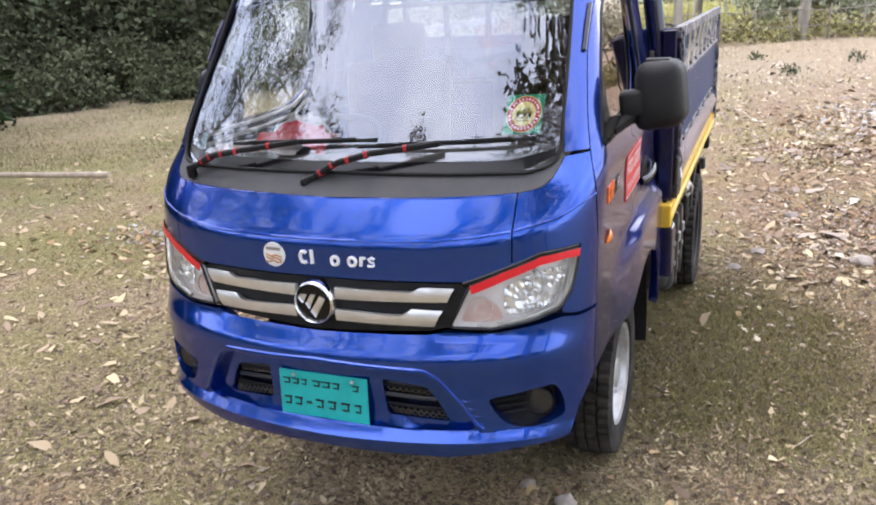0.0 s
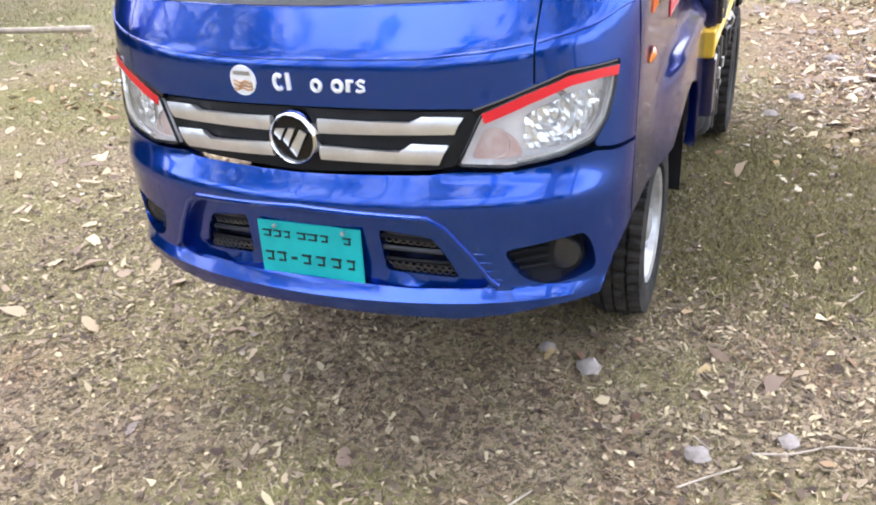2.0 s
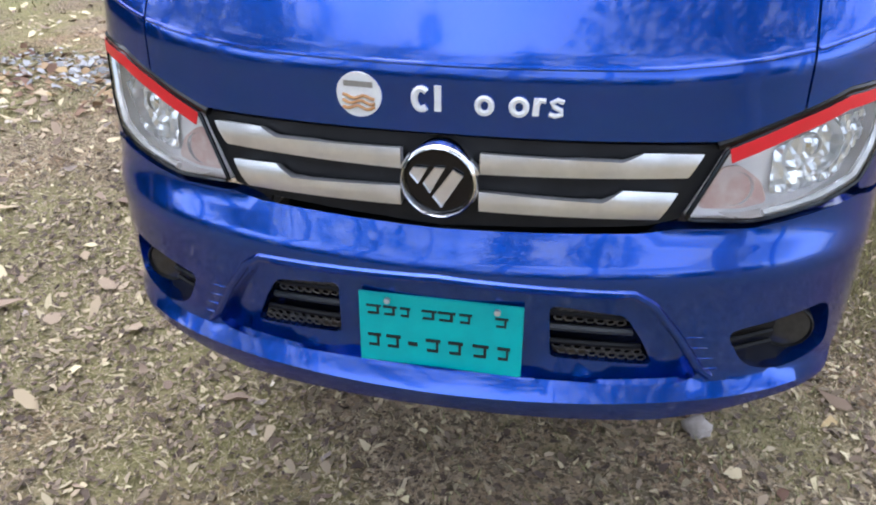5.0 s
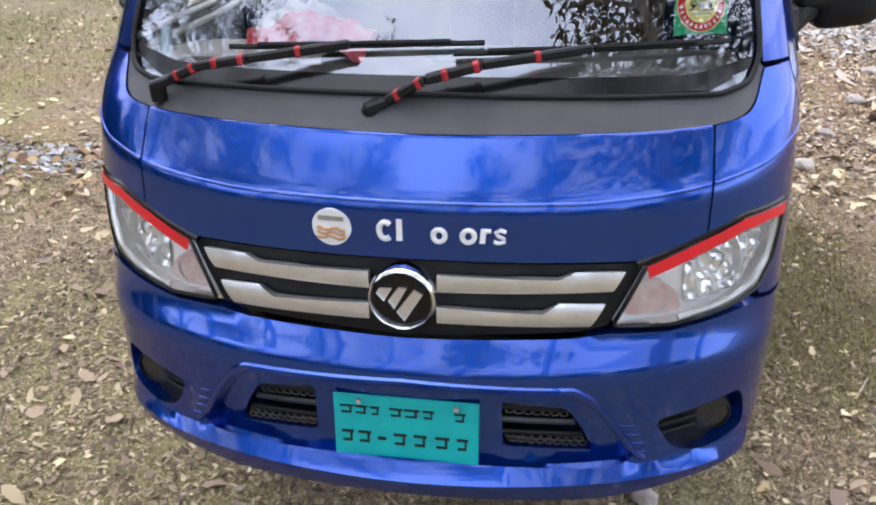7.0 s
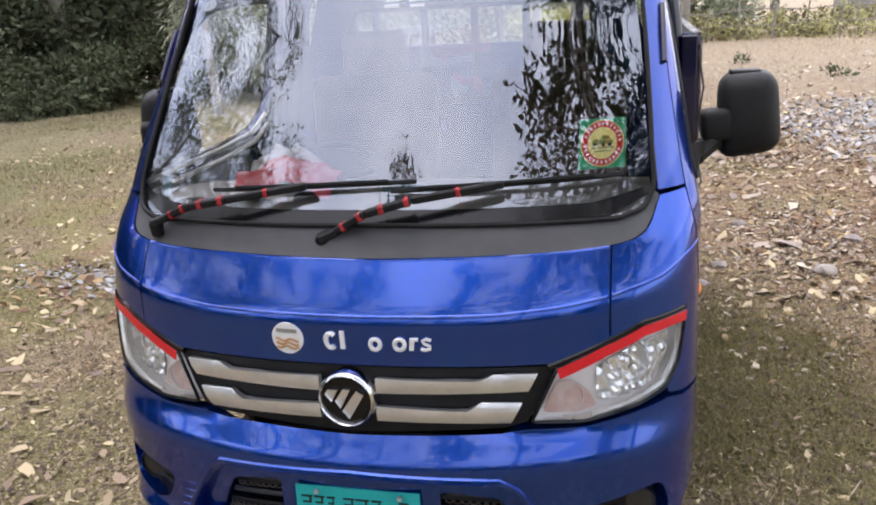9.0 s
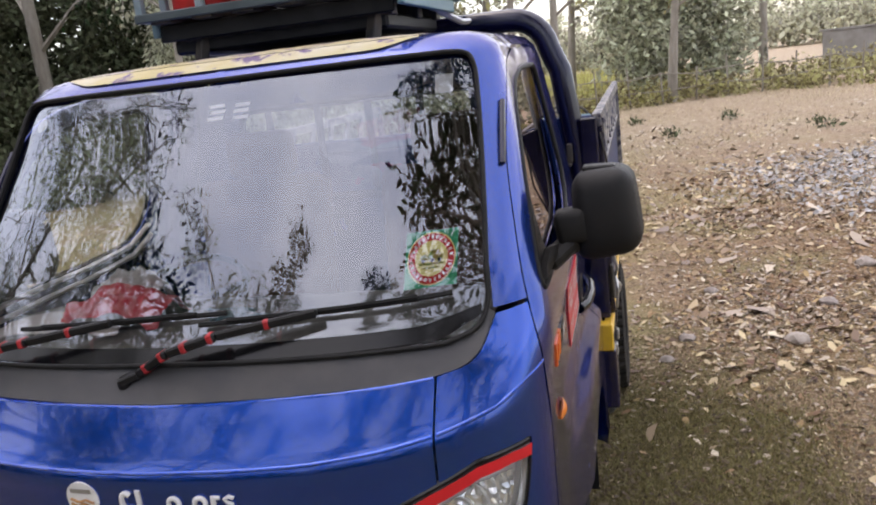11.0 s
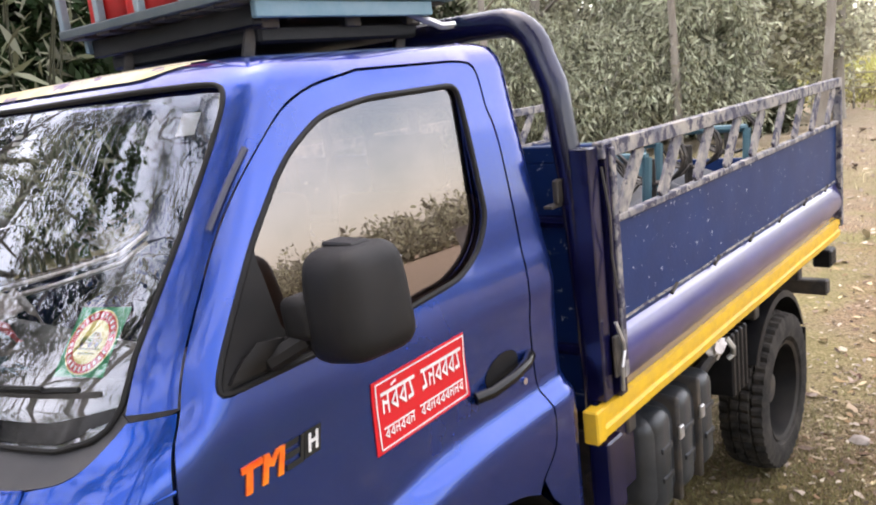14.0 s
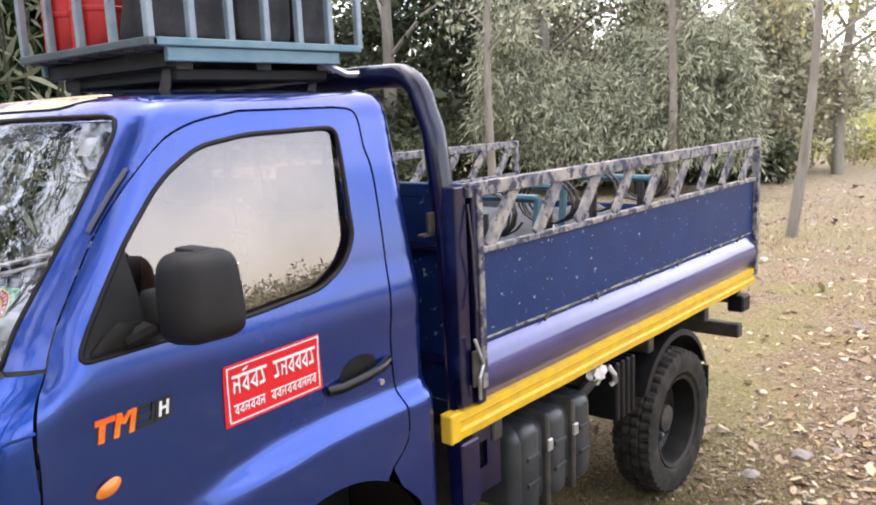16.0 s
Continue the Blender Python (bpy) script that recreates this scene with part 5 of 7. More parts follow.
# back of the cab with its window and guard bars
rw = rounded([(-0.50, 1.52), (0.50, 1.52), (0.47, 1.88), (-0.47, 1.88)], 0.05)
bw = [(-0.745, 0.50), (0.745, 0.50), (0.75, 1.35), (0.68, 1.70), (0.60, 1.97), (0.52, 2.05), (-0.52, 2.05), (-0.60, 1.97), (-0.68, 1.70), (-0.75, 1.35)]
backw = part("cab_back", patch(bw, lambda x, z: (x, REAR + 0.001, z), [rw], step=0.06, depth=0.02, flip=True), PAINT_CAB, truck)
part("rear_glass", patch(rw, lambda x, z: (x, REAR - 0.01, z), step=0.1), GLASS, backw)
part("rear_rubber", tube([(x, REAR, z) for x, z in dense(rw, 0.06)], 0.012, 6, closed=True), RUBBER, backw)

# cab floor, dashboard, seats, wheel
part("cab_floor", box(0, 0.98, 0.86, 1.50, 1.28, 0.05, 0.01), INTERIOR, truck)
prof = [(0.26, 1.388), (0.34, 1.412), (0.55, 1.418), (0.70, 1.40), (0.74, 1.34), (0.70, 1.15), (0.66, 0.92)]
bm = bmesh.new()
rows3 = [[bm.verts.new((x, y + (0.10 * (abs(x) / 0.66) ** 2 if i < 2 else 0), z)) for x in np.linspace(-0.68, 0.68, 21)] for i, (y, z) in enumerate(prof)]
for A, B in zip(rows3, rows3[1:]):
    for k in range(20):
        bm.faces.new((A[k], B[k], B[k + 1], A[k + 1]))
bmesh.ops.recalc_face_normals(bm, faces=bm.faces[:])
part("dashboard", bm, DASH, truck, "grey moulded dashboard")
for x in (-0.36, 0.36):
    seat = part("seat", box(x, 1.22, 1.02, 0.52, 0.48, 0.18, 0.05, None, 3), SEAT, truck, "brown cloth cab seat")
    part("seat_back", box(x, 1.47, 1.34, 0.50, 0.14, 0.60, 0.05, Matrix.Rotation(radians(-8), 4, "X"), 3), SEAT, seat)
    part("headrest", box(x, 1.53, 1.72, 0.26, 0.09, 0.17, 0.035, None, 3), SEAT, seat)
wheel_c = Vector((-0.36, 0.86, 1.36))
tilt = Matrix.Translation(wheel_c) @ Matrix.Rotation(radians(28), 4, "X")
stw = tube([tilt @ Vector((0.19 * math.cos(a), 0.19 * math.sin(a), 0)) for a in np.linspace(0, 2 * math.pi, 37)[:-1]], 0.013, 8, closed=True)
steer = part("steering_wheel", stw, BLACK, truck)
for a in (0.3, math.pi - 0.3, -math.pi / 2):
    part("spoke", tube([tilt @ Vector((0, 0, -0.02)), tilt @ Vector((0.18 * math.cos(a), 0.18 * math.sin(a), 0))], 0.012, 6), BLACK, steer)
part("steering_column", tube([tilt @ Vector((0, 0, -0.01)), tilt @ Vector((0, 0, -0.28))], 0.035, 10), BLACK, steer)

# wheels
def wheel(x, y, r, w, rim_mat, sg, label, deep=0.0, sunk=0.0):
    c = Vector((sg * x, y, r + 0.013 - sunk))
    k = w / 2
    prof = [(-k * 0.55, r * 0.60), (-k * 0.95, r * 0.68), (-k * 1.02, r * 0.82), (-k * 0.94, r * 0.94), (-k * 0.75, r * 0.985), (k * 0.75, r * 0.985), (k * 0.94, r * 0.94), (k * 1.02, r * 0.82), (k * 0.95, r * 0.68), (k * 0.55, r * 0.60)]
    n = 132
    prof = prof[:3] + [(-k * 0.98, r * 0.90), (-k * 0.93, r * 0.965), (-k * 0.52, r * 0.985), (-k * 0.48, r * 0.955), (-k * 0.42, r * 0.955), (-k * 0.38, r), (-k * 0.05, r), (-k * 0.03, r * 0.96)]
    prof = prof + [(-u, v) for u, v in reversed(prof)]
    bm = lathe(prof, c, n, "x", False)
    for v in bm.verts:
        d = Vector((0, v.co.y - c.y, v.co.z - c.z))
        if d.length > r * 0.87:
            a = math.atan2(d.z, d.y) / (2 * math.pi) * n
            u = (v.co.x - c.x) / k
            if (round(a) + (1 if abs(u) < 0.45 else 0)) % 3 == 0:
                v.co -= d.normalized() * r * 0.035
    tyre_ = part("wheel", bm, TYRE, truck, label, angle=30)
    o = sg * k
    d_ = o * deep
    rp = [(o * 0.62, r * 0.62), (o * 0.88, r * 0.63), (o * 0.80, r * 0.58), (o * 0.45 - d_, r * 0.56), (o * 0.30 - d_, r * 0.50), (o * 0.52 - d_, r * 0.40), (o * 0.55 - d_, r * 0.24), (o * 0.40 - d_, r * 0.20), (o * 0.40 - d_, 0.0)]
    rim = part("rim", lathe(rp, c, 40, "x", False), rim_mat, tyre_, angle=40)
    for q in range(8):
        a = 2 * math.pi * q / 8
        part("rim_hole", lathe([(o * 0.44 - d_, r * 0.055), (o * 0.475 - d_, r * 0.055), (o * 0.475 - d_, 0.0)], c + Vector((0, 0.45 * r * math.cos(a), 0.45 * r * math.sin(a))), 12, "x"), GLOSS_BLACK, rim)
    for q in range(5):
        a = 2 * math.pi * q / 5
        part("wheel_nut", lathe([(o * 0.52 - d_, 0.011), (o * 0.66 - d_, 0.011), (o * 0.68 - d_, 0.0)], c + Vector((0, 0.31 * r * math.cos(a), 0.31 * r * math.sin(a))), 6, "x"), STEEL, rim)
    part("hub_cap", lathe([(o * 0.4 - d_, r * 0.20), (o * 0.72 - d_ * 0.6, r * 0.18), (o * 0.80 - d_ * 0.6, r * 0.08), (o * 0.80 - d_ * 0.6, 0.0)], c, 20, "x"), STEEL if not deep else DARK_STEEL, rim)


FRONT_AXLE, REAR_AXLE = 1.13, 3.535
for sg in (1, -1):
    wheel(0.662, FRONT_AXLE, 0.343, 0.195, STEEL, sg, "dusty front tyre on a silver steel rim")
    wheel(0.760, REAR_AXLE, 0.385, 0.21, RIM_DARK, sg, "chunky rear tyre on a deep dark rim", 0.75, 0.085)
    bm = bmesh.new()
    arcs = []
    for x in (0.40, 0.62, 0.785):
        arcs.append([bm.verts.new((sg * x, 1.15 + 0.46 * math.sin(a), 0.43 + 0.46 * math.cos(a))) for a in [radians(d) for d in range(-48, 106, 9)]])
    for A, B in zip(arcs, arcs[1:]):
        for k in range(len(A) - 1):
            bm.faces.new((A[k], A[k + 1], B[k + 1], B[k]))
    part("arch_liner", bm, BLACK, truck)
    # rear mudguard and flap
    bm = bmesh.new()
    arcs = [[bm.verts.new((sg * x, REAR_AXLE + 0.42 * math.sin(a), 0.36 + 0.44 * math.cos(a))) for a in [radians(d) for d in range(-62, 78, 10)]] for x in (0.60, 0.84, 0.845)]
    for i, v in enumerate(arcs[2]):
        d = Vector((0, v.co.y - REAR_AXLE, v.co.z - 0.36)).normalized() * 0.03
        v.co -= d
    for A, B in zip(arcs, arcs[1:]):
        for k in range(len(A) - 1):
            bm.faces.new((A[k], A[k + 1], B[k + 1], B[k]))
    guard = part("rear_mudguard", bm, BLACK, truck, "black plastic mudguard over the rear tyre")
    part("mud_flap", box(sg * 0.74, REAR_AXLE + 0.425, 0.40, 0.20, 0.012, 0.20, 0.003), RUBBER, guard)
    part("guard_front", joined([box(sg * 0.76, 2.90 + 0.05 * k, 0.66, 0.16, 0.035, 0.28, 0.008) for k in range(4)]), BLACK, guard)

# ---- the truck: chassis, bed, hoop, rack ----
for x in (-0.36, 0.36):
    part("chassis_rail", bar((x, 0.55, 0.60), (x, 4.62, 0.62), 0.07, 0.13), DARK_STEEL, truck)
part("rear_axle", tube([(-0.70, REAR_AXLE, 0.363), (0.70, REAR_AXLE, 0.363)], 0.05, 10), DARK_STEEL, truck)
part("front_axle", tube([(-0.60, FRONT_AXLE, 0.35), (0.60, FRONT_AXLE, 0.35)], 0.04, 10), DARK_STEEL, truck)
part("underbody", box(0, 0.95, 0.62, 1.0, 1.2, 0.34, 0.05), BLACK, truck)
part("radiator_core", box(0, 0.14, 0.72, 0.86, 0.05, 0.28, 0.005), DARK_STEEL, truck)
for y in (2.0, 2.7, 3.3, 4.0, 4.5):
    part("cross_member", box(0, y, 0.79, 1.62, 0.06, 0.10, 0.006), DARK_STEEL, truck)
part("tail_beam", box(0, 4.48, 0.575, 1.66, 0.07, 0.085, 0.008), DARK_STEEL, truck, "dark steel beam across the tail")
for sg in (1, -1):
    part("tail_stub", box(sg * 0.80, 4.52, 0.74, 0.10, 0.12, 0.10, 0.01), BLACK, truck)

bed = part("cargo_bed", box(0, 3.19, 0.905, 1.66, 2.78, 0.06, 0.004), PAINT_BED, truck, "steel cargo bed with slatted sides and a yellow lower rail")
Y1, Y2 = 1.80, 4.585
for sg in (1, -1):
    X0 = sg * 0.868
    # yellow rail: a pressed step along the bottom
    prof = [(0.835, 0.852), (0.868, 0.856), (0.872, 0.885), (0.862, 0.893), (0.862, 0.915), (0.872, 0.923), (0.870, 0.950), (0.845, 0.955)]
    bm = bmesh.new()
    ys = np.linspace(Y1 - 0.10, Y2, 40)
    rr = [[bm.verts.new((sg * (x + 0.0015 * noise.noise((y * 3, x * 9, 1))), y, z + 0.003 * noise.noise((y * 2, 3, z * 4)))) for x, z in prof] for y in ys]
    for A, B in zip(rr, rr[1:]):
        for k in range(len(prof) - 1):
            bm.faces.new((A[k], A[k + 1], B[k + 1], B[k]))
    bm.faces.new(rr[0])
    bm.faces.new(rr[-1])
    bmesh.ops.recalc_face_normals(bm, faces=bm.faces[:])
    part("yellow_rail", bm, YELLOW, bed, "chipped yellow lower rail", angle=25)
    # rolled lower side
    bm = bmesh.new()
    prof = [(0.852, 0.95), (0.858, 0.975), (0.876, 1.01), (0.884, 1.05), (0.876, 1.09), (0.858, 1.125), (0.850, 1.15), (0.835, 1.16)]
    ys = np.linspace(Y1, Y2 - 0.02, 30)
    rr = [[bm.verts.new((sg * x, y, z)) for x, z in prof] for y in ys]
    for A, B in zip(rr, rr[1:]):
        for k in range(len(prof) - 1):
            bm.faces.new((A[k], A[k + 1], B[k + 1], B[k]))
    bm.faces.new(rr[0])
    bm.faces.new(rr[-1])
    bmesh.ops.recalc_face_normals(bm, faces=bm.faces[:])
    part("rolled_side", bm, PAINT_PURPLE, bed, "rounded purple-blue lower side", angle=40)
    # flat plate with a seam and small dents
    bm = bmesh.new()
    ys, zs = np.linspace(Y1 + 0.03, Y2 - 0.02, 60), np.linspace(1.155, 1.492, 12)
    for xx in (0.856, 0.848):
        rr = [[bm.verts.new((sg * (xx + 0.003 * noise.noise((y * 2.3, z * 3.1, 5)) + 0.0015 * noise.noise((y * 9, z * 11, 2))), y, z)) for z in zs] for y in ys]
        for A, B in zip(rr, rr[1:]):
            for k in range(len(zs) - 1):
                bm.faces.new((A[k], A[k + 1], B[k + 1], B[k]))
    bmesh.ops.recalc_face_normals(bm, faces=bm.faces[:])
    part("side_plate", bm, PAINT_BED, bed, "scratched dark blue side plate", angle=60)
    # dark panel added inside, so the bed reads as shaded between the slats
    part("bed_lining", box(sg * 0.826, 3.19, 1.205, 0.012, 2.72, 0.53, 0.003), BED_FILL, bed)
    part("plate_seam", tube([(sg * 0.859, y, 1.172 + 0.002 * math.sin(y * 7)) for y in np.linspace(Y1 + 0.05, Y2 - 0.05, 30)], 0.005, 5), PAINT_WORN, bed)
    for y in np.linspace(2.25, 4.3, 6):
        part("hinge_pin", tube([(sg * 0.863, y, 1.155), (sg * 0.863, y + 0.05, 1.178)], 0.007, 6), DARK_STEEL, bed)
    # slatted upper part
    part("top_rail", bar((sg * 0.866, Y1 - 0.02, 1.705), (sg * 0.866, Y2, 1.708), 0.035, 0.048), PAINT_WORN, bed, "worn grey-blue top rail")
    part("lower_rail", bar((sg * 0.860, Y1, 1.490), (sg * 0.860, Y2, 1.492), 0.026, 0.022), PAINT_WORN, bed)
    n = 9
    for k in range(n):
        y = 1.905 + k * 0.305
        part("slat", bar((sg * 0.862, y, 1.497), (sg * 0.862, y + 0.165, 1.690), 0.012, 0.062, 0.002, (0, 1, 0)), PAINT_WORN, bed)
    part("front_post", joined([box(X0 - sg * 0.006, Y1 + 0.015, 1.34, 0.045, 0.045, 0.77, 0.004), box(X0 - sg * 0.03, Y1 - 0.05, 1.34, 0.06, 0.06, 0.76, 0.004)]), PAINT_HOOP, bed, "dark blue corner post")
    part("post_edge", box(X0 + sg * 0.006, Y1 + 0.028, 1.36, 0.035, 0.030, 0.70, 0.003), PAINT_WORN, bed)
    part("rear_post", box(X0 - sg * 0.004, Y2, 1.32, 0.040, 0.035, 0.82, 0.004), PAINT_WORN, bed)
    part("yellow_block", box(X0 - sg * 0.018, Y1 - 0.125, 0.905, 0.05, 0.055, 0.105, 0.005), YELLOW, bed)
    # latch with its bent wire
    lx = sg * 0.892
    wire = [(lx, Y1 - 0.03, 1.20), (lx + sg * 0.012, Y1 - 0.015, 1.14), (lx, Y1 + 0.015, 1.10), (lx + sg * 0.008, Y1 - 0.02, 1.06), (lx, Y1 - 0.01, 0.98)]
    part("latch_wire", tube(wire, 0.006, 6), STEEL, bed)
    part("latch_plate", box(sg * 0.882, Y1 - 0.01, 1.09, 0.012, 0.05, 0.13, 0.004), DARK_STEEL, bed)
    part("tie_cord", tube([(sg * 0.875, Y1 - 0.02, 1.66), (sg * 0.898, Y1 - 0.03, 1.52), (sg * 0.885, Y1 - 0.01, 1.40), (sg * 0.900, Y1 - 0.02, 1.30)], 0.004, 5), DARK_STEEL, bed)
part("head_board", joined([box(0, Y1, 1.31, 1.68, 0.03, 0.73, 0.004), box(0, Y1, 1.70, 1.72, 0.035, 0.05, 0.004)]), PAINT_BED, bed)
part("tail_gate", box(0, Y2, 1.12, 1.66, 0.03, 0.38, 0.004), PAINT_BED, bed)
# teal frames and coiled wire lying in the bed
for k, (y, x) in enumerate(((2.35, 0.45), (2.8, 0.30), (3.3, 0.5))):
    fr = thing("pipe_frame", "teal painted pipe frame lying in the bed", "frame", "pipe frames in the bed", at=(x, y, 0.922))
    for a, b in (((-0.25, 0, 0.02), (-0.25, 0.1, 0.66)), ((0.25, 0, 0.02), (0.25, 0.1, 0.66)), ((-0.25, 0.1, 0.66), (0.25, 0.1, 0.66)), ((-0.25, 0.05, 0.34), (0.25, 0.05, 0.34))):
        part("pipe", tube([a, b], 0.018, 8), PIPE_TEAL, fr)
for k, (y, x) in enumerate(((2.15, 0.62), (2.62, 0.62), (3.05, 0.6), (3.55, 0.6))):
    coil = []
    for q in range(60):
        a = q * 0.42
        coil.append((0.14 * math.cos(a), 0.04 * math.sin(a * 0.31) + 0.0012 * q, 0.62 + 0.10 * math.sin(a)))
    cw = thing("wire_coil", "loose coil of dark wire in the bed", "wire", "wire coils in the bed", at=(x, y, 0.93))
    part("wire", tube(coil, 0.006, 5), DARK_STEEL, cw)
    part("coil_peg", tube([(0, 0.03, 0.01), (0, 0.03, 0.62)], 0.02, 6), DARK_STEEL, cw)

# dark mound added to darken the bed's inside, shaped as a slumped tarpaulin
tarp = thing("tarpaulin", "dark slumped tarpaulin added to darken the bed's inside", "tarpaulin", at=(0, 3.05, 0.923))
bm = bmesh.new()
grid_ = []
for i in range(40):
    row = []
    for j in range(26):
        u, v = i / 39 * 2 - 1, j / 25 * 2 - 1
        e = max(0.0, 1 - abs(u) ** 6) * max(0.0, 1 - abs(v) ** 6)
        f = 0.5 * noise.noise((u * 3.2, v * 2.1, 3)) + 0.3 * noise.noise((u * 8, v * 6, 5)) + 0.14 * noise.noise((u * 19, v * 15, 8))
        row.append(bm.verts.new((0.74 * v, 1.10 * u, max(0.004, e ** 0.5 * (0.44 + 0.22 * f)))))
    grid_.append(row)
for A, B in zip(grid_, grid_[1:]):
    for k in range(25):
        bm.faces.new((A[k], A[k + 1], B[k + 1], B[k]))
bmesh.ops.recalc_face_normals(bm, faces=bm.faces[:])
part("tarp_sheet", bm, BED_FILL, tarp, angle=70)
part("tarp_rope", tube([(-0.72, -0.3, 0.12), (-0.40, -0.25, 0.58), (0.0, -0.2, 0.62), (0.40, -0.15, 0.58), (0.72, -0.1, 0.12)], 0.008, 6), WHITE_CLOTH, tarp)

# hoop behind the cab
hoop_path = []
for sg in (1, -1):
    leg = [(0.806, 0.88), (0.796, 1.20), (0.776, 1.60), (0.738, 1.90)]
    arc = [(0.705 - 0.13 * (1 - math.cos(a)) , 1.965 + 0.13 * math.sin(a)) for a in np.linspace(0.15, math.pi / 2, 7)]
    pts = [(sg * (x + 0.012), 1.768, z) for x, z in leg + arc]
    hoop_path += pts if sg > 0 else pts[::-1]
hoop = part("guard_hoop", tube(dense(hoop_path, 0.08, False), 0.042, 14), PAINT_HOOP, truck, "dark navy steel hoop behind the cab", angle=60)
for x in (-0.42, -0.21, 0.0, 0.21, 0.42):
    part("guard_bar", tube([(x, 1.768, 1.05), (x, 1.768, 2.09)], 0.016, 8), PAINT_HOOP, hoop)
for z in (1.10, 1.50):
    part("guard_rung", tube([(-0.81, 1.768, z), (0.81, 1.768, z)], 0.02, 8), PAINT_HOOP, hoop)
for sg in (1, -1):
    part("hoop_bracket", joined([box(sg * 0.765, 1.715, 1.60, 0.020, 0.030, 0.07, 0.004), box(sg * 0.755, 1.70, 1.56, 0.03, 0.06, 0.010, 0.002)]), DARK_STEEL, hoop)
    part("leg_foot", box(sg * 0.845, 1.745, 0.72, 0.07, 0.10, 0.24, 0.006), PAINT_HOOP, hoop)

# tank and brackets under the bed
tank = part("fuel_tank", box(0.66, 2.38, 0.56, 0.34, 0.60, 0.36, 0.06, None, 3), TANK, truck, "ribbed dark grey fuel tank under the bed", angle=50)
for k in range(3):
    part("tank_rib", box(0.66, 2.18 + 0.20 * k, 0.555, 0.372, 0.135, 0.385, 0.05, None, 4), TANK, tank)
    for z in (0.50, 0.61):
        part("tank_press", box(0.845, 2.18 + 0.20 * k, z, 0.012, 0.085, 0.022, 0.005, None, 2), TANK, tank)
for y in (2.28, 2.48):
    part("tank_strap", box(0.66, y, 0.56, 0.385, 0.028, 0.402, 0.03, None, 3), DARK_STEEL, tank)
    part("strap_clip", box(0.857, y, 0.63, 0.014, 0.036, 0.05, 0.004), STEEL, tank)
part("tank_filler", tube([(0.78, 2.62, 0.70), (0.82, 2.68, 0.77), (0.825, 2.70, 0.79)], 0.026, 8), DARK_STEEL, tank)
bm = bmesh.new()
bmesh.ops.create_icosphere(bm, subdivisions=3, radius=0.05)
for v in bm.verts:
    v.co += v.co.normalized() * 0.028 * noise.noise(v.co * 42)
    v.co = Vector((0.83 + v.co.x * 0.7, 2.71 + v.co.y, 0.80 + v.co.z * 0.9))
part("filler_rag", bm, WHITE_CLOTH, tank, "crumpled white rag stuffed round the filler", angle=60)
brk = part("side_bracket", patch([(1.76, 0.56), (2.02, 0.56), (2.02, 0.84), (1.76, 0.84)], lambda y, z: (0.80, y, z), [[(1.86, 0.66), (1.94, 0.66), (1.94, 0.76), (1.86, 0.76)]], step=0.08, depth=0.02), PAINT_HOOP, truck)
part("bracket_arm", joined([box(0.70, 1.80, 0.68, 0.16, 0.05, 0.30, 0.006), box(0.78, 1.78, 0.60, 0.04, 0.06, 0.18, 0.004)]), DARK_STEEL, brk)
part("hook", tube([(0.85, 2.78, 0.82), (0.87, 2.80, 0.78), (0.86, 2.83, 0.74), (0.84, 2.82, 0.72)], 0.012, 6), STEEL, truck)

# carrier on the cab roof
RZ, RX, RYF, RYB = 2.200, 0.396, 0.962, 1.79
rack = part("roof_rack", joined([bar((sg * RX, RYF, RZ), (sg * RX, RYB, RZ), 0.032, 0.024) for sg in (1, -1)] + [bar((-RX, RYB, RZ), (RX, RYB, RZ), 0.032, 0.024)]), RACK_TEAL, truck, "blue-grey painted roof carrier with upright bars")
part("front_rail", bar((-RX - 0.016, RYF, RZ), (RX + 0.016, RYF, RZ), 0.032, 0.025), RACK_SHADED, rack)
for x in np.linspace(-RX + 0.06, RX - 0.06, 6):
    part("rack_slat", bar((x, RYF, RZ - 0.012), (x, RYB, RZ - 0.012), 0.07, 0.016), DARK_STEEL, rack)
for x in (RX, -RX):
    part("side_board", bar((x * 0.985, RYF + 0.05, RZ - 0.034), (x * 0.985, RYB - 0.10, RZ - 0.034), 0.02, 0.042), RACK_TEAL, rack, "teal board along the carrier's side")
# black boards put in for the shade under the carrier
part("front_board", bar((-RX + 0.01, RYF + 0.08, RZ - 0.045), (RX - 0.03, RYF + 0.08, RZ - 0.045), 0.03, 0.05), BLACK, rack)
part("under_board", box(-0.02, RYF + 0.42, RZ - 0.088, 0.70, 0.62, 0.045, 0.008), BLACK, rack, "black board added as the shade under the carrier")
UP = 0.46
for y in np.linspace(RYF, RYB, 7):
    for x in (RX, -RX):
        part("upright", bar((x, y, RZ), (x, y, RZ + UP), 0.024, 0.024), RACK, rack)
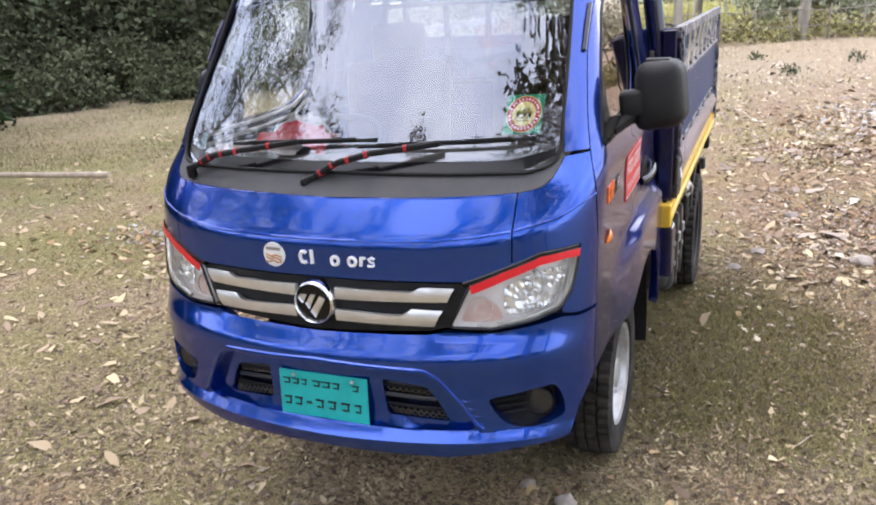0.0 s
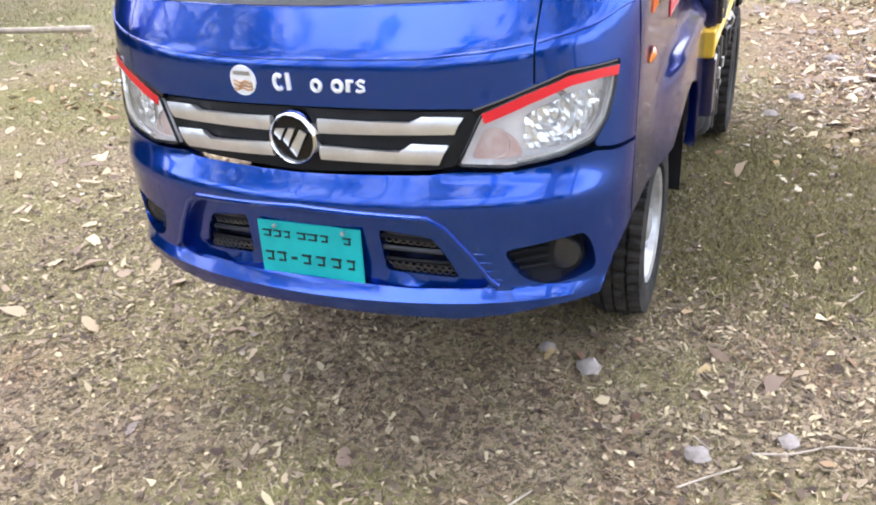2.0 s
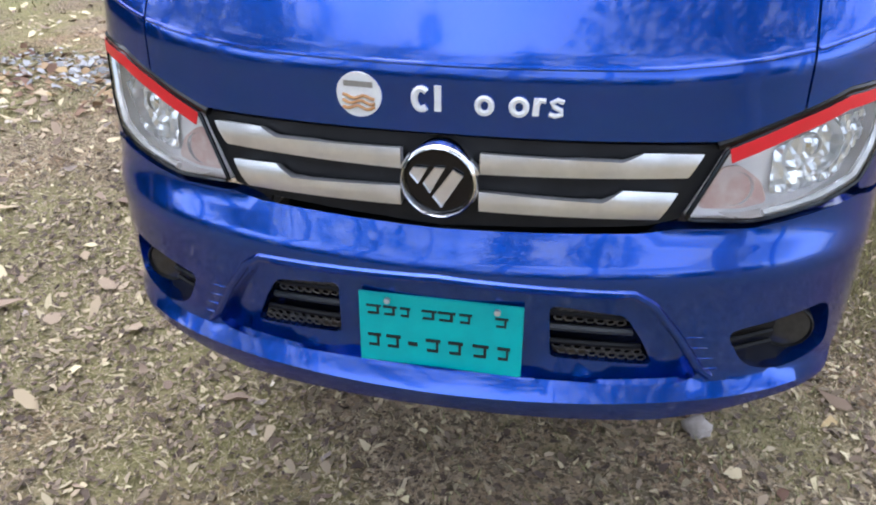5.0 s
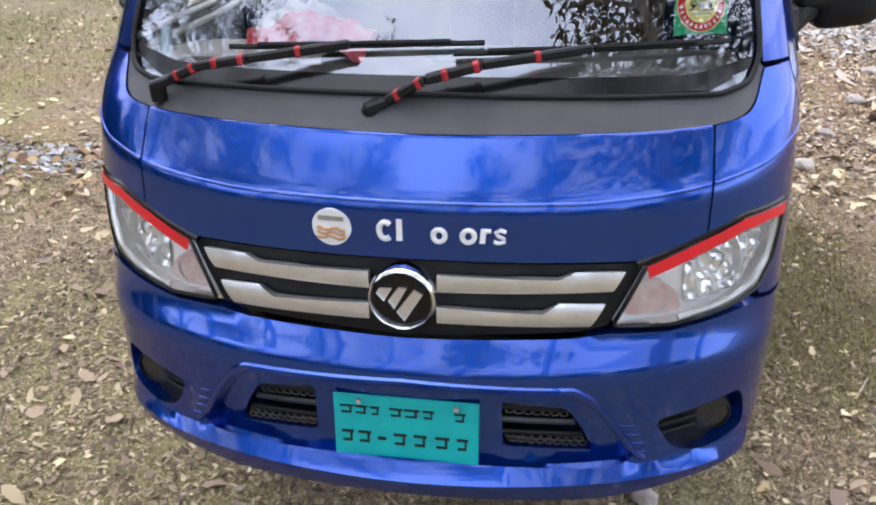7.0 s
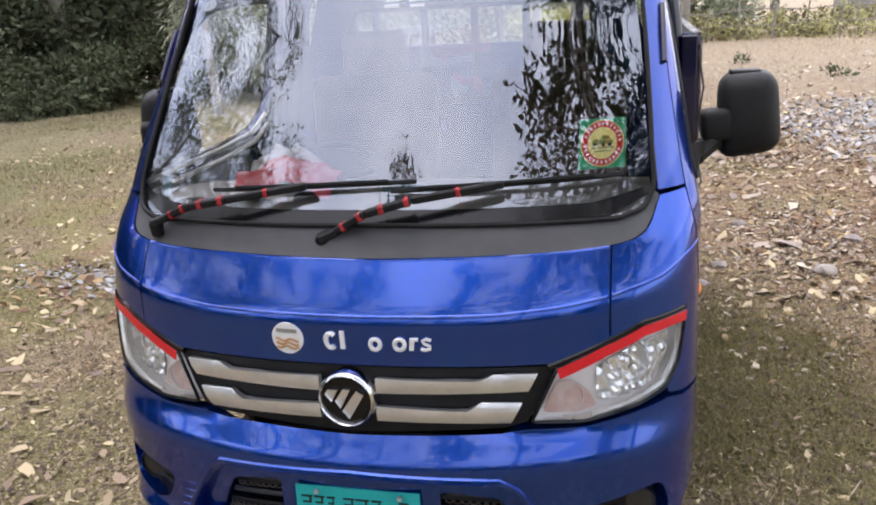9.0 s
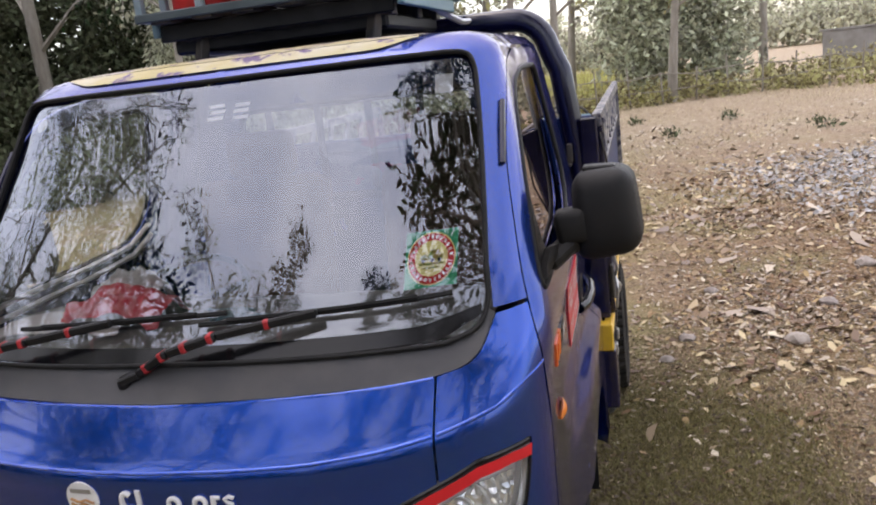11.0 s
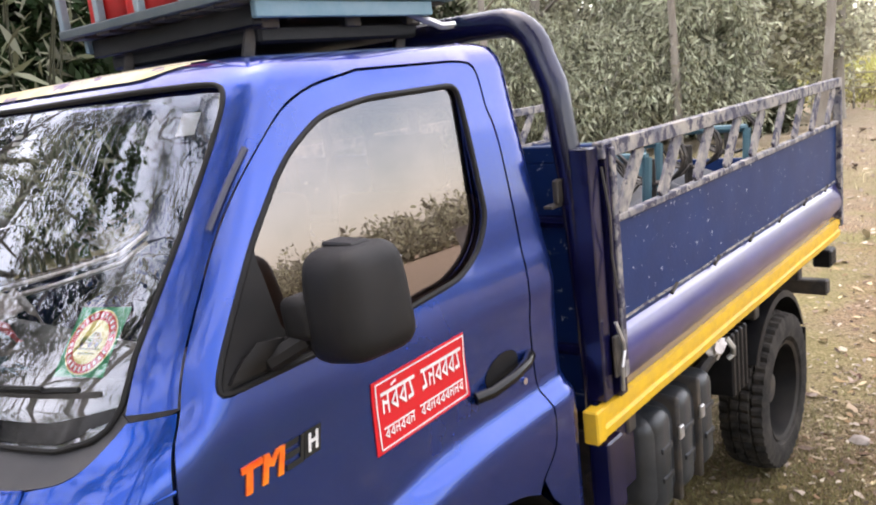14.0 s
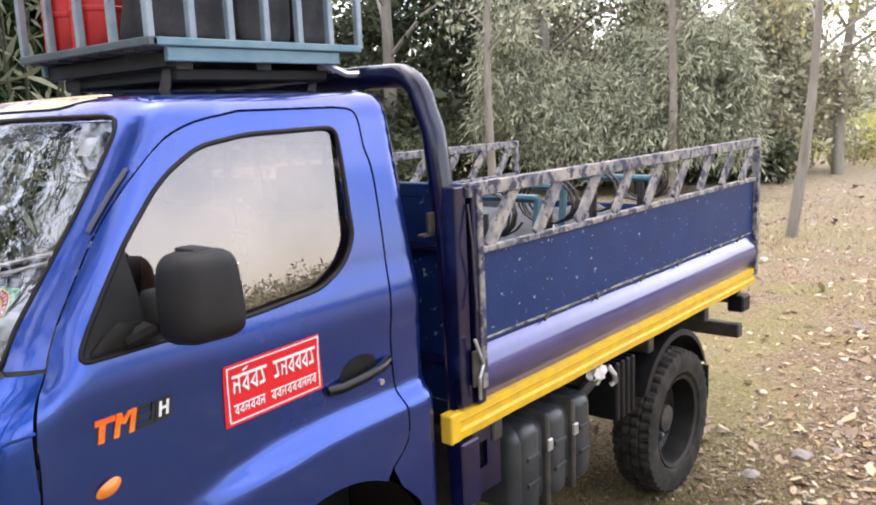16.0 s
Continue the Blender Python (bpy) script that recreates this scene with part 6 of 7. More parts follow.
for x in np.linspace(-RX, RX, 5)[1:-1]:
    part("upright", bar((x, RYF, RZ), (x, RYF, RZ + UP), 0.024, 0.024), RACK, rack)
    part("upright", bar((x, RYB, RZ), (x, RYB, RZ + UP), 0.024, 0.024), RACK, rack)
part("rack_top", joined([bar((sg * RX, RYF, RZ + UP), (sg * RX, RYB, RZ + UP), 0.032, 0.032) for sg in (1, -1)] + [bar((-RX, y, RZ + UP), (RX, y, RZ + UP), 0.032, 0.032) for y in (RYF, RYB)]), RACK, rack)
for y in (RYF + 0.10, RYB - 0.14):
    for x in (-0.28, 0.28):
        part("rack_foot", bar((x, y, 2.058), (x + 0.02, y + 0.03, RZ - 0.01), 0.04, 0.03), DARK_STEEL, rack)
for y in (1.10, 1.40, 1.66):
    part("rack_beam", bar((-RX + 0.05, y, RZ - 0.05), (RX - 0.05, y, RZ - 0.05), 0.06, 0.05), DARK_STEEL, rack)
part("rack_stay", tube([(0.30, 1.60, 2.19), (0.42, 1.70, 2.11), (0.46, 1.768, 2.11)], 0.012, 6), STEEL, rack)

W = Vector(truck.location)
can = thing("red_drum", "red plastic drum standing in the roof carrier", "drum", at=W + Vector((-0.24, 1.06, RZ + 0.005)))
part("drum_body", lathe([(0.0, 0.0), (0.0, 0.085), (0.01, 0.09), (0.12, 0.088), (0.125, 0.092), (0.135, 0.092), (0.14, 0.088), (0.38, 0.088), (0.40, 0.06), (0.40, 0.0)], (0, 0, 0), 28, "z"), RED_PLASTIC, can)
part("drum_handle", tube([(-0.05, 0, 0.40), (-0.04, 0, 0.43), (0.04, 0, 0.43), (0.05, 0, 0.40)], 0.008, 6), RED_PLASTIC, can)
copy_thing(can, pose(W.x - 0.05, W.y + 1.06, W.z + RZ + 0.005, 0, 0, 40))
for k, (x, y, sx, sy, h) in enumerate(((0.22, 1.16, 0.26, 0.24, 0.38), (0.22, 1.43, 0.26, 0.22, 0.42), (0.22, 1.64, 0.25, 0.15, 0.40), (-0.20, 1.45, 0.30, 0.40, 0.36))):
    bun = thing("cloth_bundle", "dark tied cloth bundle packed in the roof carrier", "bundle", "bundles in the carrier", at=W + Vector((x, y, RZ + 0.006)))
    bm = box(0, 0, h / 2, sx, sy, h, 0.04, None, 3)
    bmesh.ops.subdivide_edges(bm, edges=bm.edges[:], cuts=2, use_grid_fill=True)
    for v in bm.verts:
        f = 0.018 * noise.noise(v.co * 9 + Vector((k * 7, 0, 0)))
        v.co += Vector((v.co.x, v.co.y, 0)).normalized() * f
        v.co.z = max(0.0, v.co.z)
    part("bundle_body", bm, DARK_CLOTH, bun, angle=80)
    part("bundle_cord", tube([(sx * 0.53 * math.cos(a) * (1 if abs(math.cos(a)) < 0.7 else 0.95), sy * 0.53 * math.sin(a), h * 0.55 + 0.01 * math.sin(3 * a)) for a in np.linspace(0, 2 * math.pi, 21)[:-1]], 0.006, 5, closed=True), WHITE_CLOTH, bun)


# cloths on the dashboard
def cloth(name, label, cx, cy, sx, sy, h, mat, seed, cat="cloth"):
    root = thing(name, label, cat, at=W + Vector((cx, cy, 1.412)))
    bm = bmesh.new()
    n = 22
    vv = []
    for i in range(n):
        row = []
        for j in range(n):
            u, v = i / (n - 1) * 2 - 1, j / (n - 1) * 2 - 1
            e = max(0.0, 1 - (u * u + v * v) * 0.62)
            f = noise.noise((u * 2.3 + seed, v * 2.3, seed)) * 0.5 + noise.noise((u * 5 + seed, v * 5, 3)) * 0.25
            row.append(bm.verts.new((u * sx * (1 + 0.15 * f), v * sy * (1 + 0.12 * f), h * e ** 0.6 * (0.75 + 0.7 * f) + 0.006)))
        vv.append(row)
    for i in range(n - 1):
        for j in range(n - 1):
            bm.faces.new((vv[i][j], vv[i + 1][j], vv[i + 1][j + 1], vv[i][j + 1]))
    part("folded_cloth", bm, mat, root, angle=80)
    return root


cloth("red_scarf", "crumpled red printed cloth lying on the dashboard", -0.30, 0.47, 0.145, 0.085, 0.105, RED_CLOTH, 2.0)
cloth("white_rag", "crumpled off-white cloth lying on the dashboard", -0.44, 0.44, 0.19, 0.09, 0.035, WHITE_CLOTH, 8.0)
cloth("grey_sack", "soft pale sack slumped on the dashboard", -0.36, 0.60, 0.10, 0.07, 0.12, WHITE_CLOTH, 5.0, "sack")
wires = thing("tinsel_garland", "small tangle of teal tinsel on the dashboard", "garland", at=W + Vector((0.06, 0.40, 1.42)))
rnd = random.Random(9)
for k in range(7):
    p = [(rnd.uniform(-0.09, 0.09), rnd.uniform(-0.03, 0.03), rnd.uniform(0.004, 0.045)) for _ in range(5)]
    part("strand", tube(p, 0.0025, 5), RACK_TEAL, wires)

# ---- ground ----
rng = np.random.default_rng(3)


def height(x, y):
    near = 0.02 * noise.noise((x * 0.9, y * 0.9, 0)) + 0.008 * noise.noise((x * 3.1, y * 3.1, 4))
    r = math.hypot(x, y - 1.5)
    under = ease(2.2, 4.5, r)
    far = 0.16 * noise.noise((x * 0.12, y * 0.12, 9)) * ease(8, 25, r)
    return near * (0.25 + 0.75 * under) - 0.006 + far - 0.085 * ease(1.3, 3.2, y)


bm = bmesh.new()
rad = [0.0] + list(np.geomspace(0.35, 1400, 150))
seg = 160
prev = None
for r in rad:
    cur = []
    for k in range(seg):
        a = 2 * math.pi * k / seg
        x, y = r * math.cos(a), 1.0 + r * math.sin(a)
        cur.append(bm.verts.new((x, y, height(x, y) if r < 120 else -0.0)))
    if prev:
        for k in range(seg):
            bm.faces.new((prev[k], prev[(k + 1) % seg], cur[(k + 1) % seg], cur[k]))
    prev = cur
bmesh.ops.remove_doubles(bm, verts=bm.verts[:], dist=1e-4)
bmesh.ops.recalc_face_normals(bm, faces=bm.faces[:])
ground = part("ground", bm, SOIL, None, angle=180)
tagged(ground, "dry trodden field with patchy grass and litter", "ground", kind="structure")


def scatter(n, box_, dens=None):
    """n points in a rectangle, thinned by a density; those near its sides stray, so that it has no hard edge."""
    out = []
    stray = random.Random(n)
    margin = min(0.9, 0.22 * min(box_[2] - box_[0], box_[3] - box_[1]))
    while len(out) < n:
        x, y = rng.uniform(box_[0], box_[2]), rng.uniform(box_[1], box_[3])
        if dens is None or rng.random() < dens(x, y):
            rim = min(x - box_[0], box_[2] - x, y - box_[1], box_[3] - y)
            if rim < margin:
                far = 0.75 * margin * (1 - rim / margin)
                x, y = x + stray.gauss(0, far), y + stray.gauss(0, far)
            out.append((x, y, height(x, y)))
    return np.array(out)


def leaf_litter(name, n, box_, size, mat, label, dens=None, curl=0.35, ratio=0.55):
    """Curled six-sided leaves lying loose on the ground."""
    p = scatter(n, box_, dens)
    a = rng.uniform(0, 2 * math.pi, n)
    s = size * np.minimum(rng.lognormal(0, 0.45, n), 1.9)
    tilt_ = rng.normal(0, 0.28, (n, 2))
    shape = np.array([(-1, 0, 0.0), (-0.45, 0.8, 0), (0.4, 0.75, 0), (1.05, 0, 0.0), (0.4, -0.75, 0), (-0.45, -0.8, 0)])
    loc = np.repeat(shape[None], n, 0).astype(float)
    loc[:, :, 1] *= ratio * rng.uniform(0.7, 1.25, n)[:, None]
    loc[:, :, 2] = curl * np.abs(loc[:, :, 1]) * rng.uniform(-0.4, 1.2, n)[:, None] + 0.15 * loc[:, :, 0] ** 2 * rng.uniform(-0.5, 1, n)[:, None]
    loc[:, :, 2] += loc[:, :, 0] * tilt_[:, :1] + loc[:, :, 1] * tilt_[:, 1:]
    loc += rng.normal(0, 0.19, loc.shape) * (1, 1, 0.4)
    loc *= s[:, None, None]
    c, sn = np.cos(a)[:, None], np.sin(a)[:, None]
    x = loc[:, :, 0] * c - loc[:, :, 1] * sn
    y = loc[:, :, 0] * sn + loc[:, :, 1] * c
    z = loc[:, :, 2]
    z = z - z.min(1, keepdims=True) * 0.85
    co = np.stack([x + p[:, :1], y + p[:, 1:2], z + p[:, 2:] + 0.003], -1)
    ob = quads(name, co, mat, 6)
    return tagged(ob, label, name.replace("_", " "), kind="stuff")


def patchy(x, y, f=0.6, lo=0.0):
    return min(1.0, max(lo, 0.5 + 1.4 * noise.noise((x * f, y * f, 7))))


def stony(x, y):
    return min(1.0, max(0.04, 0.45 + 1.2 * noise.noise((x * 0.5, y * 0.5, 2)))) * ease(0.6, 1.8, x) * ease(2.4, 3.9, y)


def bare(x, y):
    """Less straw where the turf beside the cab grows."""
    q = math.hypot((x - 1.05) / 0.85, (y - 2.4) / 1.3) + 0.5 + 0.35 * noise.noise((x * 1.3, y * 1.3, 6))
    return 1 - 0.88 * ease(1.65, 1.2, q)


def clear(x, y):
    """Less litter on the trodden ground before the truck."""
    return 1 - 0.93 * ease(4.4, 2.4, abs(x - 0.2)) * ease(3.0, 1.2, y)


leaf_litter("leaf_litter", 5200, (-9, -2.0, -0.6, 12), 0.027, DRY_LEAF, "fallen dry brown leaves on the field", lambda x, y: patchy(x, y, 0.6, 0.12) * clear(x, y))
leaf_litter("leaf_litter", 4200, (0.2, -2.0, 7, 14), 0.030, DRY_LEAF, "fallen dry brown leaves on the field", lambda x, y: patchy(x, y, 0.6, 0.2) * clear(x, y) * (0.12 + 0.88 * ease(2.2, 3.8, y)))
leaf_litter("torn_scraps", 170, (0.9, 2.9, 6.0, 9.5), 0.062, CHIP, "larger pale torn scraps lying on the earth", lambda x, y: stony(x, y) + 0.1, curl=0.12, ratio=0.62)
leaf_litter("pale_litter", 3200, (-3.0, 8.0, 11.0, 21.0), 0.036, CHIP, "pale chips and torn scraps strewn on the ground", lambda x, y: patchy(x, y, 0.5, 0.1), curl=0.3, ratio=0.6)
leaf_litter("brown_litter", 12000, (0.7, 1.4, 8.0, 12), 0.020, BROWN_LEAF, "brown broken leaves covering the earth", lambda x, y: (0.25 + 0.75 * stony(x, y)) * ease(2.2, 3.8, y), curl=0.4)
leaf_litter("pale_litter", 3400, (0.7, 1.5, 12, 18), 0.026, CHIP, "pale chips and torn scraps strewn on the ground", stony, curl=0.15, ratio=0.7)
leaf_litter("pale_litter", 1200, (-8, -1.5, 3, 6), 0.018, CHIP, "pale chips and torn scraps strewn on the ground", lambda x, y: patchy(x, y, 0.9, 0.1) * clear(x, y), curl=0.2)
leaf_litter("leaf_crumbs", 42000, (-3.6, -1.6, 3.8, 5.0), 0.006, DRY_LEAF, "crumbled bits of dry leaf on the soil", lambda x, y: patchy(x, y, 1.1, 0.3) * bare(x, y), curl=0.5)
leaf_litter("rotten_crumbs", 30000, (-2.8, -1.5, 3.0, 3.0), 0.0105, DARK_LEAF, "dark rotted bits of leaf on the soil", None, curl=0.7)
leaf_litter("leaf_crumbs", 9000, (-2.8, -1.4, 2.4, 2.2), 0.0115, STRAW, "curled bits of straw and leaf", lambda x, y: patchy(x, y, 1.3, 0.25) * bare(x, y), curl=1.0, ratio=0.4)
leaf_litter("leaf_litter", 420, (-4.8, 2.6, -1.2, 4.4), 0.030, BROWN_LEAF, "fallen dry brown leaves on the field", lambda x, y: max(0.0, 1 - ((x + 3.2) / 1.8) ** 2 - ((y - 3.5) / 0.8) ** 2), curl=0.6)
leaf_litter("gravel", 500, (-4.6, 2.8, -1.6, 4.3), 0.020, GRAVEL, "grey broken gravel beside the truck", lambda x, y: max(0.0, 1 - ((x + 3.2) / 1.4) ** 2 - ((y - 3.7) / 0.5) ** 2), curl=0.6, ratio=0.8)
leaf_litter("large_leaves", 26, (0.35, 0.15, 1.9, 1.3), 0.024, BROWN_LEAF, "large curled dry leaves lying loose", None, curl=0.8)
leaf_litter("leaf_crumbs", 500, (-2.2, -1.2, 2.4, 2.2), 0.015, DRY_LEAF, "curled bits of dry leaf under the truck's nose", lambda x, y: patchy(x, y, 1.3, 0.15), curl=0.9)
leaf_litter("large_leaves", 130, (-3.6, -0.8, -0.85, 3.4), 0.036, DRY_LEAF, "large curled dry leaves lying loose", None, curl=0.5)
leaf_litter("large_leaves", 34, (1.0, -1.0, 3.2, 2.6), 0.034, DRY_LEAF, "large curled dry leaves lying loose", None, curl=0.5)
leaf_litter("fine_litter", 15000, (0.9, 1.4, 6.0, 9.0), 0.0115, CHIP, "small pale bits scattered over the earth", lambda x, y: (0.2 + 0.8 * stony(x, y)) * ease(2.0, 3.8, y), curl=0.4)
leaf_litter("rotten_crumbs", 10000, (0.9, 1.4, 6.0, 9.0), 0.015, DARK_LEAF, "dark rotted bits of leaf on the soil", lambda x, y: (0.2 + 0.8 * stony(x, y)) * ease(1.2, 3.6, y), curl=0.6)
leaf_litter("gravel", 9000, (1.8, 7.0, 8.5, 14.0), 0.024, GRAVEL, "grey broken gravel in a band across the field", lambda x, y: max(0.0, 1 - ((x - 5.0) / 3.4) ** 2 - ((y - 10.5) / 3.4) ** 2), curl=0.6, ratio=0.8)


def blades(name, n, box_, h, mat, label, dens=None, w=0.004, lay=0.6):
    p = scatter(n, box_, dens)
    a = rng.uniform(0, 2 * math.pi, n)
    hh = h * rng.lognormal(0, 0.4, n)
    ln = rng.uniform(0.2, 1.0, n) * lay * 2 * hh
    dx, dy = np.cos(a), np.sin(a)
    b0 = p + np.stack([-dy * w, dx * w, 0 * a], 1)
    b1 = p - np.stack([-dy * w, dx * w, 0 * a], 1)
    tip = p + np.stack([dx * ln, dy * ln, hh], 1)
    ob = quads(name, np.stack([b0, b1, tip], 1), mat, 3)
    return tagged(ob, label, "grass", kind="stuff")


blades("dry_grass", 120000, (-3.5, -1.6, 3.4, 4.0), 0.012, STRAW, "short dry straw and stubble on the soil", lambda x, y: patchy(x, y, 1.1, 0.35) * bare(x, y), 0.0014, 1.4)
blades("green_grass", 60000, (-6, -1.5, 4.5, 7), 0.015, GRASS, "thin patches of short green grass", lambda x, y: max(0.0, 0.15 + 1.5 * noise.noise((x * 0.45 + 3, y * 0.45, 1))), 0.0028, 0.8)
blades("crop", 30000, (-30, 28, 2, 70), 0.45, CROP, "yellow-green crop beyond the fence", None, 0.03, 0.5)
blades("turf", 70000, (0.2, -0.9, 3.8, 3.8), 0.015, TURF, "short green turf beside the truck, its shade in the colour", lambda x, y: 1.05 - bare(x, y), 0.0024, 0.9)
blades("field_grass", 26000, (-2, 8, 16, 32), 0.06, STRAW, "dry yellowed grass of the far field", lambda x, y: patchy(x, y, 0.25, 0.1), 0.006, 0.9)
blades("field_grass", 60000, (-13, 2, -1.5, 17), 0.035, GRASS, "short green grass towards the hedge", lambda x, y: patchy(x, y, 0.35, 0.15) * ease(6.5, 9.5, y - 0.45 * x), 0.005, 0.9)

# stones
def stone(x, y, r, squash, mat, label):
    t = thing("stone", label, "stone", "stones on the field", at=(x, y, height(x, y) - 0.2 * r))
    bm = bmesh.new()
    bmesh.ops.create_icosphere(bm, subdivisions=2, radius=r)
    for v in bm.verts:
        v.co += v.co.normalized() * r * 0.35 * noise.noise(v.co * (2.2 / r) + Vector((x * 5, y * 3, 0)))
        v.co.z = (v.co.z * squash) + r * squash * 0.7
    part("stone_body", bm, mat, t, angle=40)


for x, y, r, q in ((0.62, 0.62, 0.045, 0.6), (0.45, 0.70, 0.03, 0.7), (1.02, 0.28, 0.040, 0.5), (1.27, 0.42, 0.036, 0.4), (1.95, 4.2, 0.08, 0.6), (2.3, 5.0, 0.07, 0.5), (1.5, 5.4, 0.06, 0.6), (2.8, 6.0, 0.09, 0.5), (3.3, 7.2, 0.10, 0.5), (1.1, 3.9, 0.05, 0.5), (1.25, 4.3, 0.06, 0.5)):
    stone(x, y, r, q, STONE, "pale rounded stone lying on the soil")

# fallen twigs
for pts in ([(1.17, 0.33), (1.28, 0.36), (1.38, 0.42), (1.50, 0.44)], [(0.98, 0.12), (1.06, 0.19), (1.14, 0.25)], [(1.00, 0.36), (1.05, 0.31)], [(0.55, -0.10), (0.60, -0.02)], [(1.9, 0.9), (2.0, 1.02), (2.16, 1.08)], [(1.45, 1.3), (1.52, 1.42)]):
    x0, y0 = pts[0]
    tw = thing("twig", "thin pale dry twig lying on the soil", "twig", "twigs on the field", at=(x0, y0, height(x0, y0)))
    part("twig_stem", tube([(x - x0, y - y0, height(x, y) - height(x0, y0) + 0.006 + 0.004 * k) for k, (x, y) in enumerate(pts)], 0.0042, 6, taper=0.0022), WOOD, tw)

pole = thing("bamboo_pole", "weathered pale bamboo pole lying on the ground", "pole", at=(-6.15, 5.48, 0.045))
part("pole_body", tube([(0, 0, 0), (-0.8, -0.13, 0.0), (-1.6, -0.27, 0.01), (-2.6, -0.42, 0.0)], 0.04, 8, taper=0.03), WOOD, pole)

# ---- trees, bushes, distance ----
def kites(pos, direc, size, ratio=0.45, droop=0.3):
    """Folded four-sided leaves at pos, pointing along direc."""
    n = len(pos)
    d = direc + rng.normal(0, 0.55, (n, 3))
    d[:, 2] -= droop
    d /= np.linalg.norm(d, axis=1, keepdims=True) + 1e-9
    u = np.cross(d, rng.normal(0, 1, (n, 3)))
    u /= np.linalg.norm(u, axis=1, keepdims=True) + 1e-9
    s = (size * rng.lognormal(0, 0.3, n))[:, None]
    w = s * ratio * 0.5
    nrm = np.cross(d, u)
    mid_ = pos + d * s * 0.45 - nrm * s * 0.06
    return np.stack([pos, mid_ + u * w, pos + d * s, mid_ - u * w], 1)


def clusters(centres, radius, per, size, ratio=0.45, droop=0.3, squash=0.8):
    c = np.repeat(np.asarray(centres, float), per, 0)
    off = rng.normal(0, 1, c.shape)
    off *= (radius * rng.uniform(0.15, 1.0, len(c)) / (np.linalg.norm(off, axis=1) + 1e-9))[:, None]
    off[:, 2] *= squash
    return kites(c + off, off / (radius + 1e-9), size, ratio, droop)


def tree(x, y, h, r, lean, mat, label, leaf=0.12, limbs=9, per=55, spread=1.9, first=0.35, clump=0.55, name="tree", seed=0, twigs=4, ratio=0.45, droop=0.35):
    rd = random.Random(seed + int(x * 13 + y * 7))
    t = thing(name, label, "tree", at=(x, y, height(x, y) - 0.05))
    def axis(k):
        return Vector((lean[0] * k ** 1.3 + 0.10 * math.sin(k * 5 + seed), lean[1] * k ** 1.3 + 0.10 * math.cos(k * 4 + seed), h * k))
    bits = [tube([axis(k) for k in np.linspace(0, 1, 12)], r, 9, taper=r * 0.18)]
    ends = []
    for i in range(limbs):
        k = first + (1 - first) * (i + 0.5) / limbs
        a = i * 2.4 + rd.uniform(-0.5, 0.5)
        L = spread * (1.15 - 0.6 * k) * rd.uniform(0.7, 1.2)
        base = axis(k)
        d = Vector((math.cos(a), math.sin(a), rd.uniform(0.25, 0.8)))
        pts = [base, base + d * L * 0.5 + Vector((0, 0, 0.1 * L)), base + d * L]
        bits.append(tube(pts, max(0.012, r * (0.42 - 0.25 * k)), 5, taper=0.008))
        for j in range(twigs):
            q = pts[1].lerp(pts[2], rd.uniform(0.1, 1.0))
            e = q + Vector((rd.uniform(-1, 1), rd.uniform(-1, 1), rd.uniform(-0.5, 0.7))) * L * 0.45
            bits.append(tube([q, e], 0.010, 4, taper=0.004))
            ends.append(tuple(e))
        ends.append(tuple(pts[2]))
    ends.append(tuple(axis(1.0)))
    part("trunk", joined(bits), BARK, t, angle=60)
    co = clusters(ends, clump, per, leaf, ratio, droop)
    quads("crown", co, mat, 4, t)
    return t


def undergrowth(name, line, depth, hgt, n, size, mat, label, per=26, clump=0.38, ratio=0.5, seed=1, droop=0.15, low=0.05):
    """A band of shrubs along a line, higher towards its back, with an uneven top."""
    pts = np.array(line, float)
    seglen = np.linalg.norm(np.diff(pts, axis=0), axis=1)
    cum = np.r_[0, np.cumsum(seglen)]
    cs, stems = [], []
    while len(cs) < n:
        q = rng.uniform(0, cum[-1])
        i = min(len(seglen) - 1, int(np.searchsorted(cum, q) - 1))
        i = max(i, 0)
        f = (q - cum[i]) / seglen[i]
        p = pts[i] + (pts[i + 1] - pts[i]) * f
        d = (pts[i + 1] - pts[i]) / seglen[i]
        nn = np.array((-d[1], d[0]))
        k = rng.uniform(0, 1)
        xx, yy = p + nn * depth * k
        top = hgt * (0.35 + 0.65 * k ** 0.5) * (0.72 + 0.75 * noise.noise((xx * 0.55, yy * 0.55, seed)))
        z = top * rng.uniform(low, 1.0) ** 0.7
        if noise.noise((xx * 0.9, yy * 0.9, z * 0.9 + seed)) < -0.22:
            continue
        cs.append((xx, yy, z + height(xx, yy)))
    co = clusters(cs, clump, per, size, ratio, droop)
    ob = quads(name, co, mat, 4)
    return tagged(ob, label, "bushes", kind="stuff")


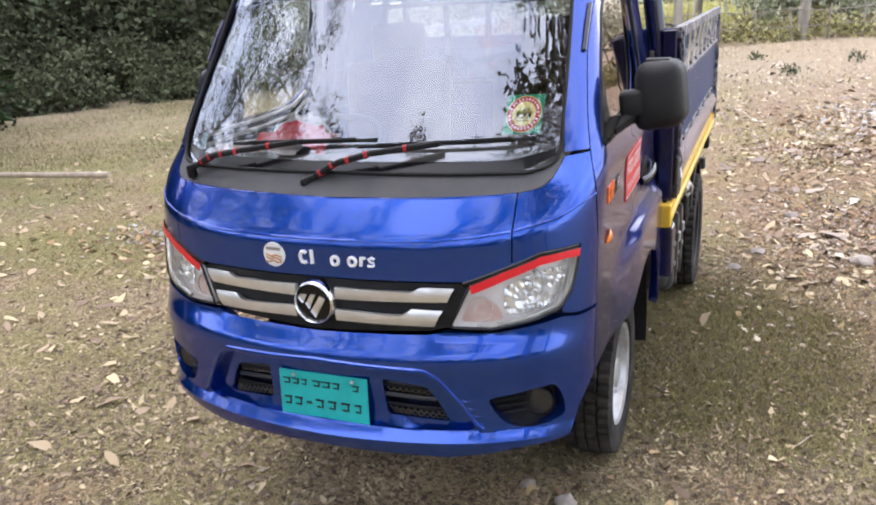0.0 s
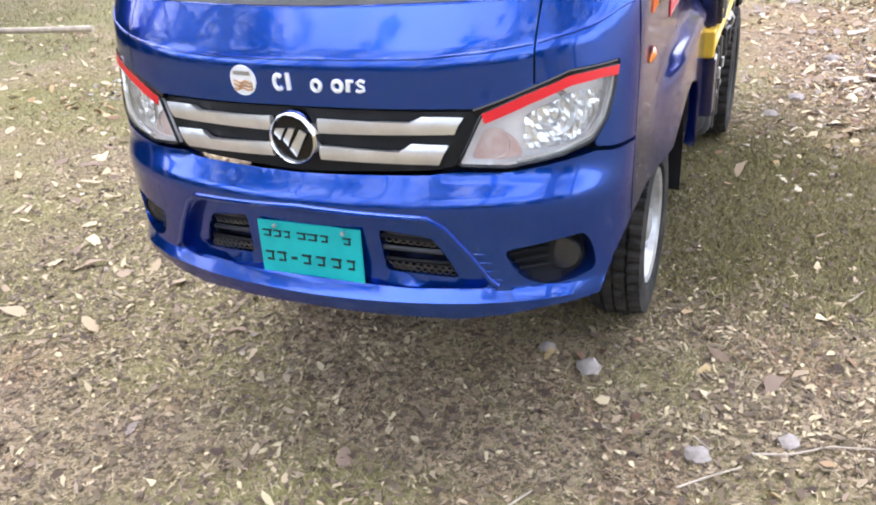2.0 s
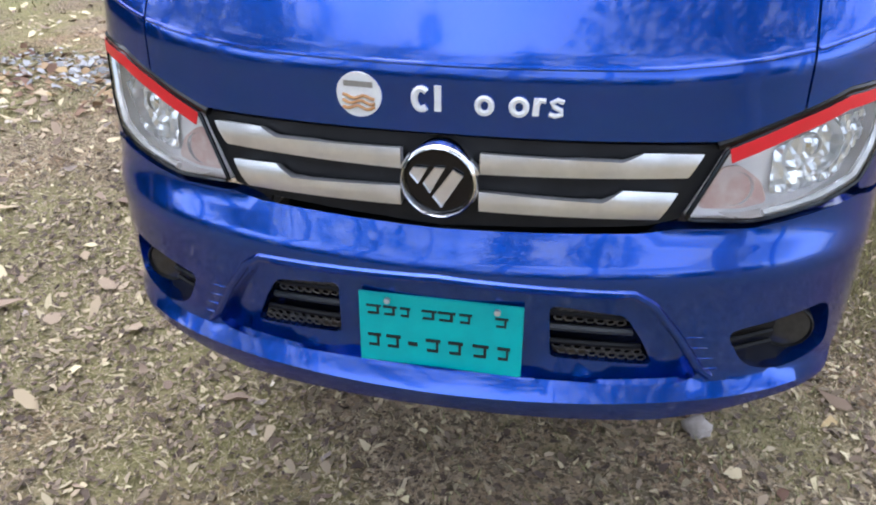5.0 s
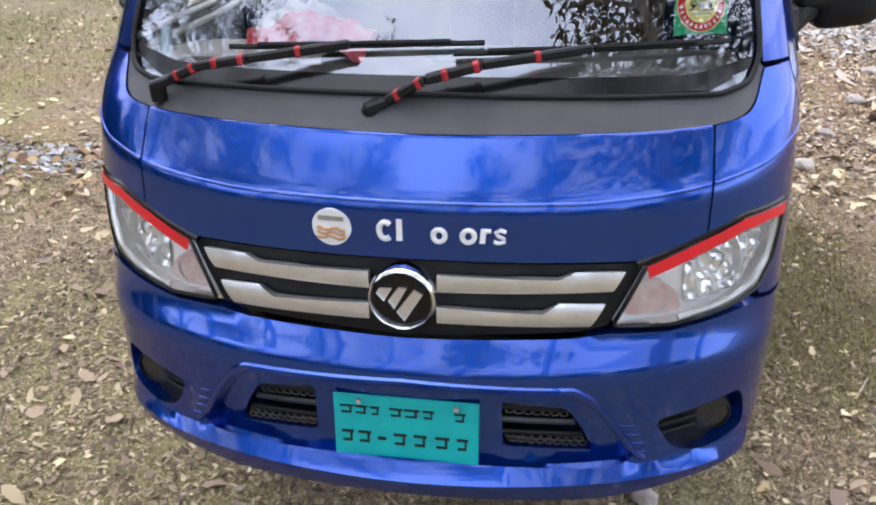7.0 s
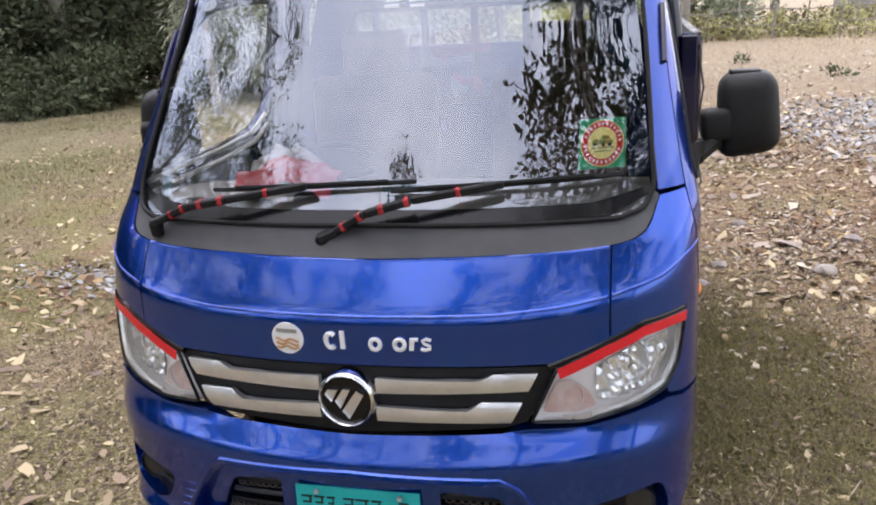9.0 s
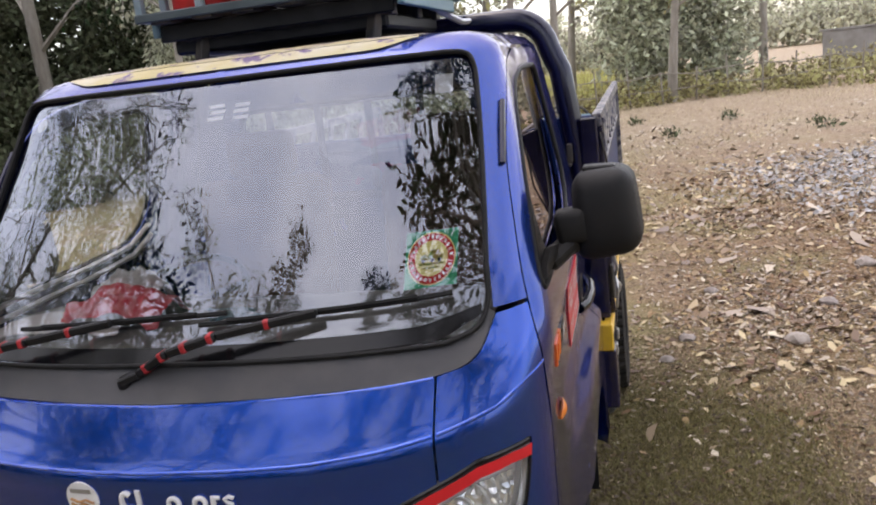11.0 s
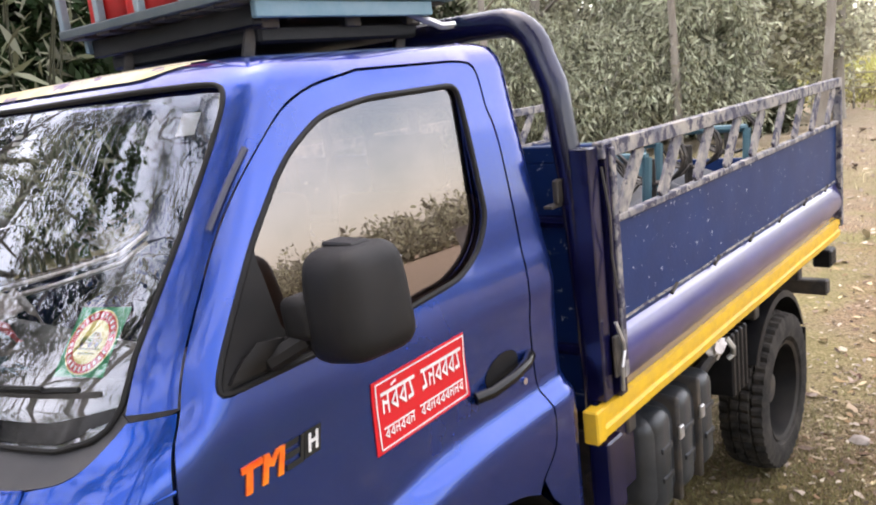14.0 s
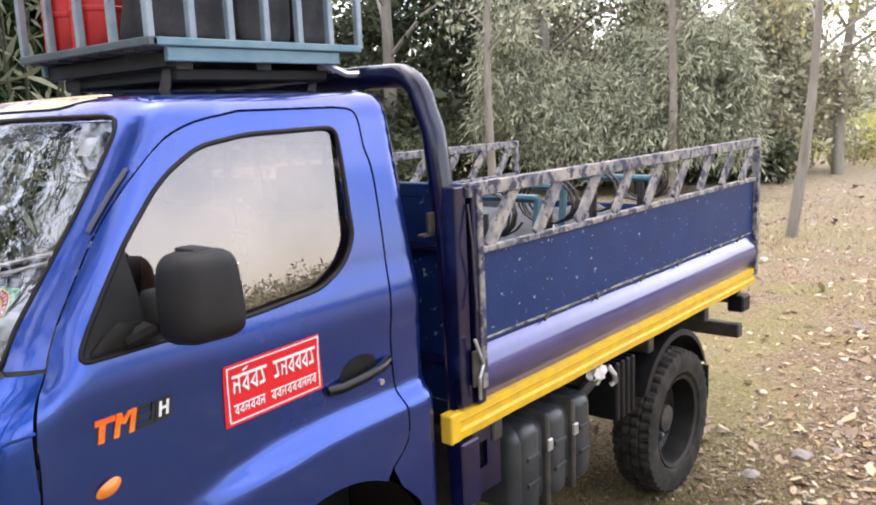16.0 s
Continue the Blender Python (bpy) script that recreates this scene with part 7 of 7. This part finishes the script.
HEDGE = [(-16.0, 7.5), (-13.2, 11.2), (-11.0, 13.8), (-9.0, 16.2), (-7.0, 18.2), (-4.6, 20.0)]
undergrowth("hedge_shrubs", HEDGE, 2.6, 2.2, 2000, 0.12, LEAF_BUSH, "dense low shrubs along the field's edge", per=32)
undergrowth("hedge_shrubs", [(x - 1.5, y + 1.8) for x, y in HEDGE], 4.0, 6.0, 2600, 0.17, LEAF_WOOD, "dark taller shrubs behind the hedge", per=30, clump=0.55, seed=4)
undergrowth("willow_shrubs", [(-8.9, 14.6), (-6.8, 15.6), (-4.6, 16.4), (-3.4, 17.6)], 2.6, 5.4, 1250, 0.17, LEAF_MID, "silvery drooping shrubs at the wood's edge", per=62, clump=0.45, ratio=0.2, seed=7, droop=0.9, low=0.2)
# low leaves added where the shadow band lies under the willows
undergrowth("dark_thicket", [(-9.6, 17.0), (-6.8, 18.2), (-3.6, 19.8)], 1.2, 2.4, 700, 0.15, LEAF_WOOD, "low thicket added as the shadow band under the trees", per=28, clump=0.45, seed=9)
undergrowth("wood_shrubs", [(-17.0, 12.0), (-13.6, 16.4), (-10.8, 19.4)], 3.2, 10.5, 1900, 0.18, LEAF_WOOD, "tall dark growth filling the wood's edge", per=30, clump=0.7, seed=16)
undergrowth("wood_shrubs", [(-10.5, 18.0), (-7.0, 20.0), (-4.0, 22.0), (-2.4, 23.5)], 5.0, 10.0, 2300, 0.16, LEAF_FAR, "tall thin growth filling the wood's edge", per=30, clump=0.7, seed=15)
# dark leaves put here as the deep shade between the bamboo
undergrowth("bamboo_shade", [(-11.6, -3.0), (-10.8, 2.0), (-10.4, 7.4)], 2.6, 7.5, 3000, 0.18, LEAF_DARK, "dark leaves for the shade behind the bamboo", per=30, clump=0.55, seed=18)
undergrowth("bamboo_shade", [(-16.0, -6.0), (-14.0, -1.0), (-12.8, 4.0), (-12.5, 9.5)], 4.0, 8.0, 4200, 0.18, LEAF_DARK, "dark leaves for the shade behind the bamboo", per=30, clump=0.6, seed=17)
undergrowth("wood_shrubs", [(1.2, 29.0), (3.6, 30.5), (5.6, 32.0)], 4.0, 8.5, 620, 0.22, LEAF_MID, "group of bushy trees across the field", per=30, clump=0.8, seed=19)
for k, (x, y, h, r, lean, mt, leaf, spread) in enumerate((
        (-1.12, 11.86, 6.5, 0.085, (0.55, 0.3), LEAF_OLIVE, 0.11, 1.7), (-5.0, 16.3, 8.5, 0.11, (0.2, 0.4), LEAF_MID, 0.13, 2.3), (-7.6, 13.4, 8.0, 0.10, (0.3, 0.2), LEAF_MID, 0.13, 2.2),
        (-3.3, 23.2, 8.0, 0.17, (0.6, 0.0), LEAF_OLIVE, 0.14, 2.4), (-0.5, 16.4, 7.0, 0.12, (-0.3, 0.5), LEAF_OLIVE, 0.13, 2.0), (2.2, 27.0, 7.5, 0.18, (0.2, 0.2), LEAF_OLIVE, 0.16, 2.6),
        (-9.8, 18.6, 10.0, 0.2, (0.4, 0.3), LEAF_WOOD, 0.16, 3.0), (-13.0, 16.0, 10.5, 0.22, (0.5, 0.2), LEAF_DARK, 0.16, 3.2), (-16.5, 12.5, 10.0, 0.22, (0.2, 0.5), LEAF_DARK, 0.16, 3.2),
        (-7.0, 21.5, 10.0, 0.2, (0.1, 0.2), LEAF_MID, 0.16, 2.8), (6.0, 34.0, 8.5, 0.2, (0.2, 0.2), LEAF_OLIVE, 0.20, 3.0), (-1.5, 33.0, 9.0, 0.2, (0.2, 0.2), LEAF_OLIVE, 0.20, 3.0), (-12.0, 21.0, 11.0, 0.22, (0.3, 0.2), LEAF_WOOD, 0.17, 3.2),
        (-19.5, 9.0, 11.0, 0.22, (0.2, 0.2), LEAF_DARK, 0.17, 3.4))):
    tree(x, y, h, r, lean, mt, "slender grey-barked tree at the edge of the field", leaf, limbs=11, per=60 if h > 9.5 else 44, spread=spread, first=0.30 if h > 9 else 0.38, clump=0.75 if h > 9 else 0.6, seed=k)

# bamboo beside the cab's far side
for k, (x, y) in enumerate(((-7.9, 4.1), (-9.3, 4.6))):
    t = thing("bamboo_clump", "leafy bamboo clump behind the truck", "bamboo", "bamboo behind the truck", at=(x, y, 0))
    rd = random.Random(40 + k)
    culms, tips = [], []
    for i in range(9):
        a = rd.uniform(0, 6.28)
        b = Vector((0.35 * math.cos(a), 0.35 * math.sin(a), -0.05))
        L = rd.uniform(3.5, 5.5)
        path_ = [b + Vector((math.cos(a) * 0.9 * q ** 2, math.sin(a) * 0.9 * q ** 2, L * q)) for q in np.linspace(0, 1, 8)]
        culms.append(tube(path_, 0.025, 6, taper=0.008))
        for p in path_[2:]:
            for _ in range(5):
                tips.append(tuple(p + Vector((rd.uniform(-0.6, 0.6), rd.uniform(-0.6, 0.6), rd.uniform(-0.4, 0.3)))))
    for b in culms:
        part("culm", b, CULM, t)
    quads("crown", clusters(tips, 0.36, 1, 0.34, 0.17, 0.5), LEAF_BAMBOO, 4, t)

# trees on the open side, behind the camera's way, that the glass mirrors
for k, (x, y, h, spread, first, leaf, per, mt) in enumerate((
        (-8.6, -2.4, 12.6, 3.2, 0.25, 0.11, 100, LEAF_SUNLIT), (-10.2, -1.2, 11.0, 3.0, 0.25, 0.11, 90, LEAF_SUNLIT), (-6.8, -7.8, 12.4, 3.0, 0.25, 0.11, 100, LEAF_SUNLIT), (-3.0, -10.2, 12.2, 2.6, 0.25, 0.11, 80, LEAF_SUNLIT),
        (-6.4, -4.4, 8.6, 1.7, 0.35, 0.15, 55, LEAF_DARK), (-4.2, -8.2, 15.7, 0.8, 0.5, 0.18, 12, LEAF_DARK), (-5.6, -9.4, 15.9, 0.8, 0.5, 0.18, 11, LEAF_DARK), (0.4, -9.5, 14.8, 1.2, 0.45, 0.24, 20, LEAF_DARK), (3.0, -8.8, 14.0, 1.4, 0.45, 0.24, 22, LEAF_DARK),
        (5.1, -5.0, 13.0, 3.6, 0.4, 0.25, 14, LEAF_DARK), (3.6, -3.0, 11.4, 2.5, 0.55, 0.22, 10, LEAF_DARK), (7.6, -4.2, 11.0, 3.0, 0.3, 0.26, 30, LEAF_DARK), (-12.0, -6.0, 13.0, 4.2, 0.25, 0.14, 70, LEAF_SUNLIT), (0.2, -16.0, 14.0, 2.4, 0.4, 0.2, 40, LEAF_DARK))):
    tree(x, y, h, 0.2, (0.4, 0.5), mt, "broad-leaved tree on the open side of the field" if mt is LEAF_DARK else "feathery tree on the open side, sunlight in its leaf colour", leaf, limbs=15, per=per, spread=spread, first=first, clump=0.48 if leaf > 0.12 else 0.62, seed=60 + k, ratio=0.36, twigs=6, droop=0.1)

# unseen crown overhead, added to dim the sky mirrored in the pillars
tree(4.3, -3.4, 10.0, 0.16, (-2.3, 2.1), LEAF_DARK, "unseen leaning broad-leaved tree added to dim the sky overhead", 0.20, limbs=13, per=24, spread=2.3, first=0.55, clump=0.55, seed=91, ratio=0.36, twigs=6, droop=0.1)

tree(8.6, 22.5, 12.0, 0.14, (-1.5, 0.8), LEAF_DARK, "tall slender tree standing alone in the field", 0.26, limbs=8, per=20, spread=1.3, first=0.74, clump=0.5, seed=93, ratio=0.3, twigs=4, droop=0.4)
# unseen bushes, added to darken the lower reflection in the door glass
undergrowth("field_bushes", [(9.2, 14.6), (7.0, 15.8)], 1.6, 1.9, 330, 0.14, LEAF_BUSH, "clump of unseen bushes added to darken the door glass", per=26, clump=0.4, seed=33)

# unseen wood, added so the truck's front reflects something dark
undergrowth("front_woods", [(-17.0, -3.0), (-11.0, -12.0), (0.0, -16.0), (9.0, -14.0), (14.0, -9.0)][::-1], 5.0, 6.5, 1500, 0.30, LEAF_DARK, "unseen dark wood added to darken the truck's front", per=26, clump=0.8, seed=31)

# stick fence and dry brush far off
fence = thing("stick_fence", "rough fence of sticks across the far field", "fence")
rd = random.Random(5)
line = [(-4.5 + 1.05 * k, 25.2 + 0.25 * k + rd.uniform(-0.15, 0.15)) for k in range(13)]
for x, y in line:
    part("post", tube([(x, y, -0.1), (x + rd.uniform(-0.08, 0.08), y, rd.uniform(1.0, 1.35))], 0.035, 6, taper=0.025), BARK, fence)
for z in (0.45, 0.9):
    part("rail", tube([(x, y - 0.03, z + rd.uniform(-0.06, 0.06)) for x, y in line], 0.02, 5), BARK, fence)
undergrowth("dry_brush", [(10.0, 27.0), (5.0, 27.0), (0.0, 26.0), (-4.0, 25.0)][::-1], 5.0, 1.2, 420, 0.16, LEAF_OLIVE, "dry brush along the far fence", per=22, clump=0.4, seed=12)
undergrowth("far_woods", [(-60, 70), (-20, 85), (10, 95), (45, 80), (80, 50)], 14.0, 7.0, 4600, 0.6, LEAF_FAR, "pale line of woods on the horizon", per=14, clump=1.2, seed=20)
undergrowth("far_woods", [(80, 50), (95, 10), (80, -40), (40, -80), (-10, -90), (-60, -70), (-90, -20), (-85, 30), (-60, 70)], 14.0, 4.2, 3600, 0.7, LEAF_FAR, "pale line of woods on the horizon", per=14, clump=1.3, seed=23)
for x, y, s in ((1.65, 17.0, 0.16), (3.1, 19.5, 0.2), (0.9, 21.0, 0.18), (4.6, 16.5, 0.2), (-0.2, 19.0, 0.16)):
    sh = thing("weed", "small dry weed in the open field", "weed", "weeds in the field", at=(x, y, height(x, y)))
    quads("weed_leaves", clusters([(0, 0, s * 0.5), (s * 0.5, 0, s * 0.4), (-s * 0.4, s * 0.3, s * 0.5)], s, 26, 0.10, 0.4, -0.5), LEAF_BUSH, 4, sh)
    part("weed_stem", tube([(0, 0, -0.05), (0.02, 0, s)], 0.008, 5), BARK, sh)

# low cement wall across the far side of the field
wall = thing("boundary_wall", "long low grey cement wall across the field", "wall")
part("wall_body", bar((8.8, 37.5, 0.75), (26.0, 32.0, 0.75), 0.25, 1.65, 0.02), WALL, wall)
part("coping", bar((8.7, 37.53, 1.62), (26.1, 31.97, 1.62), 0.34, 0.09, 0.01), WALL, wall)
